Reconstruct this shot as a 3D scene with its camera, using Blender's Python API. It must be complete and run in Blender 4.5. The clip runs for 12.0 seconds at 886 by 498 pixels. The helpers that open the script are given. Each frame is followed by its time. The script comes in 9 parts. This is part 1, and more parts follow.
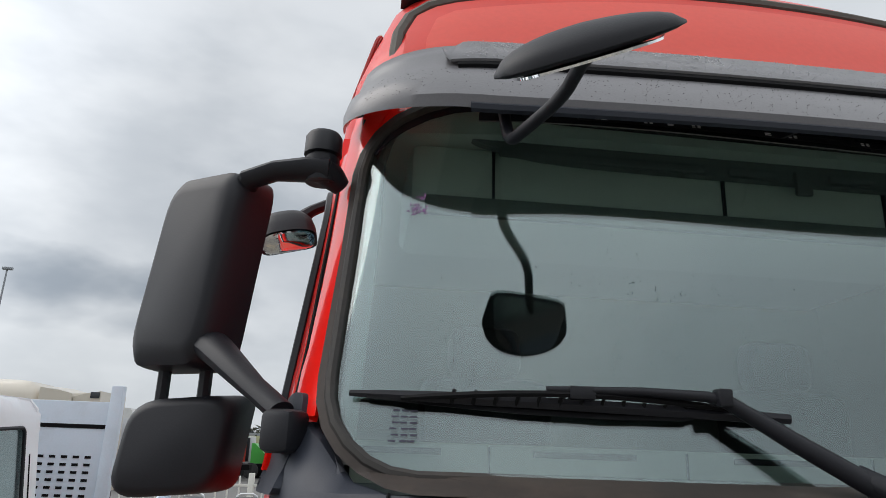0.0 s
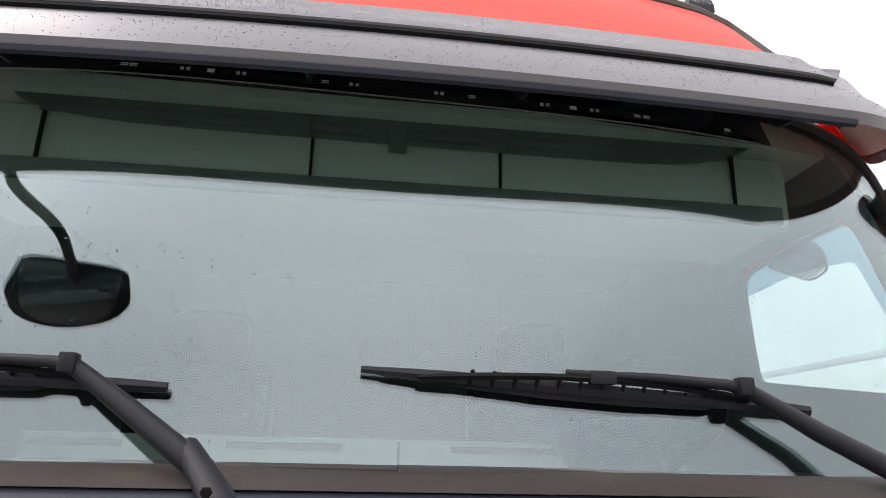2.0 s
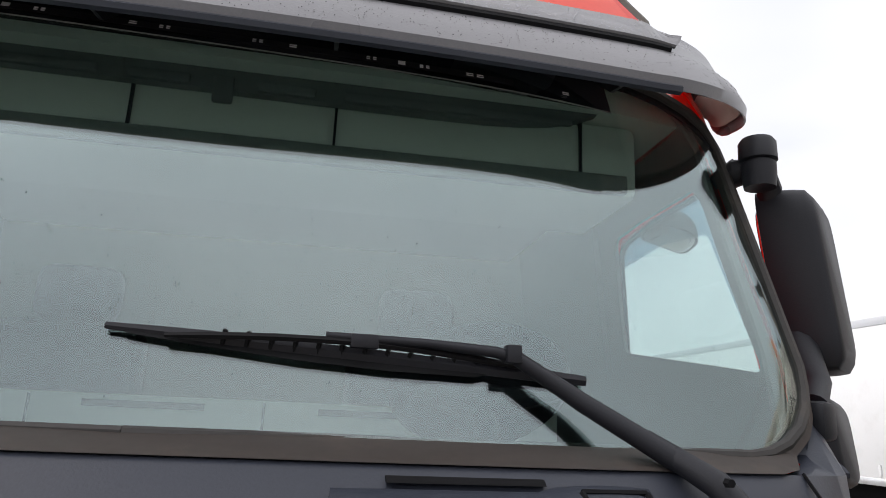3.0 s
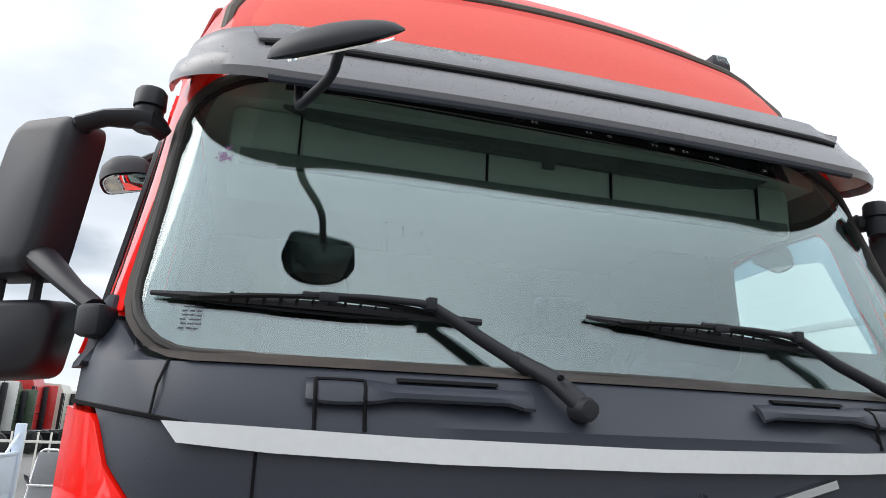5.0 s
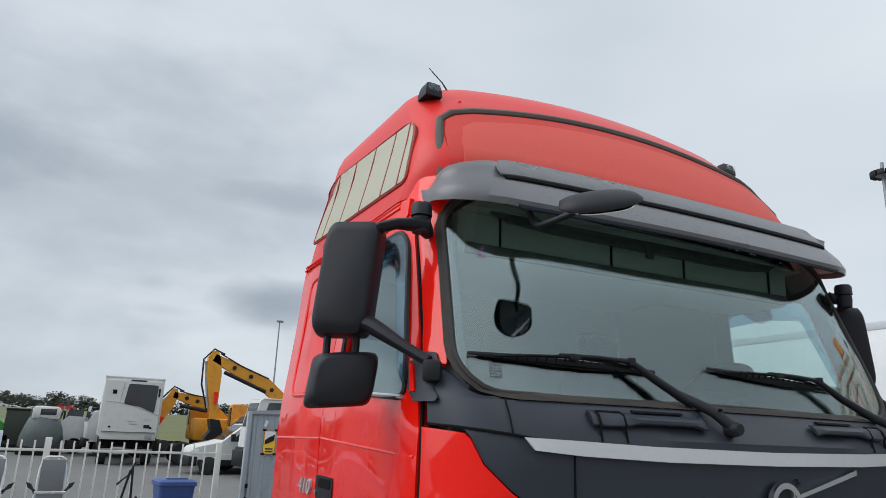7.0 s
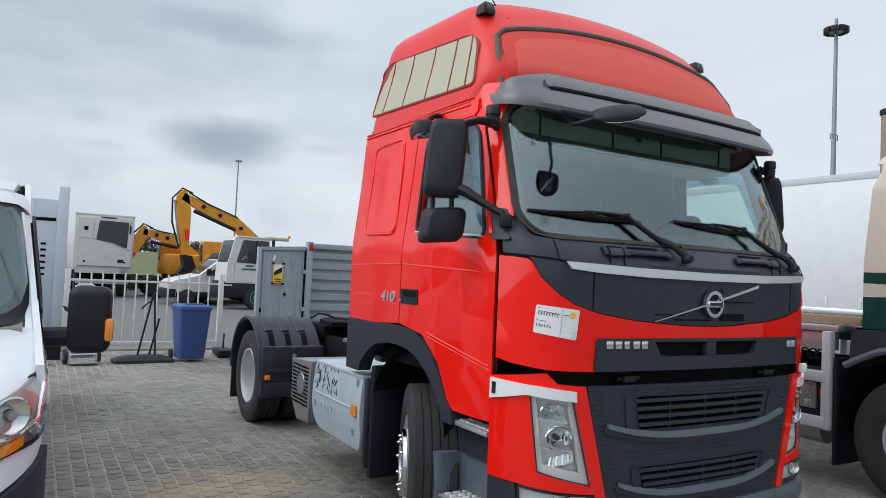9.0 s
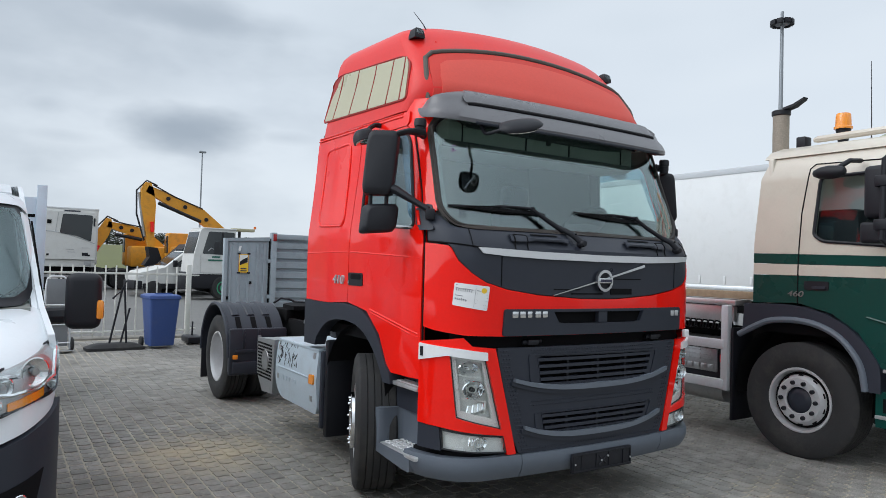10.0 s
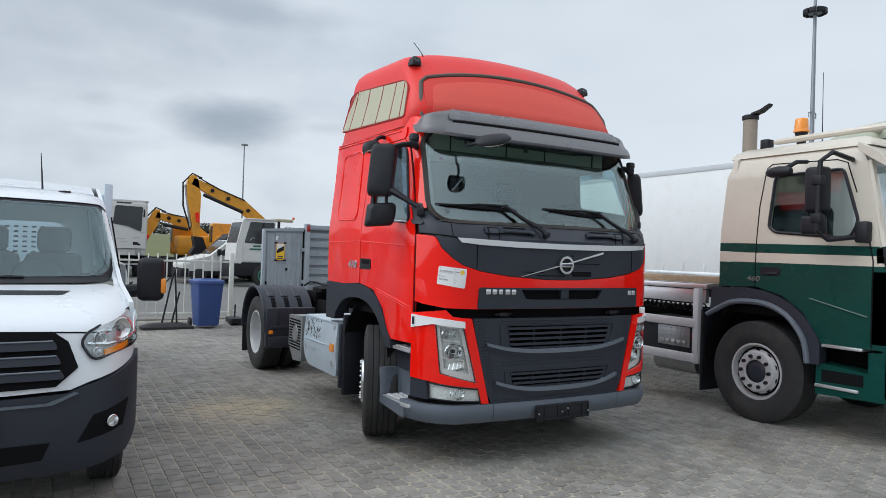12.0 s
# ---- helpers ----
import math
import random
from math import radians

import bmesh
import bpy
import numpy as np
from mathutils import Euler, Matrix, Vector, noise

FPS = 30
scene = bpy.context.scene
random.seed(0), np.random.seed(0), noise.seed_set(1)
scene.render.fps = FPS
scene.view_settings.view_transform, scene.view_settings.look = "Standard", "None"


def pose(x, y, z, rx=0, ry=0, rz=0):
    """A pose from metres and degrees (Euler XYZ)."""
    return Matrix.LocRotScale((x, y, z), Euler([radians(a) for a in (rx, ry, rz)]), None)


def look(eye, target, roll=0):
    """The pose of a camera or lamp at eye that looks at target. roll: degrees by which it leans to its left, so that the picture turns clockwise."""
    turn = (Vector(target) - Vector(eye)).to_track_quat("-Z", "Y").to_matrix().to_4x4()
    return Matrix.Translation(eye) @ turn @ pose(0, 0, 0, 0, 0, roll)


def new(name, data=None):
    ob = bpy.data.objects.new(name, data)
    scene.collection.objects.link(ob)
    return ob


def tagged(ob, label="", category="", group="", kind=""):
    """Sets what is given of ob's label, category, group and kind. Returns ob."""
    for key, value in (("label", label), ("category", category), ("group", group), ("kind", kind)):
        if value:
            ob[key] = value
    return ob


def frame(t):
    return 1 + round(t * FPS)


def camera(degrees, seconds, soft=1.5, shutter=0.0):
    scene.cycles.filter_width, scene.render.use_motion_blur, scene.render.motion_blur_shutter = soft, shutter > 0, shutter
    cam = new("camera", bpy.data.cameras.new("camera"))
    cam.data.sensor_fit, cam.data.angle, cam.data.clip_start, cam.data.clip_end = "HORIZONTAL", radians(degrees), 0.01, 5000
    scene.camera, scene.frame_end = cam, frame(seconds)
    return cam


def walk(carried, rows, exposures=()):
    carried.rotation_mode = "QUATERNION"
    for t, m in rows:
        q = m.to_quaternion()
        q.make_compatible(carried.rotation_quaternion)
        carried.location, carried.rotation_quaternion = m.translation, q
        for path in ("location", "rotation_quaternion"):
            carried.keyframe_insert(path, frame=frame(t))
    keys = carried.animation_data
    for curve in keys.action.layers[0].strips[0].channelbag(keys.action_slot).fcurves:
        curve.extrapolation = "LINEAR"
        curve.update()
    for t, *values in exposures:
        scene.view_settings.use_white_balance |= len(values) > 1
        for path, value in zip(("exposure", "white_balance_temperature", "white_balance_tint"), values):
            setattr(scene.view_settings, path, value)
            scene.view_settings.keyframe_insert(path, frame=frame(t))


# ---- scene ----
cam = camera(65.6, 12.0, soft=0.4)
PATH = [
    (0, (-1.077, -0.914, 2.005), (-0.860, 0.99, 2.573), 1.95),
    (0.5, (-0.943, -0.881, 2.004), (-0.749, 1.024, 2.578), 2.1),
    (1, (-0.596, -0.835, 2.001), (-0.440, 1.076, 2.568), 1.6),
    (1.5, (-0.299, -0.814, 1.997), (-0.116, 1.095, 2.566), 1.4),
    (2, (-0.068, -0.866, 1.992), (0.166, 1.036, 2.566), 1.25),
    (2.5, (0.158, -0.877, 2.005), (0.453, 1.034, 2.515), 1.8),
    (2.7, (0.278, -0.857, 2.009), (0.583, 1.06, 2.488), 2.3),
    (4.5, (-0.442, -1.152, 1.87), (0.022, 0.725, 2.379), 1.9),
    (5, (-0.883, -1.329, 1.832), (-0.354, 0.533, 2.336), 2.3),
    (5.5, (-1.207, -1.474, 1.827), (-0.657, 0.38, 2.337), 2.1),
    (6, (-1.475, -1.577, 1.864), (-0.933, 0.277, 2.385), 2.0),
    (6.5, (-1.822, -1.628, 1.837), (-1.194, 0.199, 2.356), 2.0),
    (7, (-2.203, -1.785, 1.820), (-1.367, -0.046, 2.345), 2.2),
    (7.5, (-2.500, -1.980, 1.832), (-1.577, -0.240, 2.169), 2.25),
    (7.7, (-2.636, -1.980, 1.818), (-1.676, -0.250, 2.087), 2.6),
    (9.3, (-3.405, -2.917, 1.697), (-2.369, -1.208, 1.754), 1.8),
    (9.5, (-3.444, -3.104, 1.684), (-2.37, -1.417, 1.734), 1.6),
    (10, (-3.542, -3.432, 1.703), (-2.455, -1.754, 1.751), 1.7),
    (10.5, (-3.662, -3.795, 1.686), (-2.588, -2.107, 1.727), 1.8),
    (11, (-3.724, -4.154, 1.703), (-2.694, -2.441, 1.733), 1.7),
    (11.5, (-3.741, -4.487, 1.681), (-2.717, -2.769, 1.704), 1.6),
    (12, (-3.786, -4.564, 1.694), (-2.794, -2.827, 1.708), 1.8),
]
EXPOSURES = [(0.0, 0.14, 6800, 12), (0.5, -0.12, 6700, 10), (1.0, 0.3, 6700, 11), (1.5, 0.86, 7000, 17), (2.0, 0.98, 7100, 21), (2.5, 0.62, 7100, 19), (2.7, 0.62, 7000, 18), (4.5, 0.68, 6900, 14), (5.0, 0.75, 6700, 12), (5.5, 0.52, 6600, 10), (6.5, 0.1, 6500, 10), (7.5, 0.05, 6400, 10), (9.5, 0.18, 6350, 10), (12.0, 0.14, 6350, 10)]
walk(cam, [(t, look(eye, target, roll)) for t, eye, target, roll in PATH], exposures=EXPOSURES)

# ---- sky and sun: a bright overcast day ----
SUN_ELEVATION, SUN_AZIMUTH = 46, 284
world = bpy.data.worlds.new("overcast_sky")
scene.world = world
world.use_nodes = True
wn, wl = world.node_tree.nodes, world.node_tree.links
wn.clear()
w_out, w_bg = wn.new("ShaderNodeOutputWorld"), wn.new("ShaderNodeBackground")
w_sky = wn.new("ShaderNodeTexSky")
w_sky.sky_type, w_sky.sun_disc = "NISHITA", False
w_sky.sun_elevation, w_sky.sun_rotation = radians(SUN_ELEVATION), radians(SUN_AZIMUTH)
w_co, w_map = wn.new("ShaderNodeTexCoord"), wn.new("ShaderNodeMapping")
w_map.inputs["Scale"].default_value = (1.0, 1.0, 2.6)
w_map.inputs["Location"].default_value = (0.35, 0.1, 0.0)
w_noise, w_ramp = wn.new("ShaderNodeTexNoise"), wn.new("ShaderNodeValToRGB")
w_noise.inputs["Scale"].default_value, w_noise.inputs["Detail"].default_value = 1.7, 3
w_noise.inputs["Roughness"].default_value, w_noise.inputs["Distortion"].default_value = 0.46, 0.2
els = w_ramp.color_ramp.elements
els[0].position, els[0].color = 0.30, (0.63, 0.695, 0.75, 1)
els[1].position, els[1].color = 0.62, (0.74, 0.795, 0.84, 1)
mid = els.new(0.44)
mid.color = (0.685, 0.745, 0.80, 1)
w_scale = wn.new("ShaderNodeVectorMath")
w_scale.operation = "SCALE"
w_scale.inputs["Scale"].default_value = 0.08
w_mix = wn.new("ShaderNodeMix")
w_mix.data_type = "RGBA"
w_mix.inputs["Factor"].default_value = 0.9
wl.new(w_co.outputs["Generated"], w_map.inputs["Vector"])
wl.new(w_map.outputs["Vector"], w_noise.inputs["Vector"])
wl.new(w_noise.outputs["Fac"], w_ramp.inputs["Fac"])
wl.new(w_sky.outputs["Color"], w_scale.inputs[0])
wl.new(w_scale.outputs["Vector"], w_mix.inputs["A"])
wl.new(w_ramp.outputs["Color"], w_mix.inputs["B"])
# darker rain clouds low over the far end of the yard: azimuth, height, half width, half height, depth
CLOUDS = ((0.200, 0.176, 0.125, 0.044, 0.80), (0.045, 0.186, 0.06, 0.026, 0.45), (0.345, 0.172, 0.06, 0.014, 0.30), (-0.41, 0.195, 0.20, 0.070, 0.95),
          (-0.26, 0.152, 0.17, 0.042, 0.75), (-0.03, 0.315, 0.30, 0.060, 0.50), (-0.12, 0.245, 0.24, 0.036, 0.46),
          (-0.20, 0.29, 0.66, 0.28, 0.52), (0.10, 0.23, 0.30, 0.05, 0.34),
          (-0.25, 0.205, 0.20, 0.055, 1.0), (-0.16, 0.33, 0.26, 0.12, 0.72), (0.20, 0.315, 0.22, 0.035, 0.60), (0.06, 0.15, 0.10, 0.02, 0.35),
          (-0.32, 0.05, 0.55, 0.15, 0.42), (0.05, 0.36, 0.30, 0.05, 0.40))


def sky_math(op, a, b=0.0, clamp=False):
    q = wn.new("ShaderNodeMath")
    q.operation, q.use_clamp = op, clamp
    for k, v in enumerate((a, b)):
        if isinstance(v, (int, float)):
            q.inputs[k].default_value = v
        else:
            wl.new(v, q.inputs[k])
    return q.outputs[0]


w_split, w_puff, w_stretch = wn.new("ShaderNodeSeparateXYZ"), wn.new("ShaderNodeTexNoise"), wn.new("ShaderNodeMapping")
w_stretch.inputs["Scale"].default_value = (1.0, 1.0, 2.2)
w_puff.inputs["Scale"].default_value, w_puff.inputs["Detail"].default_value, w_puff.inputs["Roughness"].default_value = 6.0, 4, 0.5
wl.new(w_co.outputs["Generated"], w_split.inputs[0])
wl.new(w_co.outputs["Generated"], w_stretch.inputs["Vector"])
wl.new(w_stretch.outputs["Vector"], w_puff.inputs["Vector"])
azimuth = sky_math("ARCTAN2", w_split.outputs["X"], w_split.outputs["Y"])
ragged = sky_math("MULTIPLY", sky_math("SUBTRACT", w_puff.outputs["Fac"], 0.5), 1.9)
shade = None
for az0, z0, wide_, high_, depth_ in CLOUDS:
    du = sky_math("DIVIDE", sky_math("SUBTRACT", azimuth, az0), wide_)
    dv_ = sky_math("DIVIDE", sky_math("SUBTRACT", w_split.outputs["Z"], z0), high_)
    far_ = sky_math("SQRT", sky_math("ADD", sky_math("MULTIPLY", du, du), sky_math("MULTIPLY", dv_, dv_)))
    soft_ = wn.new("ShaderNodeMapRange")
    soft_.interpolation_type = "SMOOTHSTEP"
    for key, v in (("From Min", 1.3), ("From Max", -0.1), ("To Min", 0.0), ("To Max", depth_)):
        soft_.inputs[key].default_value = v
    wl.new(sky_math("ADD", far_, ragged), soft_.inputs["Value"])
    shade = soft_.outputs[0] if shade is None else sky_math("MAXIMUM", shade, soft_.outputs[0])
w_cloud = wn.new("ShaderNodeMix")
w_cloud.data_type = "RGBA"
w_cloud.inputs["B"].default_value = (0.26, 0.315, 0.38, 1)
wl.new(shade, w_cloud.inputs["Factor"])
wl.new(w_mix.outputs["Result"], w_cloud.inputs["A"])
# the cloud cover is thinner high up
w_dot, w_glow, w_gain = wn.new("ShaderNodeVectorMath"), wn.new("ShaderNodeMapRange"), wn.new("ShaderNodeVectorMath")
w_dot.operation, w_gain.operation = "DOT_PRODUCT", "SCALE"
w_dot.inputs[1].default_value = (0.20, -0.46, 0.865)
w_glow.interpolation_type = "SMOOTHSTEP"
for key, v in (("From Min", 0.30), ("From Max", 1.0), ("To Min", 1.0), ("To Max", 1.75)):
    w_glow.inputs[key].default_value = v
wl.new(w_co.outputs["Generated"], w_dot.inputs[0])
wl.new(w_dot.outputs["Value"], w_glow.inputs["Value"])
wl.new(w_cloud.outputs["Result"], w_gain.inputs[0])
# added glow in the unseen western sky, to brighten the truck's flank
w_near, w_halo = wn.new("ShaderNodeVectorMath"), wn.new("ShaderNodeMapRange")
w_near.operation, w_halo.interpolation_type = "DOT_PRODUCT", "SMOOTHSTEP"
w_near.inputs[1].default_value = (-0.93, 0.10, 0.36)
for key, v in (("From Min", 0.42), ("From Max", 1.0), ("To Min", 0.0), ("To Max", 1.2)):
    w_halo.inputs[key].default_value = v
wl.new(w_co.outputs["Generated"], w_near.inputs[0])
wl.new(w_near.outputs["Value"], w_halo.inputs["Value"])
# a heavier bank of cloud stands lower down on the other side of the yard
w_south, w_lift = wn.new("ShaderNodeMapRange"), wn.new("ShaderNodeMapRange")
w_south.interpolation_type = w_lift.interpolation_type = "SMOOTHSTEP"
for node, span in ((w_south, (0.0, -0.5, 0.0, 1.0)), (w_lift, (0.46, 0.84, 0.42, 0.0))):
    for key, v in zip(("From Min", "From Max", "To Min", "To Max"), span):
        node.inputs[key].default_value = v
wl.new(w_split.outputs["Y"], w_south.inputs["Value"])
wl.new(w_split.outputs["Z"], w_lift.inputs["Value"])
wl.new(sky_math("MULTIPLY", sky_math("ADD", w_glow.outputs[0], w_halo.outputs[0]), sky_math("SUBTRACT", 1.0, sky_math("MULTIPLY", w_south.outputs[0], w_lift.outputs[0]))), w_gain.inputs["Scale"])
wl.new(w_gain.outputs["Vector"], w_bg.inputs["Color"])
wl.new(w_bg.outputs["Background"], w_out.inputs["Surface"])
w_bg.inputs["Strength"].default_value = 1.0
sun = new("sun", bpy.data.lights.new("sun", "SUN"))
sun.data.energy, sun.data.angle, sun.data.color = 0.8, radians(40), (1.0, 0.97, 0.93)
az, el = radians(SUN_AZIMUTH), radians(SUN_ELEVATION)
sun.matrix_world = look((0, 0, 20), (-math.sin(az) * math.cos(el), -math.cos(az) * math.cos(el), 20 - math.sin(el)))


# ---- materials ----
def node_material(name):
    m = bpy.data.materials.new(name)
    m.use_nodes = True
    m.node_tree.nodes.clear()
    return m, m.node_tree.nodes, m.node_tree.links


def surface(name, color, rough=0.5, metal=0.0, coat=0.0, vary=0.12, dirt=None, dirt_amount=0.0, grain=60.0, big=2.5, bump=0.0,
            island=0.0, each=0.0, spec=0.5, bump_scale=None, rough_vary=0.1, wave=0.0):
    """Principled surface with variation at two scales, optional dirt patches and fine relief."""
    m, n, l = node_material(name)
    out, bsdf = n.new("ShaderNodeOutputMaterial"), n.new("ShaderNodeBsdfPrincipled")
    l.new(bsdf.outputs[0], out.inputs[0])
    co = n.new("ShaderNodeTexCoord")
    fine, coarse = n.new("ShaderNodeTexNoise"), n.new("ShaderNodeTexNoise")
    fine.inputs["Scale"].default_value, fine.inputs["Detail"].default_value = grain, 4
    coarse.inputs["Scale"].default_value, coarse.inputs["Detail"].default_value = big, 5
    for t in (fine, coarse):
        l.new(co.outputs["Object"], t.inputs["Vector"])
    add = n.new("ShaderNodeMath")
    add.operation = "ADD"
    l.new(fine.outputs["Fac"], add.inputs[0])
    l.new(coarse.outputs["Fac"], add.inputs[1])
    value = n.new("ShaderNodeMapRange")
    value.inputs["From Min"].default_value, value.inputs["From Max"].default_value = 0.5, 1.5
    value.inputs["To Min"].default_value, value.inputs["To Max"].default_value = 1 - vary, 1 + vary
    l.new(add.outputs[0], value.inputs["Value"])
    last = value.outputs[0]
    if island or each:
        src = n.new("ShaderNodeNewGeometry") if island else n.new("ShaderNodeObjectInfo")
        r = n.new("ShaderNodeMapRange")
        amount = island or each
        r.inputs["To Min"].default_value, r.inputs["To Max"].default_value = 1 - amount, 1 + amount
        l.new(src.outputs["Random Per Island" if island else "Random"], r.inputs["Value"])
        mul = n.new("ShaderNodeMath")
        mul.operation = "MULTIPLY"
        l.new(last, mul.inputs[0])
        l.new(r.outputs[0], mul.inputs[1])
        last = mul.outputs[0]
    tint = n.new("ShaderNodeVectorMath")
    tint.operation = "SCALE"
    tint.inputs[0].default_value = color
    l.new(last, tint.inputs["Scale"])
    base = tint.outputs["Vector"]
    if dirt is not None:
        patch = n.new("ShaderNodeTexNoise")
        patch.inputs["Scale"].default_value, patch.inputs["Detail"].default_value = 3.7, 8
        patch.inputs["Roughness"].default_value = 0.68
        l.new(co.outputs["Object"], patch.inputs["Vector"])
        lim = n.new("ShaderNodeMapRange")
        lim.inputs["From Min"].default_value, lim.inputs["From Max"].default_value = 0.5, 0.75
        lim.inputs["To Max"].default_value = dirt_amount
        l.new(patch.outputs["Fac"], lim.inputs["Value"])
        mix = n.new("ShaderNodeMix")
        mix.data_type = "RGBA"
        l.new(lim.outputs[0], mix.inputs["Factor"])
        l.new(base, mix.inputs["A"])
        mix.inputs["B"].default_value = (*dirt, 1)
        base = mix.outputs["Result"]
    l.new(base, bsdf.inputs["Base Color"])
    rr = n.new("ShaderNodeMapRange")
    rr.inputs["To Min"].default_value, rr.inputs["To Max"].default_value = max(rough - rough_vary, 0.02), min(rough + rough_vary, 1)
    l.new(coarse.outputs["Fac"], rr.inputs["Value"])
    l.new(rr.outputs[0], bsdf.inputs["Roughness"])
    bsdf.inputs["Metallic"].default_value = metal
    bsdf.inputs["Coat Weight"].default_value = coat
    bsdf.inputs["Coat Roughness"].default_value = 0.03
    bsdf.inputs["Coat IOR"].default_value = 1.55
    bsdf.inputs["Specular IOR Level"].default_value = spec
    if bump:
        b = n.new("ShaderNodeBump")
        b.inputs["Strength"].default_value, b.inputs["Distance"].default_value = bump, 0.01
        if bump_scale:
            extra = n.new("ShaderNodeTexNoise")
            extra.inputs["Scale"].default_value, extra.inputs["Detail"].default_value = bump_scale, 3
            l.new(co.outputs["Object"], extra.inputs["Vector"])
            l.new(extra.outputs["Fac"], b.inputs["Height"])
        else:
            l.new(fine.outputs["Fac"], b.inputs["Height"])
        l.new(b.outputs[0], bsdf.inputs["Normal"])
    if wave:
        # pressed sheet metal is never quite flat: long shallow waves in the lacquer
        w, b, stretch = n.new("ShaderNodeTexNoise"), n.new("ShaderNodeBump"), n.new("ShaderNodeMapping")
        stretch.inputs["Scale"].default_value = (1.0, 1.7, 0.75)
        w.inputs["Scale"].default_value, w.inputs["Detail"].default_value, w.inputs["Roughness"].default_value = 1.15, 0.3, 0.4
        b.inputs["Strength"].default_value, b.inputs["Distance"].default_value = wave, 0.12
        l.new(co.outputs["Object"], stretch.inputs["Vector"])
        l.new(stretch.outputs["Vector"], w.inputs["Vector"])
        l.new(w.outputs["Fac"], b.inputs["Height"])
        l.new(b.outputs[0], bsdf.inputs["Coat Normal"])
    return m


def pane_material(name, tint, f0=0.045, rough=0.0):
    """Clear pane: what is behind shows through a tint, with a Schlick gloss on top."""
    m, n, l = node_material(name)
    out, mix = n.new("ShaderNodeOutputMaterial"), n.new("ShaderNodeMixShader")
    clear, gloss = n.new("ShaderNodeBsdfTransparent"), n.new("ShaderNodeBsdfGlossy")
    clear.inputs["Color"].default_value = (*tint, 1)
    gloss.inputs["Roughness"].default_value = rough
    gloss.inputs["Color"].default_value = (0.88, 0.975, 1.0, 1)
    facing, power, span = n.new("ShaderNodeLayerWeight"), n.new("ShaderNodeMath"), n.new("ShaderNodeMapRange")
    facing.inputs["Blend"].default_value = 0.5
    power.operation, power.inputs[1].default_value = "POWER", 5.0
    span.inputs["To Min"].default_value, span.inputs["To Max"].default_value = f0, 1.0
    l.new(facing.outputs["Facing"], power.inputs[0])
    l.new(power.outputs[0], span.inputs["Value"])
    l.new(span.outputs[0], mix.inputs["Fac"])
    l.new(clear.outputs[0], mix.inputs[1])
    l.new(gloss.outputs[0], mix.inputs[2])
    l.new(mix.outputs[0], out.inputs[0])
    return m


RED = surface("red_paint", (0.90, 0.010, 0.004), 0.30, coat=0.75, vary=0.05, dirt=(0.42, 0.03, 0.02), dirt_amount=0.10, big=1.2, spec=0.05, wave=0.55)
RED_ROOF = surface("sun_dulled_red_paint", (0.72, 0.020, 0.016), 0.42, coat=0.12, vary=0.06, dirt=(0.42, 0.05, 0.04), dirt_amount=0.2, big=1.2, spec=0.3)
RED_DULL = surface("dull_dark_red", (0.33, 0.022, 0.018), 0.5, vary=0.08, spec=0.3)
RED_MATT = surface("red_skylight_paint", (0.62, 0.045, 0.032), 0.6, vary=0.06, big=1.5, spec=0.35)
RED_FADED = surface("faded_red_film", (0.70, 0.085, 0.06), 0.6, vary=0.07, big=1.2, spec=0.35)
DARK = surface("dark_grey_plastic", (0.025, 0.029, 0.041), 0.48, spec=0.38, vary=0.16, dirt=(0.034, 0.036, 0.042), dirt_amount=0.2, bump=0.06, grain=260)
VISOR = surface("weathered_grey_plastic", (0.125, 0.122, 0.130), 0.30, vary=0.14, dirt=(0.13, 0.13, 0.13), dirt_amount=0.3, bump=0.05, grain=240)
BLACK = surface("black_plastic", (0.0092, 0.0098, 0.0140), 0.52, spec=0.36, vary=0.15, dirt=(0.02, 0.02, 0.021), dirt_amount=0.2, bump=0.05, grain=260)
# near black: the shade of gaps, hollows and undersides is in this colour
VOID = surface("shaded_black", (0.004, 0.004, 0.005), 0.9, vary=0.2, spec=0.2)
BUMPER = surface("blue_grey_bumper_plastic", (0.10, 0.118, 0.145), 0.5, vary=0.1, dirt=(0.16, 0.17, 0.18), dirt_amount=0.3, bump=0.05, grain=220)
ACCENT = surface("grey_grille_trim", (0.13, 0.15, 0.18), 0.4, vary=0.08)
SILVER = surface("silver_trim", (0.70, 0.71, 0.72), 0.32, metal=0.35, vary=0.05)
CHROME = surface("chrome", (0.75, 0.76, 0.77), 0.12, metal=1.0, vary=0.04, rough_vary=0.05)
STEEL = surface("galvanised_steel", (0.42, 0.43, 0.44), 0.42, metal=0.8, vary=0.15, dirt=(0.16, 0.13, 0.10), dirt_amount=0.4)
RIM = surface("silver_rim_paint", (0.56, 0.56, 0.57), 0.4, metal=0.25, vary=0.1, dirt=(0.30, 0.27, 0.23), dirt_amount=0.4)
REFLECTOR = surface("bright_lamp_reflector", (0.82, 0.82, 0.80), 0.28, metal=0.12, vary=0.06)
ALU = surface("bright_aluminium", (0.66, 0.67, 0.68), 0.35, metal=0.7, vary=0.1, dirt=(0.3, 0.28, 0.25), dirt_amount=0.35)
RUBBER = surface("tyre_rubber", (0.022, 0.022, 0.023), 0.82, vary=0.25, dirt=(0.075, 0.068, 0.058), dirt_amount=0.5, bump=0.1, grain=120)
ROOF_SEAL = surface("weathered_grey_rubber", (0.10, 0.092, 0.080), 0.8, vary=0.15, dirt=(0.16, 0.15, 0.13), dirt_amount=0.4)
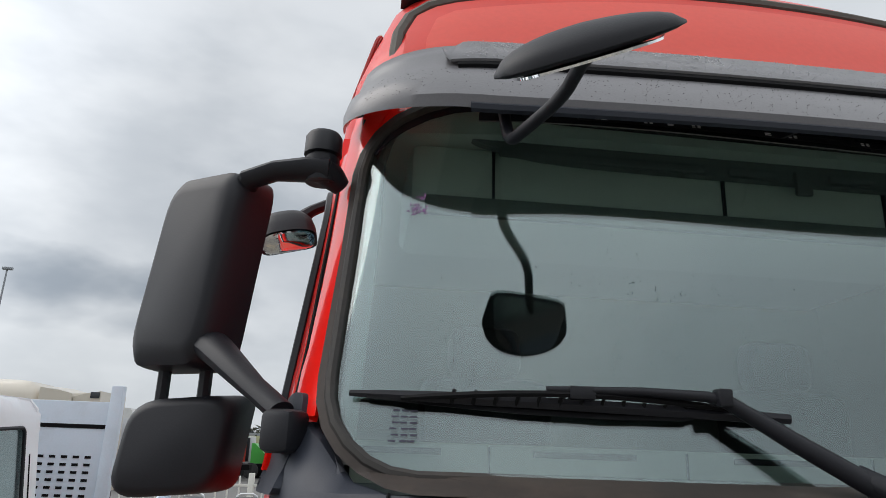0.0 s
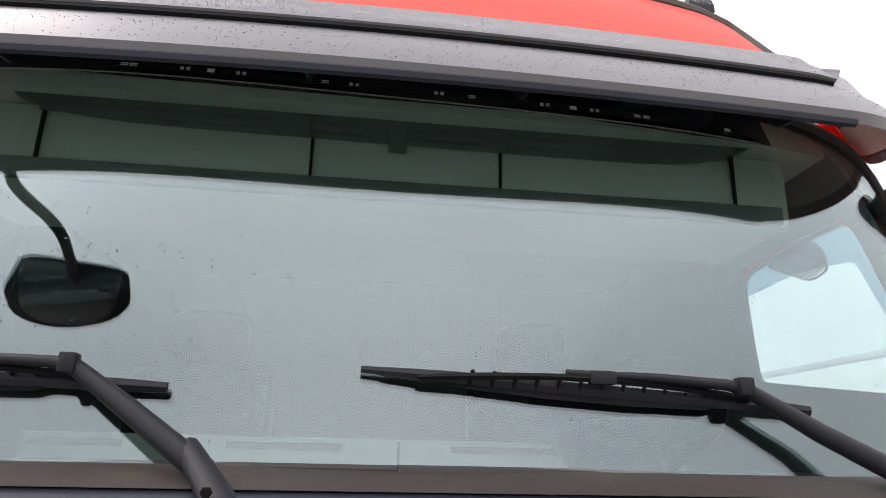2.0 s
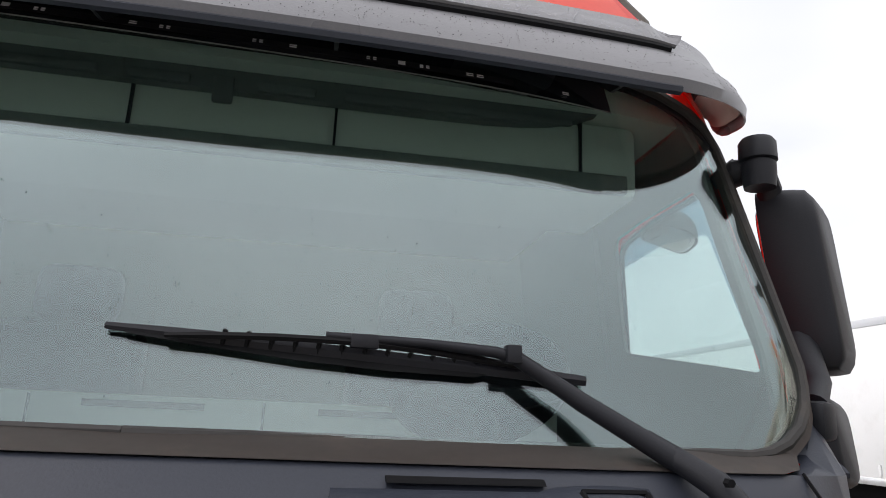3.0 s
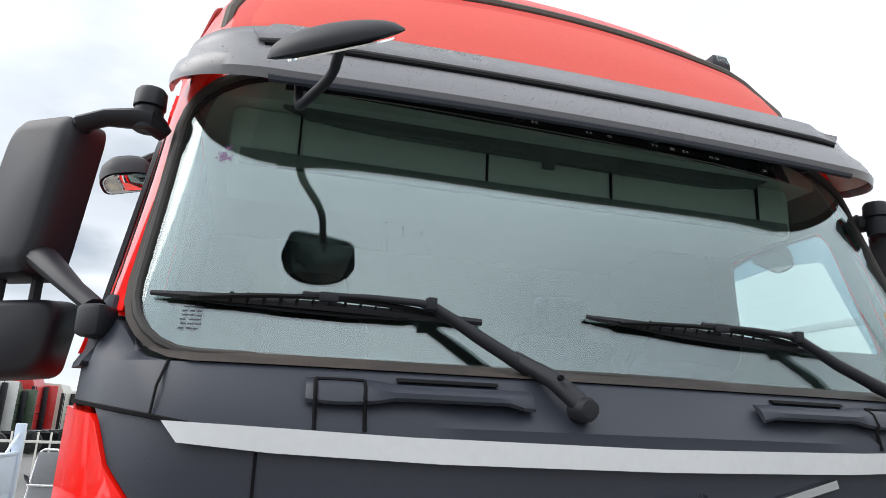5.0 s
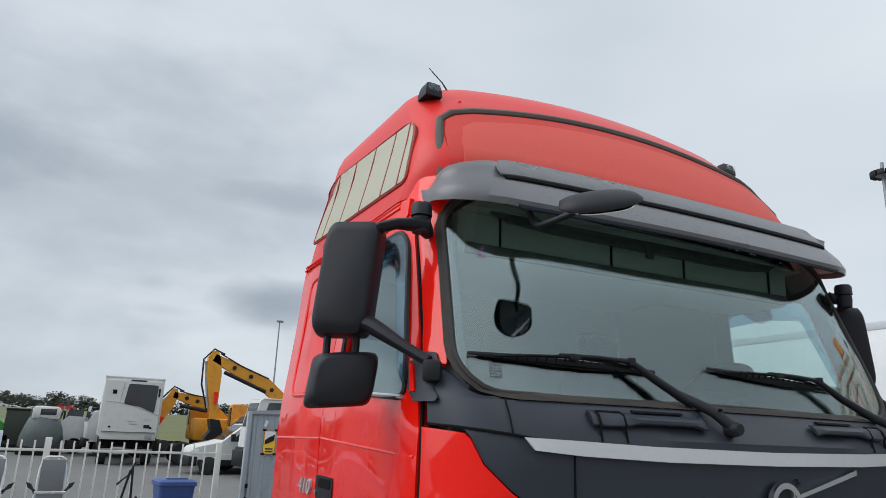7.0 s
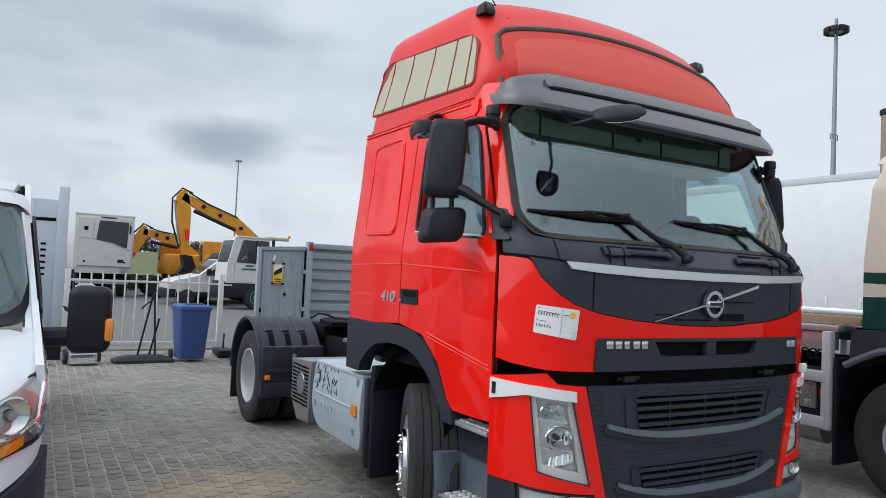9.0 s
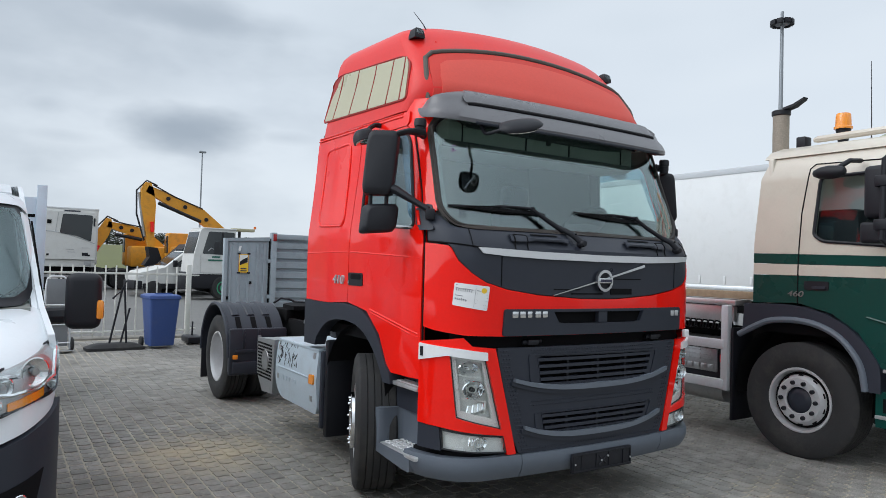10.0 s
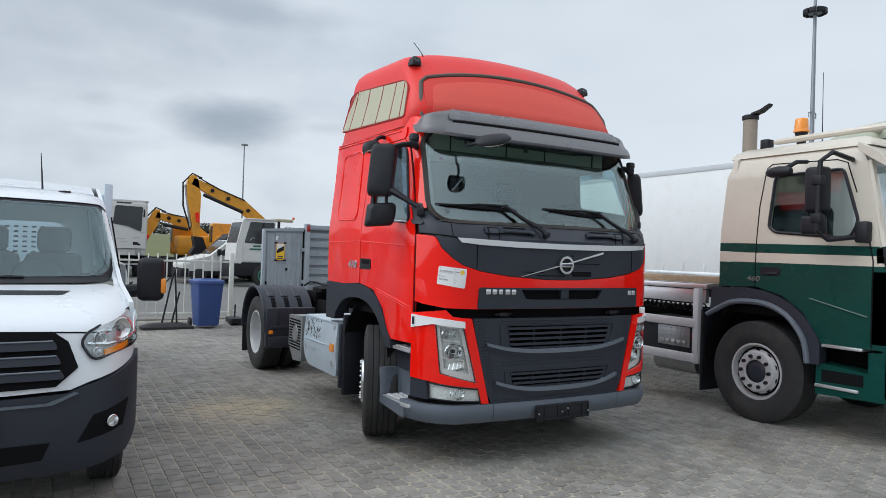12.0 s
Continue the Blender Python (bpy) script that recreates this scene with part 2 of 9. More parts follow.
GASKET = surface("dusty_rubber_seal", (0.03, 0.027, 0.025), 0.7, vary=0.25, dirt=(0.10, 0.075, 0.055), dirt_amount=0.6)
WHITE = surface("white_paint", (0.78, 0.79, 0.80), 0.35, coat=0.4, vary=0.04, dirt=(0.5, 0.5, 0.48), dirt_amount=0.2)
TANK = surface("worn_light_grey_cover", (0.46, 0.54, 0.60), 0.5, vary=0.08, dirt=(0.30, 0.30, 0.30), dirt_amount=0.4)
SCUFF = surface("black_scuff", (0.02, 0.02, 0.022), 0.7, vary=0.2)
ORANGE = surface("amber_lens", (0.85, 0.28, 0.02), 0.15, coat=0.5, vary=0.05)
CREAM_FILM = surface("cream_window_film", (0.44, 0.41, 0.27), 0.3, coat=0.3, vary=0.05)
PAPER = surface("white_paper", (0.78, 0.78, 0.78), 0.6, vary=0.03)
YELLOW_DOT = surface("yellow_sticker", (0.85, 0.55, 0.03), 0.5, vary=0.04)
INK = surface("dark_ink", (0.04, 0.04, 0.07), 0.6, vary=0.1)
MARKER = surface("purple_marker", (0.30, 0.12, 0.32), 0.6, vary=0.2)
LINING = surface("grey_cab_lining", (0.15, 0.16, 0.155), 0.8, vary=0.1, bump=0.08, grain=150)
DASH = surface("grey_dashboard", (0.15, 0.16, 0.16), 0.7, vary=0.12, bump=0.06, grain=180)
DASH_DARK = surface("dark_console_plastic", (0.17, 0.18, 0.165), 0.7, vary=0.12, bump=0.06, grain=180)
# pale enough for the panel that imitates the visor's reflection to show
PALE_LINING = surface("pale_green_grey_lining", (0.68, 0.70, 0.64), 0.8, vary=0.08, bump=0.06, grain=150)
DUSTY = surface("dusty_window_rubber", (0.040, 0.031, 0.027), 0.65, vary=0.2, dirt=(0.095, 0.07, 0.055), dirt_amount=0.7, spec=0.35)
SEAT = surface("dark_seat_cloth", (0.03, 0.032, 0.035), 0.9, vary=0.2, bump=0.15, grain=220)
SCREEN_GLASS = pane_material("windscreen_glass", (0.80, 0.88, 0.86), 0.114)
SIDE_GLASS = pane_material("side_glass", (0.86, 0.92, 0.92), 0.08)
DEFLECTOR = pane_material("tinted_deflector", (0.55, 0.68, 0.76), 0.06)
LENS_GLASS = pane_material("clear_lamp_lens", (0.96, 0.97, 0.97), 0.045)
MIRROR = surface("mirror_glass", (0.85, 0.87, 0.88), 0.03, metal=1.0, vary=0.01, rough_vary=0.01)
BAND = surface("black_glass_print", (0.026, 0.026, 0.032), 0.25, vary=0.1, spec=0.5)
VISOR_INSIDE = surface("pale_visor_plastic", (0.50, 0.49, 0.44), 0.45, vary=0.08)
WIPER_RUBBER = surface("black_wiper_rubber", (0.006, 0.006, 0.007), 0.6, vary=0.1, spec=0.15)
CONSOLE = surface("dark_roof_console", (0.16, 0.165, 0.16), 0.7, vary=0.1, bump=0.06, grain=180)
DROPLET = pane_material("water_drops", (0.60, 0.64, 0.64), 0.05)


# ---- building helpers ----
def link(name, bm, material, parent=None, label="", angle=38):
    me = bpy.data.meshes.new(name)
    bmesh.ops.recalc_face_normals(bm, faces=bm.faces)
    bm.to_mesh(me)
    bm.free()
    for m in material if isinstance(material, (list, tuple)) else [material]:
        me.materials.append(m)
    me.polygons.foreach_set("use_smooth", [True] * len(me.polygons))
    me.set_sharp_from_angle(angle=radians(angle))
    ob = new(name, me)
    if parent is not None:
        ob.parent = parent
    return tagged(ob, label)


def part(name, bm, material, parent, label="", angle=38):
    """One mesh under a thing or under a part."""
    return link(name, bm, material, parent, label, angle)


def thing(name, label, category, group="", kind="", at=None):
    ob = new(name)
    ob.empty_display_size = 0.2
    if at is not None:
        ob.matrix_basis = at
    return tagged(ob, label, category, group, kind)


def box(x0, x1, y0, y1, z0, z1, bevel=0.0, bm=None, m=None, segments=2):
    """A box, bevelled by that many metres, added to bm (or to a new bmesh)."""
    one = bmesh.new()
    bmesh.ops.create_cube(one, size=1)
    for v in one.verts:
        v.co = Vector(((x0 + x1) / 2 + v.co.x * (x1 - x0), (y0 + y1) / 2 + v.co.y * (y1 - y0), (z0 + z1) / 2 + v.co.z * (z1 - z0)))
    if bevel:
        bmesh.ops.bevel(one, geom=one.edges[:], offset=bevel, segments=segments, profile=0.5, affect="EDGES", clamp_overlap=True)
    return merge(bm, one, m)


def merge(bm, one, m=None):
    if m is not None:
        one.transform(m)
    if bm is None:
        return one
    me = bpy.data.meshes.new("tmp")
    one.to_mesh(me)
    one.free()
    bm.from_mesh(me)
    bpy.data.meshes.remove(me)
    return bm


def tube(points, radius, sides=8, bm=None, flat=1.0, m=None):
    """A round bar along a line of points; radius a number or one per point."""
    one = bmesh.new()
    pts = [Vector(p) for p in points]
    rs = radius if isinstance(radius, (list, tuple)) else [radius] * len(pts)
    rings, up = [], None
    for i, p in enumerate(pts):
        d = (pts[min(i + 1, len(pts) - 1)] - pts[max(i - 1, 0)]).normalized()
        ref = Vector((0, 0, 1)) if abs(d.z) < 0.9 else Vector((0, 1, 0))
        if up is not None:
            ref = up
        a = d.cross(ref).normalized()
        up = a.cross(d).normalized()
        rings.append([one.verts.new(p + (a * math.cos(k * 2 * math.pi / sides) + up * flat * math.sin(k * 2 * math.pi / sides)) * rs[i]) for k in range(sides)])
    for r0, r1 in zip(rings, rings[1:]):
        for k in range(sides):
            one.faces.new((r0[k], r0[(k + 1) % sides], r1[(k + 1) % sides], r1[k]))
    one.faces.new(rings[0])
    one.faces.new(rings[-1][::-1])
    return merge(bm, one, m)


def lathe(profile, sides=32, bm=None, m=None, axis="X", caps=True):
    """Turns a profile of (along, radius) round the axis."""
    one = bmesh.new()
    rings = []
    for a, r in profile:
        ring = []
        for k in range(sides):
            c, s = r * math.cos(k * 2 * math.pi / sides), r * math.sin(k * 2 * math.pi / sides)
            ring.append(one.verts.new({"X": (a, c, s), "Y": (c, a, s), "Z": (c, s, a)}[axis]))
        rings.append(ring)
    for r0, r1 in zip(rings, rings[1:]):
        for k in range(sides):
            one.faces.new((r0[k], r0[(k + 1) % sides], r1[(k + 1) % sides], r1[k]))
    if caps and profile[0][1] > 1e-5:
        one.faces.new(rings[0][::-1])
    if caps and profile[-1][1] > 1e-5:
        one.faces.new(rings[-1])
    bmesh.ops.remove_doubles(one, verts=one.verts, dist=1e-5)
    return merge(bm, one, m)


def loft(rings, bm=None, closed=True, caps=True, m=None):
    one = bmesh.new()
    vs = [[one.verts.new(p) for p in ring] for ring in rings]
    n = len(rings[0])
    for r0, r1 in zip(vs, vs[1:]):
        for k in range(n if closed else n - 1):
            one.faces.new((r0[k], r0[(k + 1) % n], r1[(k + 1) % n], r1[k]))
    if caps and closed:
        one.faces.new(vs[0][::-1])
        one.faces.new(vs[-1])
    return merge(bm, one, m)


def rounded(points, radius, steps=4):
    """A polygon with its corners rounded; radius a number or one per corner."""
    out, n = [], len(points)
    for i in range(n):
        p, a, b = (np.array(points[j % n], float) for j in (i, i - 1, i + 1))
        r = radius[i] if isinstance(radius, (list, tuple)) else radius
        if r <= 0:
            out.append(tuple(p))
            continue
        la, lb = np.linalg.norm(a - p), np.linalg.norm(b - p)
        k = min(r, la * 0.48, lb * 0.48)
        s, e = p + (a - p) / la * k, p + (b - p) / lb * k
        for j in range(steps + 1):
            u = j / steps
            out.append(tuple((1 - u) ** 2 * s + 2 * u * (1 - u) * p + u * u * e))
    return out


def skin(outline, place, thick=0.02, step=(0.08, 0.12), holes=(), bm=None, proud=0.0):
    """A curved sheet with thickness: an outline in (u, v), cut into a net and laid on place(u, v, d), with convex holes."""
    one = bmesh.new()
    one.faces.new([one.verts.new((u, v, 0)) for u, v in outline])

    def cut(co, no):
        bmesh.ops.bisect_plane(one, geom=one.verts[:] + one.edges[:] + one.faces[:], dist=1e-6, plane_co=co, plane_no=no)

    for hole in holes:
        for (a, b), (c, d) in zip(hole, hole[1:] + hole[:1]):
            if abs(a - c) + abs(b - d) > 1e-6:
                cut((a, b, 0), (b - d, c - a, 0))
        area = sum(a * d - c * b for (a, b), (c, d) in zip(hole, hole[1:] + hole[:1]))
        sign = 1 if area > 0 else -1
        gone = []
        for f in one.faces:
            q = f.calc_center_median()
            if all(sign * ((c - a) * (q.y - b) - (d - b) * (q.x - a)) > 0 for (a, b), (c, d) in zip(hole, hole[1:] + hole[:1])):
                gone.append(f)
        bmesh.ops.delete(one, geom=gone, context="FACES")
    us, vs = [p[0] for p in outline], [p[1] for p in outline]
    for axis, lo, hi, st in ((0, min(us), max(us), step[0]), (1, min(vs), max(vs), step[1])):
        if st:
            n = int((hi - lo) / st)
            for k in range(1, n + 1):
                at = lo + (hi - lo) * k / (n + 1)
                cut((at, 0, 0) if axis == 0 else (0, at, 0), (1, 0, 0) if axis == 0 else (0, 1, 0))
    front = {v: (v.co.x, v.co.y) for v in one.verts}
    top = one.faces[:]
    edges = [e for e in one.edges if len(e.link_faces) == 1]
    back = {v: one.verts.new(place(*uv, proud - thick)) for v, uv in front.items()}
    for f in top:
        one.faces.new([back[v] for v in reversed(f.verts)])
    for e in edges:
        a, b = e.verts
        one.faces.new((a, b, back[b], back[a]))
    for v, uv in front.items():
        v.co = place(*uv, proud)
    return merge(bm, one)


def flat_xz(y):
    return lambda u, v, d: Vector((u, y - d, v))


def arc(cx, cy, r, a0, a1, n):
    return [(cx + r * math.cos(radians(a0 + (a1 - a0) * k / n)), cy + r * math.sin(radians(a0 + (a1 - a0) * k / n))) for k in range(n + 1)]


# ---- the red tractor unit: x across, y from its nose to its tail, z up ----
def nose(x):
    """How far the front lies back at x, in plan."""
    x = abs(x)
    return 0.066 * x * x + (0.40 * (1 - math.sqrt(max(1 - ((x - 0.93) / 0.315) ** 2, 0))) if x > 0.93 else 0.0)


PLAN_X = [k * 0.03 for k in range(31)] + [0.93 + 0.315 * math.sin(radians(a)) for a in np.linspace(3, 90, 24)]
PLAN = [(x, nose(x)) for x in PLAN_X] + [(1.245, 0.8), (1.245, 2.4)]
PLAN_S = [0.0]
for (xa, ya), (xb, yb) in zip(PLAN, PLAN[1:]):
    PLAN_S.append(PLAN_S[-1] + math.hypot(xb - xa, yb - ya))
RAKE_Z, RAKE_Y = [0, 1.84, 1.90, 1.945, 1.968, 2.80, 2.95, 3.22, 3.346, 3.42], [0, 0, 0.035, 0.10, 0.185, 0.475, 0.53, 0.70, 0.845, 0.95]
HALF_Z, HALF_W = [0, 1.90, 2.1, 2.4, 2.75, 2.87, 3.2, 3.36], [1.245, 1.245, 1.222, 1.192, 1.168, 1.15, 1.075, 1.02]


def along(x):
    """Length along the plan curve at x."""
    return math.copysign(float(np.interp(abs(x), [p[0] for p in PLAN[:-2]], PLAN_S[:-2])), x)


def rake(z):
    return float(np.interp(z, RAKE_Z, RAKE_Y))


def half(z):
    return float(np.interp(z, HALF_Z, HALF_W))


def nose_up(x):
    """The same at the height of the windscreen: flatter, with tighter corners."""
    x = abs(x)
    return 0.004 * x * x + 0.052 * x ** 4 + (0.235 * (1 - math.sqrt(max(1 - ((x - 1.10) / 0.145) ** 2, 0))) if x > 1.10 else 0.0)


PX, PY = [p[0] for p in PLAN], [p[1] for p in PLAN]
PY_UP = [nose_up(p[0]) for p in PLAN[:-2]] + [0.671, 2.27]


def plan_at(a, b):
    x = float(np.interp(a, PLAN_S, PX))
    return x, (1 - b) * float(np.interp(a, PLAN_S, PY)) + b * float(np.interp(a, PLAN_S, PY_UP))


def edge_out(x):
    """The upper cab reaches a little further out at the driver's pillar."""
    q = min(max((x - 0.85) / 0.33, 0), 1)
    return 0.055 * q * q * (3 - 2 * q)


def front(s, z, d):
    a, e = abs(s), 0.012
    b = min(max((z - 1.88) / 0.085, 0), 1)
    x, y = plan_at(a, b)
    x1, y1 = plan_at(a + e, b)
    x0, y0 = plan_at(max(a - e, 0), b)
    n = Vector((y1 - y0, -(x1 - x0), 0)).normalized()
    wide = min(max((z - 1.85) / 0.3, 0), 1) * edge_out(x) if s > 0 else 0.0
    return Vector((math.copysign((x + n.x * d) * half(z) / 1.245 + wide, s), y + n.y * d + rake(z), z))


def side_x(y, z):
    """Half width of the cab at y, z: the flanks curve in towards the front corners."""
    q = y - float(np.interp(z, [0, 1.75, 2.2, 2.8], [0, 0, 0.267, 0.475]))
    b = min(max((z - 1.75) / 0.4, 0), 1)
    ys = [(1 - b) * u + b * v for u, v in zip(PY[:-2], PY_UP[:-2])]
    return half(z) if q > ys[-1] else half(z) / 1.245 * float(np.interp(q, ys, PX[:-2]))


def side_out(sign, z):
    return 0.055 * min(max((z - 1.85) / 0.3, 0), 1) if sign > 0 else 0.0


def side(sign):
    return lambda y, z, d: Vector((sign * (side_x(y, z) + d + side_out(sign, z)), y, z))


def widen(x):
    """Roof and visor reach a little further out on the driver's side."""
    return x * 1.035 if x > 0 else x


def on_front(points):
    return [(along(x), z) for x, z in points]


def smooth(points, times=2):
    """An open line with its corners cut, so that it bends softly."""
    for _ in range(times):
        new_ = [points[0]]
        for a, b in zip(points, points[1:]):
            new_ += [tuple(p * 0.75 + q * 0.25 for p, q in zip(a, b)), tuple(p * 0.25 + q * 0.75 for p, q in zip(a, b))]
        points = new_ + [points[-1]]
    return points


def mirrored(points):
    """A half outline, from the middle outwards and back, completed on the other side."""
    return points + [(-u, v) for u, v in reversed(points) if abs(u) > 1e-6]


truck = thing("tractor_truck", "red tractor unit with dark plastic front and grey bumper", "truck")

# cab front
EDGE = [(0, 1.505), (0.18, 1.507), (0.55, 1.531), (0.80, 1.566), (0.954, 1.61), (1.034, 1.664), (1.105, 1.744), (1.135, 1.82), (1.15, 1.845)]
cowl = on_front(mirrored(EDGE + [(1.215, 1.86), (1.222, 2.0), (1.19, 2.05), (1.15, 2.02), (1.09, 1.955), (1.03, 1.942), (0.0, 1.942)]))
part("cowl_panel", skin(cowl, front, 0.03), DARK, truck, "dark grey plastic panel under the windscreen")
hood = on_front(mirrored([(0, 1.262), (0.82, 1.262), (1.07, 1.269), (1.19, 1.292), (1.222, 1.31), (1.222, 1.853), (1.15, 1.838)] + EDGE[-2::-1]))
front_panel = part("front_panel", skin([(u, v - 0.005 if v > 1.4 else v) for u, v in hood], front, 0.035, holes=[[(-0.80, 1.28), (0.87, 1.28), (0.87, 1.425), (-0.80, 1.425)]], proud=0.008), RED, truck, "glossy red front panel")
for sgn in (-1, 1):
    bm = skin([(sgn * along(0.834), 1.582), (sgn * along(0.840), 1.582), (sgn * along(0.841), 1.775), (sgn * along(0.835), 1.775)], front, 0.004, proud=0.003)
    part("corner_seam", tube([front(sgn * along(x), z, 0.001) for x, z in ((1.035, 1.838), (1.033, 1.89), (1.026, 1.944))], 0.003, 5), VOID, truck)
    part("panel_seam", bm, VOID, truck)
strip = on_front(mirrored([(0, 1.760), (0.49, 1.764), (0.81, 1.775), (0.975, 1.788), (1.005, 1.826), (0.86, 1.822), (0.55, 1.812), (0, 1.806)]))
part("trim_strip", skin(strip, front, 0.02, proud=0.018), SILVER, truck, "brushed silver trim strip")

for sgn in (-1, 1):
    part("panel_gap", tube([front(sgn * along(x), z, 0.003) for x, z in ((0.965, 1.822), (1.03, 1.832), (1.10, 1.842), (1.17, 1.852), (1.215, 1.858))], 0.005, 5), VOID, truck)

# badge: diagonal bar and ring, the lettering kept as plain blocks
d0, d1 = Vector((along(-0.435), 1.527)), Vector((along(0.445), 1.745))
w = Vector((-(d1 - d0).y, (d1 - d0).x)).normalized() * 0.011
badge = part("badge", skin([tuple(d0 + w * 0.25), tuple(d0 - w * 0.25), tuple(d1 - w), tuple(d1 + w * 0.7)], front, 0.016, proud=0.020), CHROME, truck, "chrome diagonal badge bar")
rings = []
for k in range(40):
    a = k * 2 * math.pi / 40
    rings.append([(0.012 + rr * math.cos(a), 0.004 - yy, 1.630 + rr * math.sin(a)) for rr, yy in ((0.078, 0.02), (0.076, 0.04), (0.056, 0.04), (0.053, 0.02))])
ring = loft(rings + rings[:1], caps=False)
part("ring", ring, CHROME, badge)
bm = skin([(0.012 + 0.055 * math.cos(a), 1.63 + 0.055 * math.sin(a)) for a in np.linspace(0, 2 * math.pi, 24, endpoint=False)], flat_xz(0.004), 0.01, step=(0, 0), proud=0.02)
part("ring_disc", bm, BLACK, badge)
part("nameplate", box(-0.048, 0.072, -0.044, -0.02, 1.612, 1.648, 0.004), CHROME, badge)
bm = None
for k in range(5):
    bm = box(-0.04 + k * 0.022, -0.025 + k * 0.022, -0.0475, -0.04, 1.62, 1.64, 0, bm)
part("nameplate_bars", bm, INK, badge)
bm = loft([[(0.05 + 0.04 * u, 0.004 - 0.042, 1.69 + 0.03 * v), (0.05 + 0.04 * u, -0.015, 1.69 + 0.03 * v)] for u, v in ((0, 0), (0.9, 0.2), (0.6, 1.0), (0.4, 0.5))], closed=False)
bmesh.ops.solidify(bm, geom=bm.faces[:], thickness=0.006)
part("ring_arrow", bm, CHROME, badge)
bm = None
for u0, u1, v0, v1 in ((-0.27, 0.02, 1.533, 1.541), (0.10, 0.32, 1.533, 1.575), (-0.42, -0.2, 1.562, 1.568), (0.12, 0.42, 1.64, 1.646)):
    bm = skin([(u0, v0), (u1, v0), (u1, v1), (u0, v1)], front, 0.01, proud=0.0045, bm=bm)
part("cowl_slot", bm, VOID, truck)

# black insert with the air slots
slot = [(-0.385, 1.345), (-0.30, 1.338), (0.33, 1.338), (0.40, 1.345), (0.44, 1.418), (-0.43, 1.418)]
insert = rounded([(-0.83, 1.264), (0.90, 1.264), (0.90, 1.436), (-0.82, 1.436)], 0.02)
insert = part("grille_insert", skin(insert, front, 0.03, holes=[[(u, v) for u, v in slot]], proud=0.02), DARK, truck, "dark insert panel with air slots")
# black sheet that gives the slots their shade
part("slot_shade", box(-0.46, 0.46, 0.03, 0.04, 1.32, 1.43), VOID, insert)
part("slot_post", box(-0.02, 0.065, -0.012, 0.03, 1.338, 1.419, 0.004), DARK, insert)
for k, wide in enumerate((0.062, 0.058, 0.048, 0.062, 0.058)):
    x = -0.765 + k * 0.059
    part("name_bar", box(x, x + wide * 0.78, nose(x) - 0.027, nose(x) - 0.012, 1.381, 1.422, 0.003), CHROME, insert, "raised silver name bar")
bm = None
for k in range(2):
    x = 0.775 + k * 0.052
    bm = box(x, x + 0.04, nose(x) - 0.024, nose(x) - 0.012, 1.372, 1.412, 0.003, bm)
part("type_blocks", bm, ALU, insert)
# the gap between front panel and grille, its shade a black sheet, with its catches
part("gap_shade", skin(on_front([(-1.15, 1.16), (1.15, 1.16), (1.15, 1.30), (-1.15, 1.30)]), front, 0.02, proud=-0.06), VOID, truck)
for x in (-0.62, 0.56):
    part("catch", box(x, x + 0.09, 0.02, 0.10, 1.20, 1.235, 0.008, tube([(x - 0.03, 0.05, 1.215), (x + 0.13, 0.05, 1.222)], 0.012)), BLACK, truck)
part("label_tag", box(0.95, 1.0, 0.02, 0.05, 1.205, 1.262, 0.006), WHITE, truck)

# grille
up_hole = rounded([(-0.515, 0.948), (0.50, 0.948), (0.56, 1.115), (-0.535, 1.125)], 0.02, 2)
low_hole = rounded([(-0.48, 0.632), (0.46, 0.632), (0.52, 0.748), (-0.50, 0.748)], 0.02, 2)
outline = on_front(mirrored([(0, 0.488), (0.35, 0.495), (0.675, 0.508), (0.72, 0.60), (0.855, 1.16), (0.85, 1.187), (0, 1.187)]))
grille = part("grille", skin(outline, front, 0.03, holes=[up_hole, low_hole], proud=0.004), DARK, truck, "dark plastic grille with two slatted openings")
# black sheet for the darkness behind the two openings
part("grille_shade", box(-0.62, 0.62, 0.10, 0.12, 0.58, 1.16), VOID, grille)
for z0, z1, w0, w1 in ((0.948, 1.12, 0.515, 0.55), (0.632, 0.748, 0.47, 0.51)):
    n = 4 if z1 - z0 > 0.15 else 3
    for k in range(n):
        z = z0 + (z1 - z0) * (k + 0.55) / n
        ww = w0 + (w1 - w0) * (k + 0.5) / n
        bm = skin([(-ww, z - 0.008), (ww, z - 0.008), (ww, z + 0.012), (-ww, z + 0.012)], front, 0.045, proud=0.010)
        part("slat", bm, DARK, grille)
    for x in (-0.28, 0.0, 0.28):
        part("slat_post", box(x - 0.009, x + 0.009, nose(x) + 0.004, nose(x) + 0.05, z0, z1), BLACK, grille)
for z0, w0, dz in ((0.906, 0.73, 0.075), (0.592, 0.645, 0.08)):
    top = [(u, z0 + dz * (abs(u) / w0) ** 3.0 + 0.026 * (1 - 0.5 * abs(u) / w0)) for u in np.linspace(-w0, w0, 25)]
    bot = [(u, z0 + dz * (abs(u) / w0) ** 3.0 - 0.012) for u in np.linspace(w0, -w0, 25)]
    part("grille_trim", skin(top + bot, front, 0.03, proud=0.03), ACCENT, grille, "grey curved grille trim")
    shell = [(u, z0 + dz * (abs(u) / w0) ** 3.0 - 0.014) for u in np.linspace(-w0 - 0.02, w0 + 0.02, 25)]
    under = [(u, z0 + dz * (abs(u) / w0) ** 3.0 - 0.04) for u in np.linspace(w0 + 0.02, -w0 - 0.02, 25)]
    part("grille_ledge", skin(shell + under, front, 0.02, proud=0.018), DARK, grille)
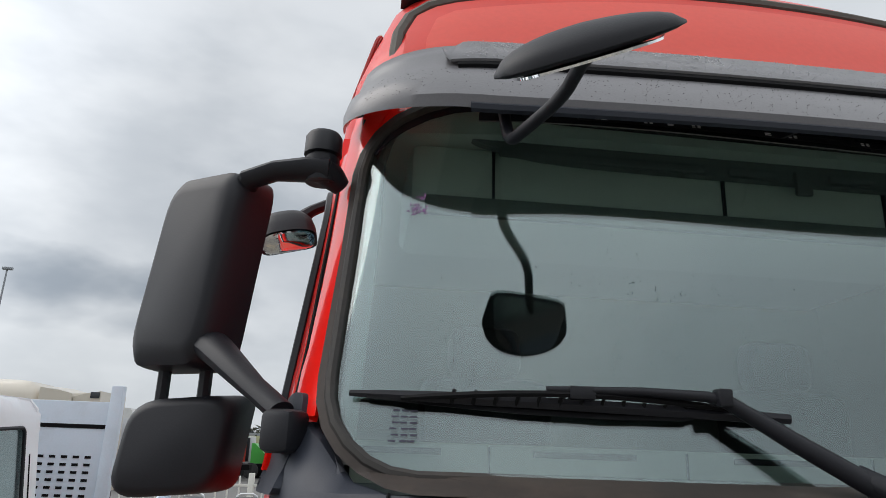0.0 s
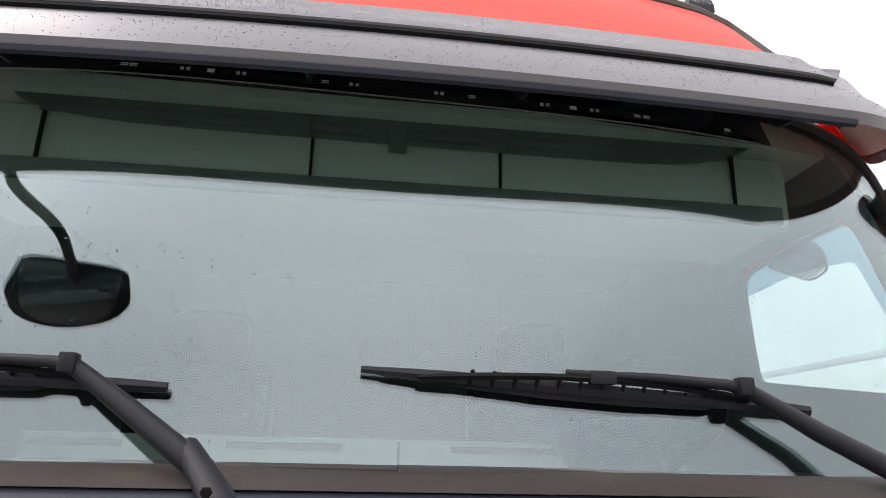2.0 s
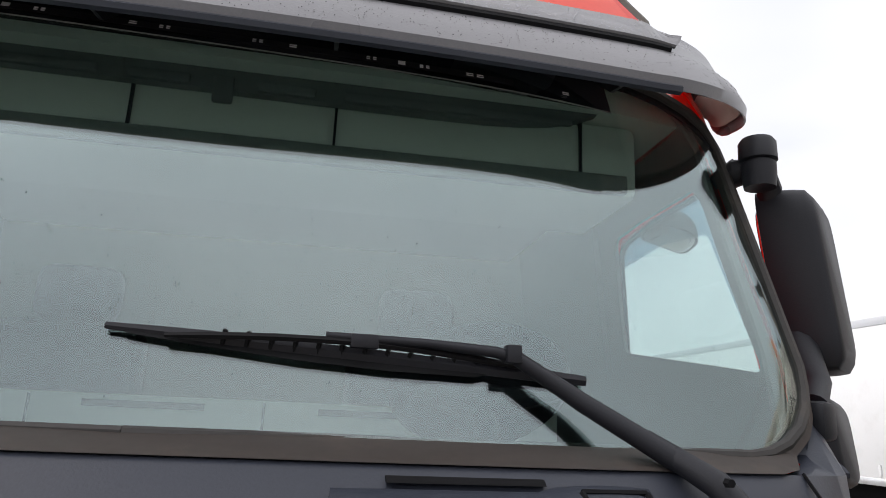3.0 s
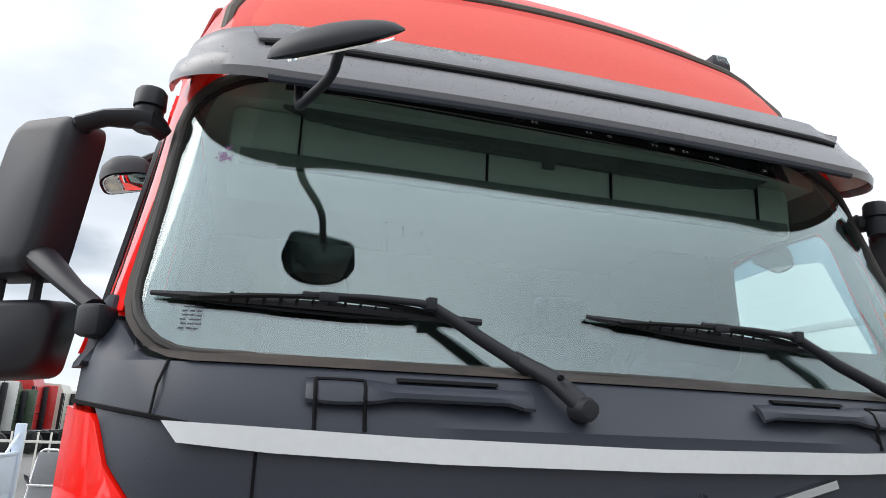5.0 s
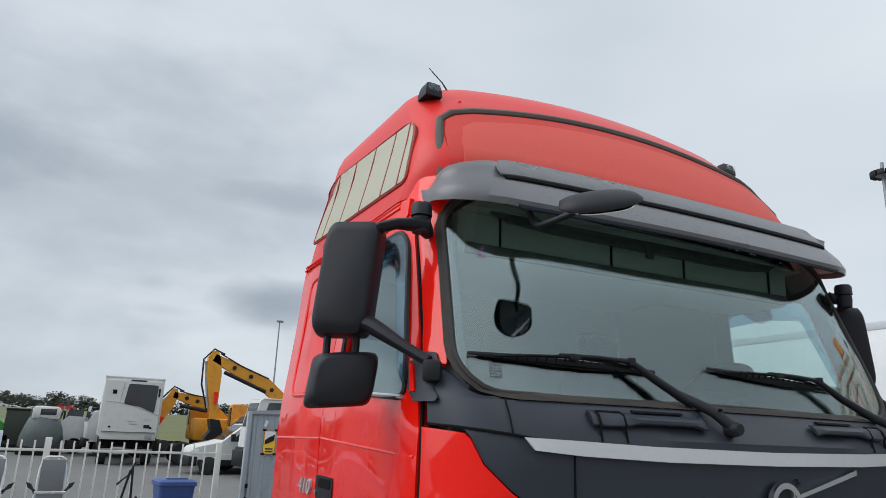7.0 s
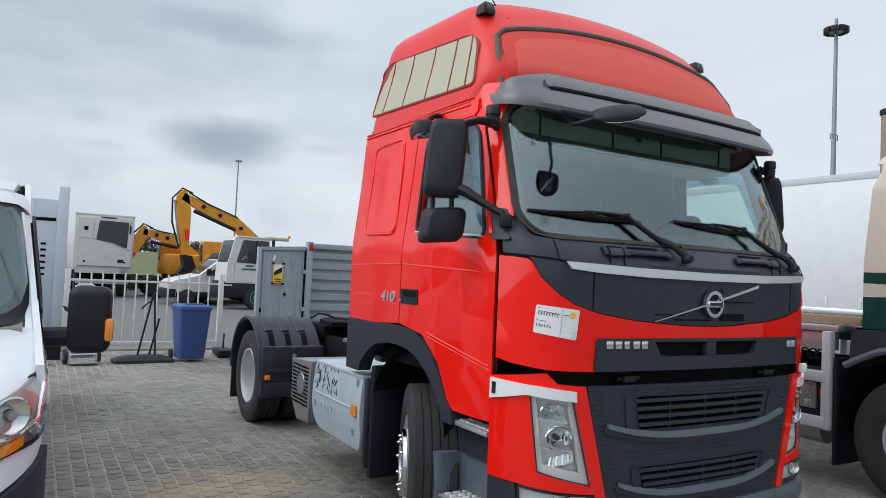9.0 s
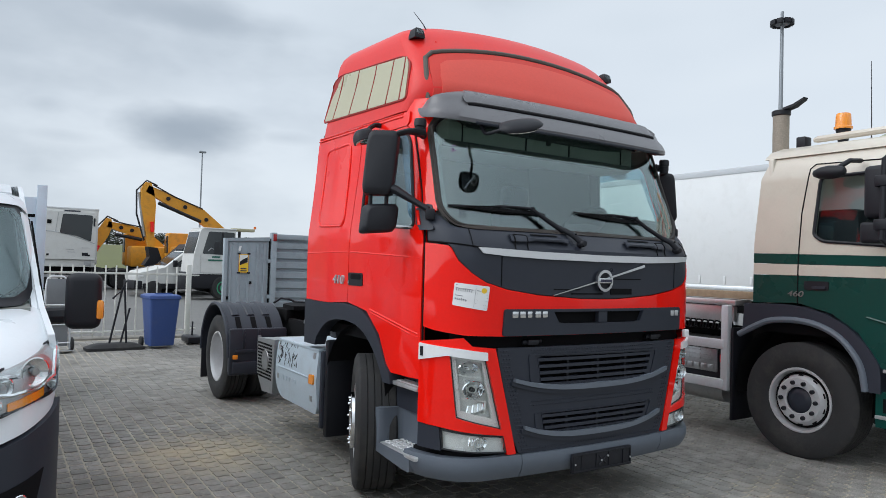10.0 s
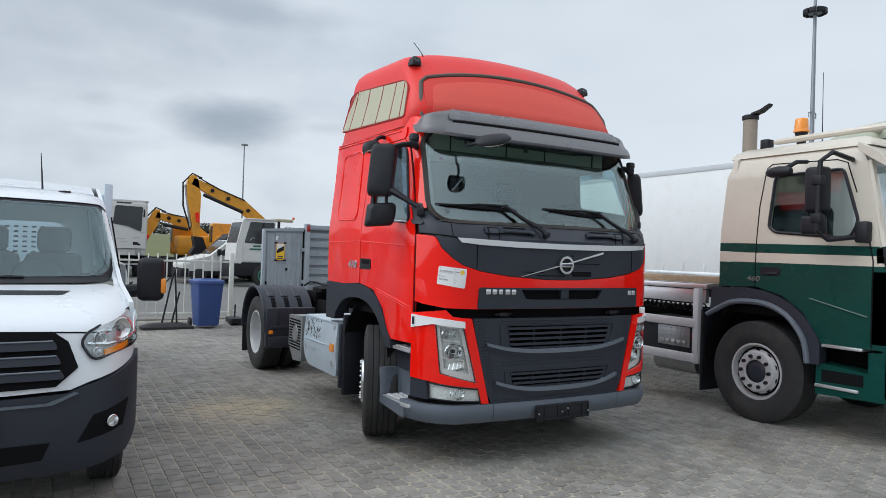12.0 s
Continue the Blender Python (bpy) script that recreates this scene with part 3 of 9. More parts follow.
# raised frame round each opening
for hole, g in ((up_hole, 0.16), (low_hole, 0.13)):
    cx, cz = sum(p[0] for p in hole) / len(hole), sum(p[1] for p in hole) / len(hole)
    grown = [(cx + (u - cx) * (1 + g), cz + (v - cz) * (1 + g * 1.2)) for u, v in hole]
    part("opening_frame", skin(grown, front, 0.012, holes=[[(cx + (u - cx) * (1 + g * 0.55), cz + (v - cz) * (1 + g * 0.6)) for u, v in hole]], proud=0.012), DARK, grille)
# honeycomb relief at the rim and between the openings
bm = bmesh.new()
rng = random.Random(4)
for row in range(26):
    for col in range(-36, 37):
        x, z = (col + 0.5 * (row % 2)) * 0.024, 0.53 + row * 0.0255
        lim = 0.675 + (z - 0.508) * 0.27
        rim = abs(x) > lim - 0.085 and abs(x) < lim - 0.012
        middle = abs(x) < 0.60 and (0.80 < z < 0.86 or 1.14 < z < 1.17 or 0.52 < z < 0.545)
        if rim or middle:
            hexa = [(x + 0.0105 * math.cos(radians(60 * k)), z + 0.0085 * math.sin(radians(60 * k))) for k in range(6)]
            lo = [bm.verts.new(front(math.copysign(along(abs(u)), u), v, 0.003)) for u, v in hexa]
            hi = [bm.verts.new(front(math.copysign(along(abs(x + (u - x) * 0.72)), x + (u - x) * 0.72), z + (v - z) * 0.72, 0.0085)) for u, v in hexa]
            bm.faces.new(hi)
            for k in range(6):
                bm.faces.new((lo[k], lo[(k + 1) % 6], hi[(k + 1) % 6], hi[k]))
tagged(part("honeycomb", bm, DARK, grille), kind="stuff")

# corners: red surround, headlight, white flash, fog lamp
HEAD = [(1.13, 1.140), (0.933, 1.114), (0.811, 0.672), (1.095, 0.751)]
FOG = [(1.157, 0.672), (0.79, 0.621), (0.772, 0.522), (1.151, 0.552)]
for sgn in (-1, 1):
    def corner(points, sgn=sgn):
        return [(sgn * along(x), z) for x, z in points]

    red = corner([(1.228, 1.215), (1.07, 1.252), (1.02, 1.20), (0.872, 1.187), (0.70, 0.508), (0.765, 0.508), (0.795, 0.632), (1.16, 0.688), (1.228, 0.70)])
    surround = part("corner_panel", skin(red, front, 0.03, holes=[corner(HEAD)], proud=0.012), RED, truck, "red corner panel round the headlight")
    part("corner_base", skin(corner([(1.228, 0.695), (1.165, 0.684), (1.155, 0.54), (1.228, 0.545)]), front, 0.03, proud=0.006), DARK, truck)
    head = part("headlight", skin(corner(HEAD), front, 0.01, step=(0.06, 0.08), proud=-0.060), REFLECTOR, truck, "clear headlight with chrome bowls")
    inner_edge = corner([(1.108, 1.118), (0.955, 1.098), (0.868, 0.742), (1.075, 0.792)])
    part("lamp_frame", skin(corner(HEAD), front, 0.02, step=(0.06, 0.08), holes=[inner_edge], proud=-0.018), REFLECTOR, head, "wide pale frame inside the lens")
    part("lens", skin(corner(HEAD), front, 0.006, proud=0.010), LENS_GLASS, head)
    edge = corner(HEAD)
    for k in range(4):
        (a, b), (c, d) = edge[k], edge[(k + 1) % 4]
        part("bezel", tube([front(a + (c - a) * j / 8, b + (d - b) * j / 8, -0.012) for j in range(9)], 0.006, 6), BLACK, head)
    for cx, cz, r, wide in ((1.055, 1.062, 0.034, 1.9), (1.015, 0.925, 0.055, 1.35)):
        p = front(sgn * along(cx), cz, -0.055)
        m = Matrix.Translation(p) @ Matrix.Rotation(radians(-12 * -sgn), 4, "Z")
        part("bowl", lathe([(0.022, 0), (0.02, r * 0.6), (-0.045, r * 1.08), (-0.05, r), (-0.01, r * 0.75), (0.012, r * 0.35), (0.014, 0.0)], 20, axis="Y", m=m @ Matrix.Diagonal((wide, 1, 1, 1))), CHROME, head)
        part("bulb", lathe([(-0.04, 0.0), (-0.035, r * 0.26), (0.0, r * 0.3), (0.004, 0)], 14, axis="Y", m=m), BLACK if r > 0.05 else CHROME, head)
    lens_frame = corner([(1.055, 0.985), (0.975, 0.972), (0.955, 0.875), (1.04, 0.885)])
    part("projector_frame", tube([front(a, b, -0.03) for a, b in lens_frame + lens_frame[:1]], 0.005, 5), CHROME, head)
    # fluted reflector of the indicator and the smooth shelf below it
    for k in range(8):
        x = 0.905 + k * 0.018
        part("flute", tube([front(sgn * along(x), 0.845 - 0.004 * k, -0.05), front(sgn * along(x + 0.010), 0.80 - 0.004 * k, -0.035), front(sgn * along(x + 0.004), 0.775 - 0.002 * k, -0.055)], [0.009, 0.010, 0.006], 6), CHROME if k % 2 else REFLECTOR, head)
    part("lamp_shelf", skin(corner([(1.07, 0.765), (0.90, 0.735), (0.845, 0.69), (1.06, 0.752)]), front, 0.02, proud=-0.03), REFLECTOR, head)
    for cz in (1.012, 0.865):
        part("lamp_divider", skin(corner([(1.11, cz + 0.012), (0.86 + (cz - 0.672) * 0.26, cz - 0.012), (0.86 + (cz - 0.672) * 0.26, cz - 0.020), (1.11, cz + 0.002)]), front, 0.05, proud=-0.03), REFLECTOR, head)
    part("lamp_side", skin(corner([(0.86, 1.08), (0.935, 1.105), (0.82, 0.685), (0.785, 0.70)]), front, 0.02, proud=-0.035), REFLECTOR, head)
    flash = corner([(1.226, 1.205), (1.226, 1.098), (1.135, 1.140), (0.933, 1.112), (0.935, 1.164), (1.09, 1.185)])
    flash = part("white_flash", skin(flash, front, 0.026, proud=0.028), WHITE, truck, "white plastic strip above the headlight")
    part("side_marker", skin(corner([(1.215, 1.185), (1.222, 1.185), (1.222, 1.125), (1.215, 1.125)]), front, 0.01, proud=0.03), BLACK, flash)
    fog = part("fog_lamp", skin(corner(FOG), front, 0.01, proud=-0.022), REFLECTOR, truck, "clear fog lamp in the bumper corner")
    for k in range(5):
        part("flute", tube([front(sgn * along(0.93 + k * 0.022), 0.62 + 0.002 * k, -0.03), front(sgn * along(0.935 + k * 0.022), 0.575, -0.022)], 0.007, 6), CHROME, fog)
    part("lens", skin(corner(FOG), front, 0.006, proud=0.008), LENS_GLASS, fog)
    edge = corner(FOG)
    for k in range(4):
        (a, b), (c, d) = edge[k], edge[(k + 1) % 4]
        part("bezel", tube([front(a + (c - a) * j / 8, b + (d - b) * j / 8, 0.0) for j in range(9)], 0.006, 6), BLACK, fog)
    for cx, r in ((0.965, 0.040),):
        p = front(sgn * along(cx), 0.59, -0.03)
        part("bowl", lathe([(0.02, 0), (0.018, r * 0.6), (-0.028, r * 1.06), (-0.03, r), (-0.005, r * 0.7), (0.01, r * 0.3), (0.012, 0)], 18, axis="Y", m=Matrix.Translation(p) @ Matrix.Diagonal((1.3, 1, 1, 1))), CHROME, fog)

# bumper in three pieces, rolled under at the bottom
def bumper_place(s, v, d):
    z = 0.352 + v * 0.15
    back = 0.035 * (1 - v) ** 2 - 0.014 * math.sin(v * math.pi)
    return front(s, z, d - back)


for u0, u1 in ((-along(1.243) - 0.02, -along(0.665)), (-along(0.66), along(0.66)), (along(0.665), along(1.243) + 0.02)):
    part("bumper", skin([(u0, 0), (u1, 0), (u1, 1), (u0, 1)], bumper_place, 0.06, step=(0.07, 0.2), proud=0.022), BUMPER, truck, "blue-grey plastic bumper piece")
part("bumper_inner", skin([(-1.5, 0.40), (1.5, 0.40), (1.5, 0.52), (-1.5, 0.52)], front, 0.05, proud=-0.05), VOID, truck)
plate = part("plate_holder", box(-0.275, 0.29, -0.055, -0.03, 0.335, 0.468, 0.006), BLACK, truck, "empty black number plate holder")
bm = None
for z in (0.345, 0.452):
    bm = box(-0.268, 0.283, -0.062, -0.05, z, z + 0.01, 0.002, bm)
for x in (-0.268, -0.20, -0.06, 0.06, 0.2, 0.273):
    bm = box(x, x + 0.008, -0.061, -0.05, 0.35, 0.455, 0, bm)
for a, b in (((-0.03, 0.37), (0.04, 0.43)), ((-0.03, 0.43), (0.04, 0.37))):
    bm = tube([(a[0], -0.057, a[1]), (b[0], -0.057, b[1])], 0.005, 5, bm)
part("plate_ribs", bm, BLACK, plate)
bm = None
for x, z in ((-0.255, 0.40), (-0.01, 0.402), (0.05, 0.425), (0.272, 0.39)):
    bm = lathe([(-0.004, 0), (-0.004, 0.007), (0.003, 0.007)], 8, bm, axis="Y", m=Matrix.Translation((x, -0.06, z)))
tagged(part("plate_screws", bm, ALU, plate), kind="stuff")

# hand grips, latch and wiper pivots on the cowl
for x0, x1, latch in ((-0.755, -0.285, -0.69), (0.285, 0.73, 0.665)):
    rings = []
    for x in np.linspace(x0, x1, 17):
        near = max(0.0, 1 - abs(x - latch) / 0.09) ** 0.3 if abs(x - latch) < 0.09 else 0.0
        tip = min((x - x0) / 0.02, (x1 - x) / 0.02, 1.0)
        tip = 0.35 + 0.65 * math.sqrt(max(tip, 0))
        zt, zb = 1.914 + 0.010 * near, 1.880 - 0.012 * near - (0.008 if abs(x - latch) > 0.36 else 0)
        rings.append([tuple(front(along(x), z, d * tip)) for d, z in ((-0.004, zt), (0.010, zt), (0.022, zt - 0.010), (0.024, zt - 0.018), (0.020, zb + 0.006), (0.010, zb), (-0.004, zb))])
    grip = part("grip_cover", loft(rings), DARK, truck, "dark plastic hand grip")
    mid_x = (x0 + x1) / 2 + (0.05 if latch < 0 else -0.05)
    part("grip_slot", skin(on_front([(mid_x - 0.10, 1.921), (mid_x + 0.12, 1.921), (mid_x + 0.12, 1.929), (mid_x - 0.10, 1.929)]), front, 0.01, proud=0.0012), VOID, grip)
    bm = None
    for x in (latch - 0.046, latch + 0.05):
        bm = tube([front(along(x), z, d) for z, d in ((1.82, 0.002), (1.862, 0.004), (1.878, 0.020), (1.905, 0.0225), (1.916, 0.018))], 0.0045, 5, bm)
    bm = tube([front(along(x), 1.917, 0.018) for x in (latch - 0.046, latch, latch + 0.05)], 0.0045, 5, bm)
    part("latch_frame", bm, VOID, grip)

# sides of the cab
for sgn in (-1, 1):
    sm = side(sgn)
    W_HOLE = rounded([(0.485, 1.945), (1.29, 2.0), (1.285, 2.60), (1.0, 2.628), (0.745, 2.628), (0.675, 2.57)], [0.06, 0.05, 0.08, 0.05, 0.05, 0.05], 3)
    door_line = [(0.378, 0.965), (0.73, 0.958), (0.80, 1.01), (0.92, 1.20), (1.13, 1.352), (1.45, 1.397), (1.452, 2.0), (1.425, 2.66), (0.74, 2.67), (0.655, 2.61), (0.50, 2.2), (0.42, 1.98), (0.385, 1.84), (0.38, 1.74)]
    door = part("door", skin(door_line, sm, 0.035, step=(0.1, 0.12), holes=[W_HOLE]), RED, truck, "red cab door")
    part("window_pane", skin(rounded([(0.475, 1.93), (1.30, 1.985), (1.295, 2.61), (1.0, 2.64), (0.735, 2.64), (0.66, 2.58)], 0.05, 3), sm, 0.005, proud=-0.018), SIDE_GLASS, door)
    seal = [sm(u, v, 0.002) for u, v in W_HOLE]
    part("window_seal", tube(seal + seal[:1], 0.012, 6), BLACK, door)
    part("sill_bead", tube([sm(0.50, 1.95, 0.008), sm(0.85, 1.972, 0.01), sm(1.28, 1.998, 0.008)], 0.009, 6), ALU, door)
    h = part("door_handle", skin(rounded([(1.20, 1.53), (1.445, 1.53), (1.45, 1.628), (1.205, 1.628)], 0.02, 3), sm, 0.02, proud=0.006), BLACK, door, "black recessed door handle")
    part("handle_grip", box(sgn * 1.25 if sgn < 0 else 1.235, sgn * 1.235 if sgn < 0 else 1.262, 1.23, 1.41, 1.545, 1.572, 0.006), BLACK, h)
    part("handle_hollow", skin(rounded([(1.225, 1.578), (1.40, 1.578), (1.40, 1.618), (1.225, 1.618)], 0.015, 3), sm, 0.01, proud=0.0085), VOID, h)
    part("key_lock", lathe([(-0.005, 0.012), (0.004, 0.012), (0.005, 0)], 12, m=Matrix.Translation((sgn * 1.255, 1.425, 1.555)) @ Matrix.Scale(sgn, 4, (1, 0, 0))), CHROME, h)
    # pressed creases
    for a, b, r in (((0.40, 1.749), (1.44, 1.789), 0.007), ((0.40, 1.254), (1.08, 1.368), 0.008), ((0.40, 1.233), (1.06, 1.345), 0.006)):
        part("crease", tube([sm(a[0] + (b[0] - a[0]) * k / 6, a[1] + (b[1] - a[1]) * k / 6, -0.003) for k in range(7)], r, 6), RED, door)
    # the step panel of the door, pressed in relief
    sleeper_line = [(1.462, 1.397), (1.85, 1.372), (2.30, 1.378), (2.315, 2.0), (2.31, 2.78), (1.44, 2.78), (1.435, 2.66), (1.462, 2.0)]
    sleeper = part("sleeper_panel", skin(sleeper_line, sm, 0.035, step=(0.1, 0.12)), RED, truck, "red side panel of the sleeper cab")
    rim = rounded([(1.60, 1.995), (2.11, 2.005), (2.09, 2.655), (1.62, 2.67)], 0.08, 5)
    part("panel_bead", tube([sm(u, v, -0.001) for u, v in rim + rim[:1]], 0.011, 6), RED, sleeper)
    part("panel_field", skin(rounded([(1.615, 2.01), (2.095, 2.02), (2.075, 2.64), (1.635, 2.655)], 0.07, 5), sm, 0.01, proud=0.004), RED, sleeper)
    part("crease", tube([sm(1.47 + k * 0.14, 1.79 - 0.002 * k, -0.003) for k in range(7)], 0.007, 6), RED, sleeper)
    # roof rail above the door, two pressed lines
    part("gutter", skin([(0.74, 2.675), (1.43, 2.67), (1.44, 2.785), (0.73, 2.775), (0.72, 2.70)], sm, 0.03, proud=0.004), RED, truck)
    for z in (2.745, 2.768):
        part("gutter_line", tube([sm(y, z + 0.012 * (y - 0.7), 0.004) for y in (0.80, 1.2, 1.8, 2.3)], 0.006, 6), RED, truck)
    # front pillar
    pill = [(sgn * along(1.165), 2.06), (sgn * along(1.206), 2.06), (sgn * along(1.208), 2.2), (sgn * along(1.208), 2.74), (sgn * along(1.10), 2.82), (sgn * along(1.14), 2.72), (sgn * along(1.17), 2.62)]
    part("front_pillar", skin(pill, front, 0.03, step=(0.02, 0.1), proud=0.003), RED, truck, "red windscreen pillar")
    seam = [front(sgn * along(1.226), z, -0.006) for z in (0.98, 1.4, 1.74)] + [sm(0.41, 1.98, -0.008), sm(0.49, 2.2, -0.008), sm(0.65, 2.62, -0.008)]
    part("door_jamb", tube(seam, 0.008, 6), VOID, truck)
    part("pillar_skin", skin([(0.43, 2.05), (0.49, 2.2), (0.645, 2.61), (0.735, 2.675), (0.70, 2.71), (0.60, 2.70), (0.53, 2.55), (0.40, 2.2), (0.36, 2.05)], lambda y, z, d, sm=sm: sm(y, z, d - 0.004), 0.02, step=(0.04, 0.08)), RED, truck)
    part("corner_fill", skin([(0.60, 2.695), (0.745, 2.68), (0.80, 2.80), (0.80, 2.865), (0.68, 2.865)], lambda y, z, d, sm=sm: sm(y, z, d - 0.014), 0.02, step=(0.05, 0.05)), RED, truck)
    part("wind_deflector", skin(rounded([(0.665, 2.56), (0.745, 2.632), (1.0, 2.632), (1.285, 2.605), (1.285, 2.53), (1.0, 2.545), (0.76, 2.515), (0.57, 2.05), (0.49, 1.98)], 0.02, 2), sm, 0.004, step=(0.08, 0.1), proud=0.012), DEFLECTOR, door, "tinted wind deflector")
    # wheel arch moulding and the plastic behind the cab
    outer = [(2.30, 1.372), (1.84, 1.37), (1.45, 1.392), (1.13, 1.346), (0.915, 1.19), (0.795, 1.0), (0.73, 0.952), (0.715, 0.88)]
    outer = smooth(outer)
    inner = [(0.82, 0.88), (0.89, 0.99), (1.02, 1.12), (1.20, 1.225), (1.45, 1.262), (1.72, 1.245), (1.88, 1.19), (2.02, 1.08), (2.06, 1.0), (2.29, 1.0)]
    inner = smooth(inner[:-2]) + inner[-2:]
    part("wheel_arch", skin(outer + inner, sm, 0.10, step=(0.08, 0.1), proud=0.012), DARK, truck, "dark plastic wheel arch moulding")
    # the liner's black includes the shade inside the arch
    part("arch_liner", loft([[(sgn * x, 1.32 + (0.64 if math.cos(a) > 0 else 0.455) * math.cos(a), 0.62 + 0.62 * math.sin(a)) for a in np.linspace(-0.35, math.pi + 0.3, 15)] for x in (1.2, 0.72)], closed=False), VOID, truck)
    # steps and the bumper side below the door
    well = smooth([(1.283, 0.862), (1.283, 0.806), (1.16, 0.803), (1.108, 0.795), (1.108, 0.74), (1.10, 0.44)], 2) + [(1.05, 0.44), (1.05, 0.862)]
    part("step_block", loft([[(sgn * x, y, z - (0.012 if y < 0.6 else 0)) for x, y in well] for z in (0.44, 0.56, 0.69, 0.702)]), BUMPER, truck, "grey walls of the step below the door")
    part("step_side", skin(rounded([(0.40, 0.362), (0.86, 0.405), (0.868, 0.470), (0.40, 0.464)], 0.02, 3), sm, 0.2, proud=0.036), BUMPER, truck)
    part("step_well", box(min(sgn * 1.13, sgn * 0.95), max(sgn * 1.13, sgn * 0.95), 0.28, 0.84, 0.70, 0.96), DARK, truck)
    for y0, y1, z in ((0.40, 0.735, 0.905), (0.33, 0.79, 0.478)):
        x0, x1 = (sgn * (1.232 if z > 0.8 else 1.278), sgn * (1.06 if z > 0.8 else 1.10))
        tread = part("step_tread", box(min(x0, x1), max(x0, x1), y0, y1, z - 0.028, z, 0.006), ALU, truck, "serrated aluminium step")
        bm = None
        for k in range(3):
            for j in range(9):
                yy = y0 + 0.03 + (y1 - y0 - 0.06) * j / 8
                xx = min(x0, x1) + 0.03 + k * 0.06
                bm = box(xx, xx + 0.035, yy - 0.012, yy + 0.012, z - 0.002, z + 0.006, 0, bm)
        tagged(part("step_teeth", bm, WHITE, tread), kind="stuff")
# the 410 numerals on the flank
def numerals(text, size, at, sgn, parent, material):
    cu = bpy.data.curves.new("numerals", "FONT")
    cu.body, cu.size, cu.extrude, cu.shear = text, size, 0.006, 0.15
    ob = new("numerals", cu)
    bpy.context.view_layer.update()
    me = bpy.data.meshes.new_from_object(ob.evaluated_get(bpy.context.evaluated_depsgraph_get()))
    bpy.data.objects.remove(ob)
    bm = bmesh.new()
    bm.from_mesh(me)
    bm.transform(Matrix.Translation(at) @ Matrix.Rotation(radians(-90 if sgn < 0 else 90), 4, "Z") @ Matrix.Rotation(radians(90), 4, "X") @ Matrix.Diagonal((1.4, 1, 1, 1)))
    return part("numerals", bm, material, parent)


NUMERAL = surface("satin_numeral", (0.50, 0.50, 0.51), 0.4, metal=0.15, vary=0.05)
numerals("410", 0.10, (-1.2515, 1.735, 1.535), -1, truck, NUMERAL)

# roof shell, arched across
def crown(x, z):
    return 0.074 * (1 - min(abs(x) / 1.05, 1) ** 2) * min(max((z - 3.05) / 0.3, 0), 1)


def roof_nose(a):
    """Plan of the roof front, tighter in its corners than the cab below."""
    a = min(abs(a), 1.245)
    return 0.05 * a * a + (0.17 * (1 - math.sqrt(max(1 - ((a - 0.95) / 0.295) ** 2, 0))) if a > 0.95 else 0.0)


rings = []
ROOF = [(2.79, 1.165, 0.60, 2.31), (2.87, 1.152, 0.56, 2.31), (2.95, 1.135, 0.54, 2.31), (3.10, 1.10, 0.62, 2.31), (3.22, 1.075, 0.71, 2.30),
        (3.31, 1.060, 0.795, 2.30), (3.38, 1.047, 0.86, 2.29), (3.44, 1.022, 0.92, 2.27), (3.49, 0.97, 0.99, 2.22), (3.525, 0.85, 1.10, 2.12), (3.54, 0.4, 1.35, 1.95)]
for z, w_, r_, y_ in ROOF:
    pts = []
    for a in list(np.linspace(0, 0.95, 9)) + [0.95 + 0.295 * math.sin(radians(q)) for q in (12, 24, 36, 48, 60, 72, 84, 90)]:
        pts.append((a * w_ / 1.245, roof_nose(a) + r_))
    for q in (0.3, 0.6, 0.9):
        pts.append((w_, pts[16][1] + (y_ - 0.12 - pts[16][1]) * q))
    pts += [(w_, y_ - 0.10), (w_ - 0.03, y_ - 0.03), (w_ - 0.10, y_), (w_ * 0.5, y_), (0, y_)]
    lift = 0.0
    full = [(widen(q * x), y, z + crown(x, z) + 0.045 * (y - 1.0) * (z > 3.3)) for q, row in ((1, pts), (-1, pts[-2:0:-1])) for x, y in row]
    rings.append(full)
part("roof", loft(rings + [[(x * 0.3, 1.5 + (y - 1.5) * 0.3, 3.542 + 0.045 * (y - 1.0)) for x, y, z in rings[-1]]]), RED_ROOF, truck, "red high roof", angle=50)
part("rear_wall", box(-1.17, 1.17, 2.27, 2.305, 1.1, 2.80, 0.01), RED, truck)
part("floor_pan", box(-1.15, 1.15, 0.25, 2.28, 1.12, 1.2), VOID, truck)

# painted-over skylight in the roof front, with its seal and inner field
def sky_outline(grow, low=2.86):
    top = [(u, 3.343 + grow - 0.118 * (abs(u) / 0.98) ** 2.2) for u in np.linspace(0.93 + grow, -0.93 - grow, 21)]
    return [(-1.035 - grow, low), (1.035 + grow, low), (1.015 + grow, 3.10), (0.985 + grow, 3.20)] + top + [(-0.985 - grow, 3.20), (-1.015 - grow, 3.10)]


def roof_front(u, v, d):
    zs, z = [r[0] for r in ROOF], v
    for _ in range(6):
        z = v - crown(u, z)
    w_, r_ = np.interp(z, zs, [r[1] for r in ROOF]), np.interp(z, zs, [r[2] for r in ROOF])
    a = min(abs(u) * 1.245 / w_, 1.24)
    y = roof_nose(a) + r_
    return Vector((widen(u), y - d, v))


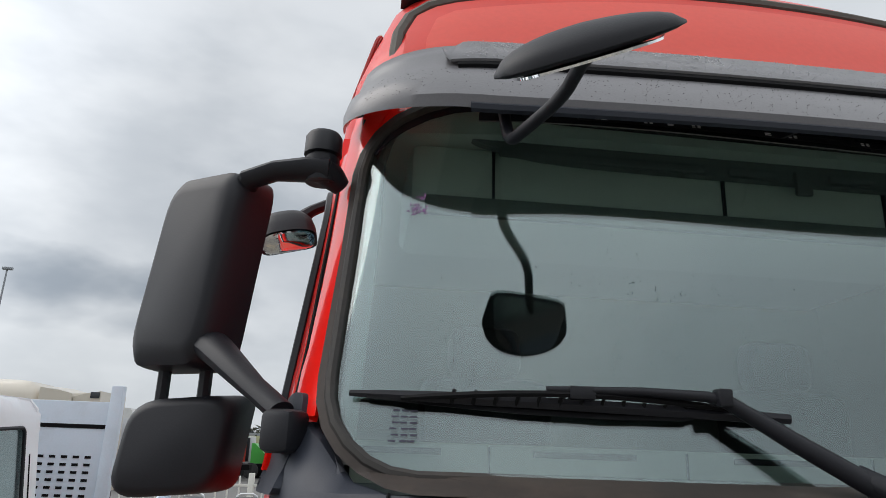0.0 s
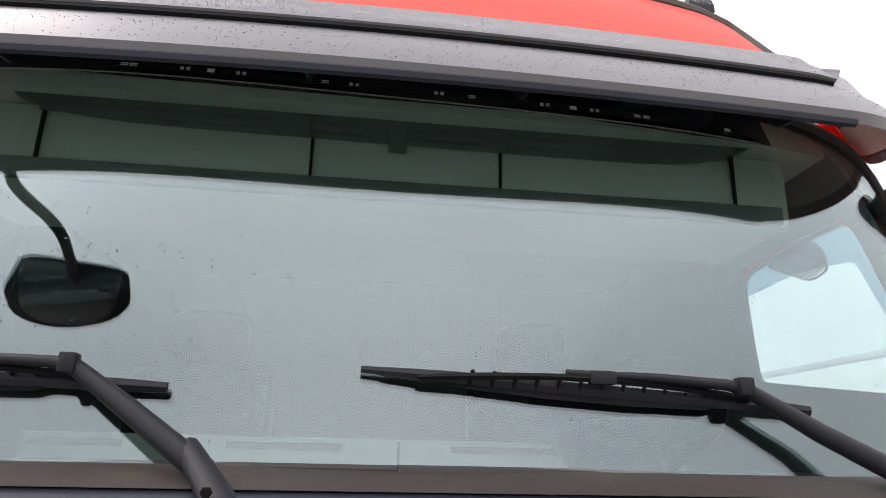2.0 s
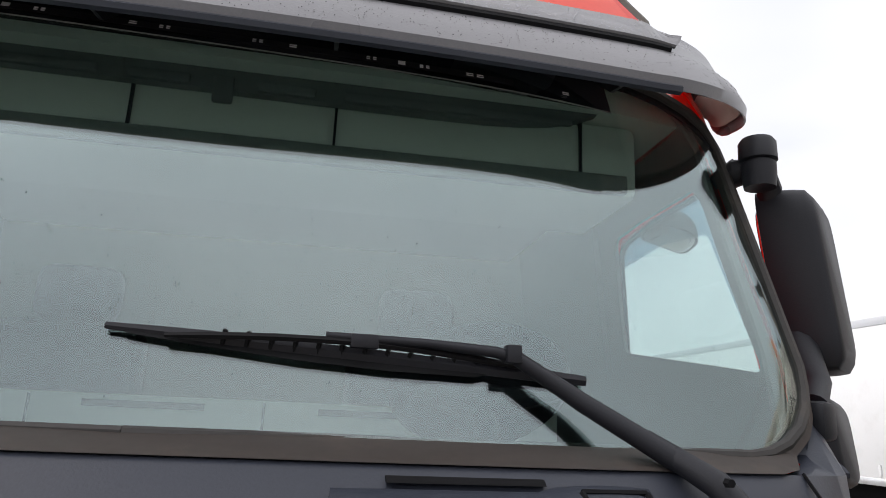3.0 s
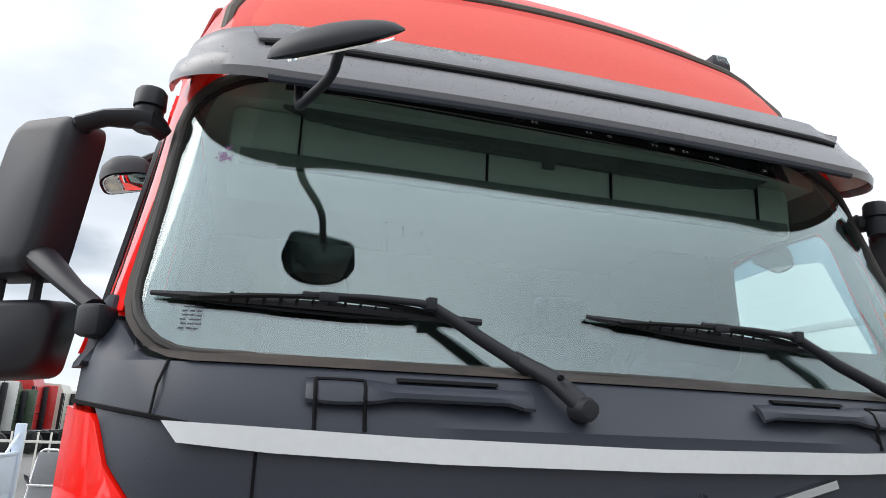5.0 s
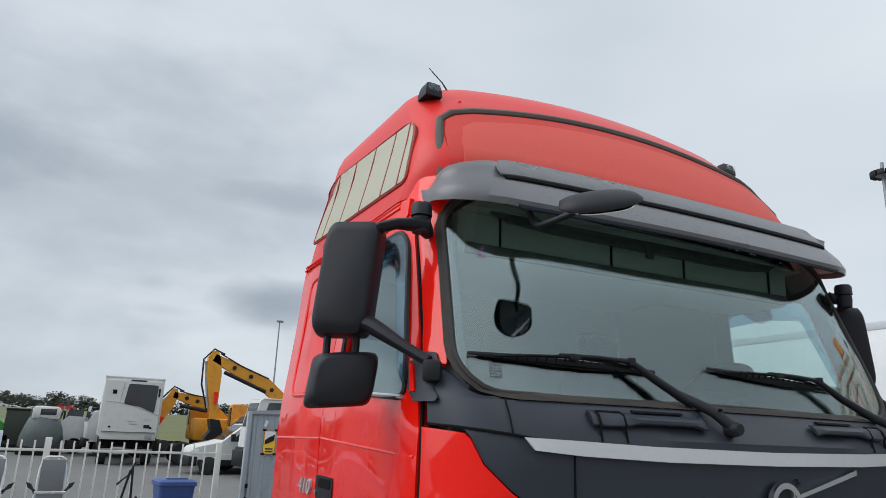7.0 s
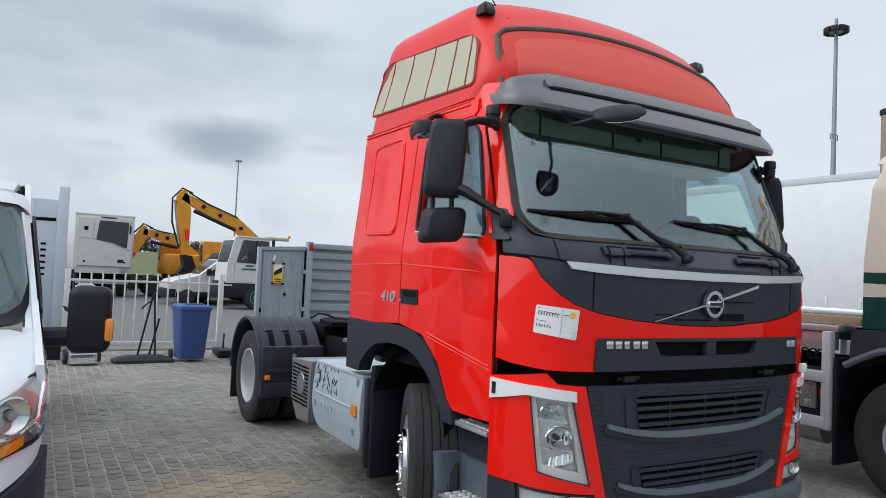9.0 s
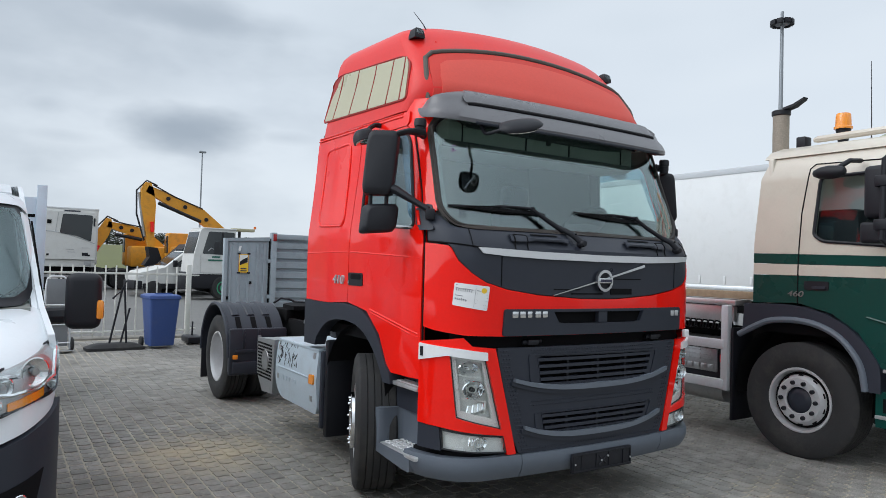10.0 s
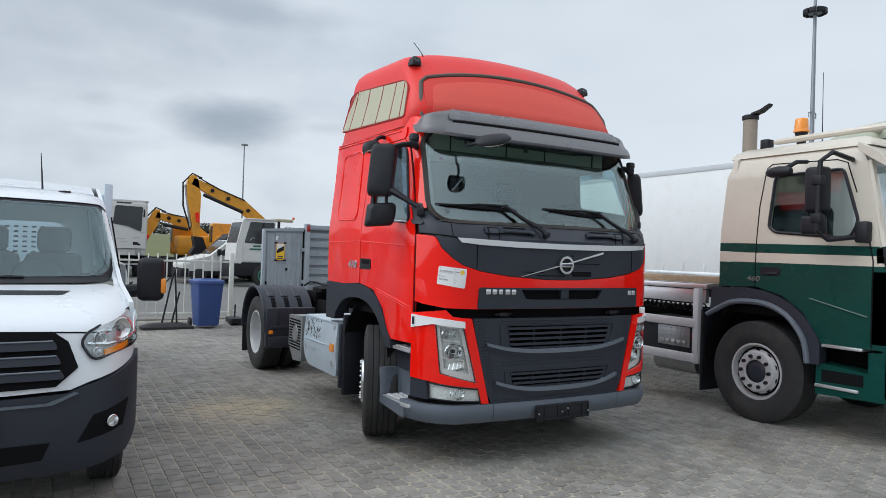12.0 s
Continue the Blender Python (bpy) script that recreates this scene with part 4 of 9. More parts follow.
sky = part("skylight", skin(sky_outline(-0.004), roof_front, 0.02, step=(0.08, 0.06), proud=0.010), RED_MATT, truck, "painted-over red roof skylight")
inner = [(u * 0.945, v - 0.055 if v > 3.0 else v) for u, v in sky_outline(0)]
part("skylight_field", skin(inner, roof_front, 0.01, step=(0.08, 0.06), proud=0.0145), RED_FADED, sky)
line_ = [roof_front(u, v, 0.006) for u, v in sky_outline(0.016)]
part("skylight_seal", tube(line_[1:] + line_[:1], 0.019, 8), ROOF_SEAL, sky, "dark rubber seal round the skylight")
for sgn in (-1, 1):
    part("roof_bead", tube([roof_front(sgn * 0.86, 3.36, -0.01), (sgn * 0.84, 1.05, 3.455), (sgn * 0.8, 1.4, 3.485), (sgn * 0.78, 2.1, 3.50)], [0.01, 0.02, 0.02, 0.015], 6), RED, truck)

# cream film panes in the roof sides
def roof_side(sgn):
    zs = [r[0] for r in ROOF]
    return lambda y, z, d: Vector((widen(sgn * (np.interp(z - 0.045 * (y - 1.0) * (z > 3.25), zs, [r[1] for r in ROOF]) + d)), y, z))


for sgn in (-1, 1):
    def low_edge(y):
        return 2.885 + 0.043 * (y - 0.8)

    def top_edge(y):
        return min(3.235 + 0.093 * (y - 1.0), 3.335 - max(y - 2.12, 0) * 1.6)

    frame_line = rounded([(0.79, low_edge(0.79) - 0.012), (2.29, low_edge(2.29) - 0.012), (2.25, 3.30), (2.13, 3.345), (0.98, 3.245), (0.86, 3.17)], [0.05, 0.04, 0.06, 0.08, 0.08, 0.05], 3)
    base = part("side_light", skin(frame_line, roof_side(sgn), 0.01, proud=0.004), RED_DULL, truck, "roof side window masked with cream film")
    line_ = [roof_side(sgn)(u, v, 0.003) for u, v in frame_line]
    part("side_light_seal", tube(line_ + line_[:1], 0.006, 6), RED_DULL, base)
    cuts = [(0.80, 0.865), (0.90, 0.945), (1.11, 1.13), (1.42, 1.415), (1.76, 1.735), (2.09, 2.045), (2.28, 2.235)]
    for k in range(6):
        (a, a1), (b, b1) = cuts[k], cuts[k + 1]
        a, a1, b, b1 = a + 0.010, a1 + 0.010, b - 0.010, b1 - 0.010
        quad = [(a, low_edge(a)), (b, low_edge(b)), (b1, top_edge(b1)), (a1, top_edge(a1) if k else 3.16)]
        part("film_pane", skin(rounded(quad, [0.03 if k == 0 else 0.006, 0.03 if k == 5 else 0.006, 0.05 if k == 5 else 0.006, 0.04 if k == 0 else 0.006], 3), roof_side(sgn), 0.006, proud=0.008), CREAM_FILM, base)
        part("pane_joint", tube([roof_side(sgn)(b + 0.01, low_edge(b), 0.006), roof_side(sgn)((b + b1) / 2 + 0.01, (low_edge(b) + top_edge(b1)) / 2, 0.006), roof_side(sgn)(b1 + 0.01, top_edge(b1), 0.006)], 0.004, 5), RED_DULL, base) if k < 5 else None

# marker lamps and aerial
for sgn in (-1, 1):
    bm = loft([[(sgn * 0.98 + 0.045 * u * k, 0.97 + 0.05 * v * k, z) for u, v in ((-1, -1), (1, -1), (1, 1), (-1, 1))] for z, k in ((3.385, 0.95), (3.41, 0.95), (3.45, 0.75), (3.465, 0.4))])
    m_ = part("marker_lamp", bm, BLACK, truck, "black roof marker lamp")
    part("marker_lens", box(sgn * 0.98 - 0.03, sgn * 0.98 + 0.03, 0.905, 0.925, 3.40, 3.44, 0.005), LENS_GLASS, m_)
part("aerial", tube([(-0.83, 1.02, 3.44), (-0.87, 1.07, 3.55), (-0.92, 1.13, 3.65)], [0.007, 0.004, 0.0025], 6), BLACK, truck)

# windscreen, seal and what lies inside
def screen_line(g):
    """Outline of the windscreen, grown by g."""
    q = [radians(k * 15) for k in range(7)]
    low = [(0.98 + (0.168 + g) * math.sin(k), 1.966 - g + (0.165 + g) * (1 - math.cos(k))) for k in q]
    high = [(1.157 + g - (0.255 + g) * (1 - math.cos(k)), 2.60 + (0.195 + g) * math.sin(k)) for k in q]
    return mirrored([(0, 1.966 - g)] + low + high + [(0, 2.80 + g)])


GLASS = screen_line(0.0)
pane = part("windscreen", skin([(along(u), v) for u, v in GLASS], front, 0.006, step=(0.06, 0.08), proud=0.0), SCREEN_GLASS, truck, "wide tinted windscreen with raindrops")
pane.visible_shadow = False
line_ = [front(along(u), v, 0.004) for u, v in GLASS]
part("windscreen_seal", tube(line_ + line_[:1], 0.011, 8), GASKET, truck, "dusty rubber windscreen seal")
SEALS = screen_line(0.022)
hole = [(along(u), v) for u, v in screen_line(-0.006)]
part("windscreen_frame", skin([(along(u), v) for u, v in SEALS], front, 0.03, step=(0.06, 0.08), holes=[hole], proud=0.008), DUSTY, truck)
part("header_panel", skin(on_front(mirrored([(0, 2.815)] + [(u, v) for u, v in reversed(screen_line(0.016)) if v > 2.62 and u > 0.01] + [(1.215, 2.62), (1.20, 2.86), (0, 2.86)])), front, 0.03, step=(0.08, 0.05), proud=0.002), RED, truck)
top_print = [(u, v) for u, v in GLASS if v > 2.62]
part("glass_border", skin([(along(u), v) for u, v in top_print] + [(along(u * 0.988), v - 0.030 * min(max((v - 2.62) / 0.12, 0), 1)) for u, v in reversed(top_print)], front, 0.002, step=(0.06, 0.05), proud=0.001), BAND, pane)
rng = random.Random(11)
bm = bmesh.new()
for k in range(900):
    near_mirror = k < 220
    u = rng.gauss(-0.62, 0.10) if near_mirror else rng.uniform(-1.0, 1.0)
    v = rng.gauss(2.27, 0.06) if near_mirror else (rng.uniform(2.12, 2.36) if k < 720 else rng.uniform(2.0, 2.75))
    if not 2.0 < v < 2.75:
        continue
    r = rng.uniform(0.0005, 0.0015)
    m = Matrix.Translation(front(along(u), v, 0.0005)) @ Matrix.Rotation(radians(-19), 4, "X")
    one = bmesh.new()
    bmesh.ops.create_icosphere(one, subdivisions=1, radius=r)
    one.transform(m @ Matrix.Diagonal((1, 0.5, rng.uniform(1.0, 1.9), 1)))
    merge(bm, one)
tagged(part("rain_speckle", bm, DROPLET, pane), kind="stuff")
bm = None
for k in range(30):
    u, v = rng.uniform(-1.048, -1.008), rng.choice((2.478, 2.488, 2.515)) + rng.uniform(-0.006, 0.010)
    if v > 2.508:
        u = rng.uniform(-1.026, -1.008)
    a = rng.uniform(0, 3.14)
    bm = tube([front(along(u), v, 0.001), front(along(u + 0.004 * math.cos(a)), v + 0.007 * math.sin(a), 0.001), front(along(u + 0.007 * math.cos(a + 0.8)), v + 0.009 * math.sin(a + 0.8), 0.001)], 0.0011, 4, bm)
part("marker_scrawl", bm, MARKER, pane)
bm = None
for k in range(6):
    for j in range(3):
        u = -1.035 + j * 0.016 + rng.uniform(0, 0.004)
        bm = skin([(along(u), 2.02 + k * 0.010), (along(u + 0.012), 2.02 + k * 0.010), (along(u + 0.012), 2.023 + k * 0.010), (along(u), 2.023 + k * 0.010)], front, 0.001, step=(0, 0), proud=0.0012, bm=bm)
part("glass_print", bm, INK, pane)

cabin = part("cab_lining", box(-1.15, 1.19, 2.18, 2.26, 1.2, 2.82), LINING, truck, "grey lining of the cab interior")
head_line = [(x, nose_up(x) + 0.53) for x in np.linspace(-1.085, 1.085, 15)] + [(1.085, 2.2), (-1.085, 2.2)]
part("headliner", loft([[(x, y, z) for x, y in head_line] for z in (2.735, 2.80)]), PALE_LINING, cabin)
# added panel, ribs and edge imitate the visor underside reflected in the windscreen
part("visor_reflection", box(-0.99, 0.99, 0.62, 0.98, 2.54, 2.735, 0.03), PALE_LINING, cabin)
for x in (-0.785, -0.195, 0.247, 0.835):
    part("reflected_rib", box(x - 0.003, x + 0.003, 0.610, 0.63, 2.56, 2.735), BLACK, cabin)
part("reflected_lip", box(-0.95, 0.95, 0.600, 0.625, 2.545, 2.592, 0.006), DASH_DARK, cabin)
# roof console with its two folded blinds, lamp and clips
console = [(x, 2.762 - 0.070 * (1 - (abs(x) / 0.9) ** 8) - 0.012 * (x + 0.9) / 1.8) for x in np.linspace(-0.9, 0.9, 25)]
console = part("roof_console", loft([[(x, y, z) for x, z in console] + [(x, y, 2.80) for x, z in reversed(console)] for y in (0.585, 0.612)]), CONSOLE, cabin, "dark roof console behind the windscreen")
for x0, x1 in ((-0.78, -0.26), (-0.20, -0.07), (0.07, 0.20), (0.26, 0.80)):
    part("folded_blind", box(x0, x1, 0.57, 0.585, 2.690, 2.712, 0.007), CONSOLE, console)
part("console_lamp", box(-0.022, 0.022, 0.57, 0.586, 2.65, 2.715, 0.006), CONSOLE, console)
for x in (-0.55, -0.36, -0.12, 0.04, 0.30, 0.62):
    part("console_button", lathe([(-0.006, 0.0), (-0.005, 0.008), (0.004, 0.009)], 10, axis="Y", m=Matrix.Translation((x, 0.58, 2.755))), LINING, console)
dash = part("dashboard", loft([[(x, 0.20 + nose(x), 1.90), (x, 0.21 + nose(x), 1.93), (x, 0.42 + 0.5 * nose(x), 1.945), (x, 0.72, 1.90), (x, 0.80, 1.80), (x, 0.80, 1.3), (x, 0.35, 1.3)] for x in np.linspace(-1.12, 1.12, 15)]), DASH, truck, "dark grey dashboard")
for k in range(5):
    x = -0.95 + k * 0.44
    part("dash_vent", box(x, x + 0.26, 0.30, 0.345, 1.945, 1.957, 0.003), VOID, dash)
wheel = part("steering_wheel", lathe([(-0.015, 0.215), (0.0, 0.232), (0.015, 0.215), (0.0, 0.198), (-0.015, 0.215)], 36, axis="Z", m=Matrix.Translation((0.66, 0.86, 2.08)) @ Matrix.Rotation(radians(-40), 4, "X")), BLACK, truck, "black steering wheel")
part("wheel_spokes", tube([(0.44, 0.86, 2.08), (0.66, 0.83, 2.05), (0.88, 0.86, 2.08)], [0.012, 0.05, 0.012], 8, tube([(0.66, 0.83, 2.05), (0.66, 0.72, 1.88)], 0.03)), BLACK, wheel)
board = part("bunk_board", box(-1.09, 1.09, 1.50, 1.53, 1.72, 2.038, 0.006), PALE_LINING, cabin, "pale board in front of the bunk")
for x in (-0.97, -0.28, 0.45):
    part("board_slot", box(max(x - 0.185, -1.07), x + 0.185, 1.494, 1.502, 1.998, 2.020, 0.002), SEAT, board)
for x in (-0.62, 0.09, 0.8):
    part("board_joint", box(x - 0.004, x + 0.004, 1.496, 1.502, 1.75, 2.03), SEAT, board)
for x in (-0.60, 0.60):
    bm = box(x - 0.26, x + 0.26, 1.25, 1.75, 1.55, 1.72, 0.05)
    bm = box(x - 0.25, x + 0.25, 1.62, 1.80, 1.65, 2.28, 0.06, bm)
    bm = box(x - 0.14, x + 0.14, 1.66, 1.80, 2.28, 2.48, 0.05, bm)
    part("cab_seat", bm, SEAT, truck, "dark cloth cab seat")
for sgn in (-1, 1):
    part("pillar_trim", skin([(sgn * along(1.10), 1.98), (sgn * along(1.19), 1.98), (sgn * along(1.2), 2.76), (sgn * along(1.05), 2.80), (sgn * along(1.135), 2.66)], front, 0.008, step=(0.03, 0.1), proud=-0.035), LINING, cabin)
    trim_hole = rounded([(0.50, 2.13), (1.20, 2.235), (1.195, 2.60), (1.0, 2.612), (0.70, 2.612), (0.645, 2.56)], 0.03, 3)
    part("door_trim", skin([(0.46, 1.95), (1.34, 1.95), (1.34, 2.84), (0.58, 2.84), (0.545, 2.60), (0.48, 2.15)], lambda y, z, d, sgn=sgn: Vector((sgn * (side_x(y, z) - 0.045 + d + side_out(sgn, z)), y, z)), 0.012, step=(0.06, 0.08), holes=[trim_hole]), LINING, cabin)
    part("side_lining", skin([(0.95, 1.3), (2.25, 1.3), (2.25, 2.84), (1.32, 2.84), (1.30, 2.18), (0.60, 2.13), (0.48, 2.10), (0.95, 1.5)], lambda y, z, d, sgn=sgn: Vector((sgn * (half(z) - 0.06 + d + side_out(sgn, z)), y, z)), 0.02), LINING, cabin)

# sun visor: a thin shell that wraps back round the corners of the cab, with lip, groove, top strip and ribs beneath
def visor_at(u, y, z):
    """A point of the visor: u runs along its lip, y and z give the place in its section."""
    a = abs(u)
    turn = radians(90) * min(max((a - 0.84) / 0.36, 0), 1)
    tail = max(a - 1.20, 0)
    x = min(a, 0.84) + 0.312 * math.sin(turn)
    c = (turn / radians(90)) ** 1.25
    deep = (y - 0.25) * (1 - 0.72 * c)
    lift = c * float(np.interp(z, [2.66, 2.69, 2.745, 2.81, 2.93], [0.045, 0.042, 0.02, -0.03, -0.065]))
    close = math.sqrt(max(1 - (tail / 0.1) ** 2, 0.02))
    return Vector((widen(math.copysign(x - math.sin(turn) * deep, u)), 0.25 + 0.045 * x * x + 0.22 * (1 - math.cos(turn)) + math.cos(turn) * deep + tail, 2.785 + (z + lift - 2.785) * close))


def visor_ring(u):
    prof = [(0.256, 2.659), (0.250, 2.685), (0.285, 2.745), (0.344, 2.812), (0.385, 2.865), (0.418, 2.905), (0.47, 2.925), (0.55, 2.93),
            (0.55, 2.918), (0.475, 2.913), (0.425, 2.893), (0.36, 2.812), (0.298, 2.745), (0.263, 2.687), (0.264, 2.662)]
    return [visor_at(u, y, z) for y, z in prof]


ends = [0.84 + 0.015 * k for k in range(25)] + [1.2 + 0.0995 * math.sin(radians(q)) for q in (15, 30, 45, 60, 75, 90)]
us = [-u for u in reversed(ends)] + list(np.linspace(-0.80, 0.80, 21)) + ends
visor = part("sun_visor", loft([visor_ring(u) for u in us]), VISOR, truck, "dark grey sun visor above the windscreen")
su = [-0.945, -0.94, -0.93, -0.91] + list(np.linspace(-0.88, 0.88, 31)) + [0.91, 0.93, 0.94, 0.945]
bm = loft([[visor_at(u, y - 0.005, 2.865 + (z - 2.865) * k) for y, z in ((0.340, 2.806), (0.345, 2.822), (0.405, 2.905), (0.475, 2.932), (0.47, 2.915), (0.36, 2.812))]
           for u in su for k in [1.0 if abs(u) < 0.9 else math.sqrt(max(1 - ((abs(u) - 0.9) / 0.046) ** 2, 0.05))]])
part("visor_strip", bm, VISOR, visor, "wet speckled top strip of the visor")
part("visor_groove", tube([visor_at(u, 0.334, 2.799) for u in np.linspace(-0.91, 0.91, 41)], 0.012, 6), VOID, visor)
# added ridge whose round shape gives the bright line of reflected sky
part("visor_ridge", tube([visor_at(u, 0.3335, 2.817) for u in np.linspace(-0.925, 0.925, 41)], 0.0055, 6), VISOR, visor, "rounded ridge on the top strip, added to catch the sky")
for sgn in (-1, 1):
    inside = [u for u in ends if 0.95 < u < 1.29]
    part("visor_inside", loft([[visor_at(sgn * u, y + dy, z) for y, z, dy in ((0.268, 2.69, 0.004), (0.303, 2.745, 0.004), (0.364, 2.812, 0.004), (0.43, 2.885, 0.004), (0.43, 2.885, 0.012), (0.364, 2.812, 0.012), (0.303, 2.745, 0.012), (0.268, 2.69, 0.012))] for u in inside]), VISOR_INSIDE, visor, "pale inner side of the visor end")
# lip, and an added dark sheet for the shade under the open visor
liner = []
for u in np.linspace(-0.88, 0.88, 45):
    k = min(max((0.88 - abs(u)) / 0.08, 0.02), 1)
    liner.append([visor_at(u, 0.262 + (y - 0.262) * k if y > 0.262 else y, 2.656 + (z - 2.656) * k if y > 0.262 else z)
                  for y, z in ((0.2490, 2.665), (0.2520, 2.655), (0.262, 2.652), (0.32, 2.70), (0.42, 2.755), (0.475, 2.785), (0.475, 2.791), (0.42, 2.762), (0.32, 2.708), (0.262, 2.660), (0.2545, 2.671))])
part("visor_lip_and_shade", loft(liner), DARK, visor, "dark lip of the visor, with a sheet for the shade beneath")
for u in (-0.753, -0.19, 0.23, 0.79):
    part("visor_rib", loft([[visor_at(u + dx, yy, zz) for yy, zz in ((0.285, 2.675), (0.35, 2.74), (0.50, 2.86), (0.50, 2.80), (0.36, 2.69))] for dx in (-0.004, 0.004)]), BLACK, visor)
# black printed band along the top of the glass, with its light edge and pale slots
def band_z(x):
    return 2.738 - 0.026 * x - 0.012 * abs(x) ** 3


band_x = list(np.linspace(-0.90, 0.90, 31))
part("glass_band", skin([(along(x), band_z(x) - 0.020) for x in band_x] + [(along(x), 2.80) for x in reversed(band_x)], front, 0.002, step=(0, 0), proud=0.002), BAND, pane)
part("band_edge", tube([front(along(x), band_z(x) - 0.021, 0.002) for x in band_x], 0.0016, 5), LINING, pane)
part("band_rail", skin([(along(x), band_z(x) - 0.006) for x in band_x[4:-4]] + [(along(x), band_z(x) + 0.010) for x in reversed(band_x[4:-4])], front, 0.002, step=(0, 0), proud=0.004), BLACK, pane)
bm = None
for x, kind_ in ((-0.615, 3), (-0.595, 3), (-0.484, 1), (-0.428, 2), (-0.362, 1), (-0.176, 3), (-0.111, 1), (0.083, 1), (0.159, 3), (0.331, 1), (0.399, 2), (0.451, 1), (0.556, 3), (0.580, 3), (0.789, 3)):
    for du_, w2, dz_, hh in {1: ((-0.007, 0.004, 0, 0.0016), (0.007, 0.004, 0, 0.0016), (-0.007, 0.004, 0.005, 0.0016), (0.007, 0.004, 0.005, 0.0016)), 2: ((0, 0.008, 0.0025, 0.005),), 3: ((0, 0.008, 0, 0.0014), (0, 0.008, 0.005, 0.0014))}[kind_]:
        u, v = x + du_, band_z(x) + dz_
        bm = skin([(along(u - w2), v - hh), (along(u + w2), v - hh), (along(u + w2), v + hh), (along(u - w2), v + hh)], front, 0.001, step=(0, 0), proud=0.0055, bm=bm)
tagged(part("band_print", bm, WHITE, pane), kind="stuff")
for sgn in (-1, 1):
    part("visor_clip", box(widen(sgn * 1.10) - 0.008, widen(sgn * 1.10) + 0.008, 0.60, 0.62, 2.735, 2.77, 0.003), BLACK, visor)
rng = random.Random(3)
for name_, count_, lo_, hi_, wet in (("water_speckle", 2600, 0.0008, 0.0020, surface("water_beads", (0.34, 0.35, 0.37), 0.08, vary=0.1, spec=0.8)), ("rain_spatter", 1100, 0.0005, 0.0014, surface("dark_wet_spots", (0.035, 0.034, 0.036), 0.1, vary=0.1, spec=0.6))):
    bm = bmesh.new()
    for k in range(count_):
        q = rng.random()
        if name_ == "water_speckle":
            p = visor_at(rng.uniform(-0.9, 0.9), 0.340 + 0.06 * q, 2.823 + 0.083 * q)
        else:
            spot = 2.690 + 0.105 * q
            p = visor_at(rng.uniform(-1.08, 1.08), float(np.interp(spot, [2.685, 2.745, 2.812], [0.250, 0.285, 0.344])), spot)
        r = rng.uniform(lo_, hi_)
        c = [bm.verts.new(p + Vector((r * math.cos(a), -0.0006 - 0.2 * r + 0.5 * r * math.sin(a), r * math.sin(a)))) for a in (0, 1.26, 2.51, 3.77, 5.03)]
        apex = bm.verts.new(p + Vector((0, -0.0012 - r * 0.6, r * 0.25)))
        for j in range(5):
            bm.faces.new((c[j], c[(j + 1) % 5], apex))
    tagged(part(name_, bm, wet, visor), kind="stuff")

# wipers: arm, sprung frame with rungs, rubber blade, and a fin for its reflection
def wiper(dx, dv, tilt):
    def on(u, v, d=0.02):
        return front(along(u + dx), v + dv - tilt * (u + 0.165), d)

    piv = on(-0.165, 1.872, 0.03)
    base = part("wiper", tube([piv, on(-0.21, 1.93, 0.045), on(-0.27, 1.985, 0.055)], [0.022, 0.021, 0.016], 10), BLACK, truck, "black windscreen wiper")
    part("pivot_cap", lathe([(-0.026, 0.0), (-0.023, 0.019), (-0.008, 0.026), (0.03, 0.030)], 16, axis="Y", m=Matrix.Translation(piv)), BLACK, base)
    part("pivot_nut", lathe([(-0.032, 0.0), (-0.031, 0.006), (-0.02, 0.007)], 6, axis="Y", m=Matrix.Translation(on(-0.215, 1.935, 0.062))), VOID, base)
    part("arm", tube([on(-0.24, 1.955, 0.055), on(-0.36, 2.032, 0.05), on(-0.455, 2.092, 0.045), on(-0.49, 2.10, 0.045), on(-0.60, 2.104, 0.042), on(-0.76, 2.103, 0.036)], [0.018, 0.016, 0.0125, 0.0095, 0.0078, 0.006], 10), BLACK, base)
    part("arm_hook", box(-0.022, 0.022, -0.010, 0.008, -0.011, 0.011, 0.003, m=Matrix.Translation(on(-0.70, 2.099, 0.034))), BLACK, base)
    part("hose_clip", box(-0.012, 0.012, -0.016, 0.010, -0.013, 0.016, 0.003, m=Matrix.Translation(on(-0.465, 2.097, 0.048))), BLACK, base)
    part("blade", tube([on(-0.33 - 0.076 * k, 2.070 + 0.002 * k, 0.012) for k in range(11)], [0.006] + [0.0075] * 8 + [0.006, 0.004], 6, flat=1.5), BLACK, base)
    bm = tube([on(-0.44 - 0.056 * k, 2.082 + 0.014 * math.sin(k * 0.314), 0.022 + 0.014 * math.sin(k * 0.314)) for k in range(11)], [0.004] + [0.006] * 9 + [0.004], 6)
    for k in range(12):
        u = -0.52 - k * 0.036
        bm = tube([on(u, 2.076, 0.012), on(u + 0.004, 2.098, 0.032)], 0.004, 4, bm)
    part("blade_frame", bm, WIPER_RUBBER, base)
    # added fin: the blade's dark reflection in the glass, built as a shape
    fin = [(-0.50, 2.066), (-0.98, 2.084), (-1.06, 2.088), (-1.06, 2.082), (-0.95, 2.072), (-0.80, 2.062), (-0.66, 2.058), (-0.52, 2.060)]
    part("reflection_fin", loft([[tuple(on(u, v, d)) for u, v in fin] for d in (0.006, 0.014)]), WIPER_RUBBER, base)
    return base


wiper(-0.018, 0.009, 0.0)
wiper(1.03, 0.0, 0.030)

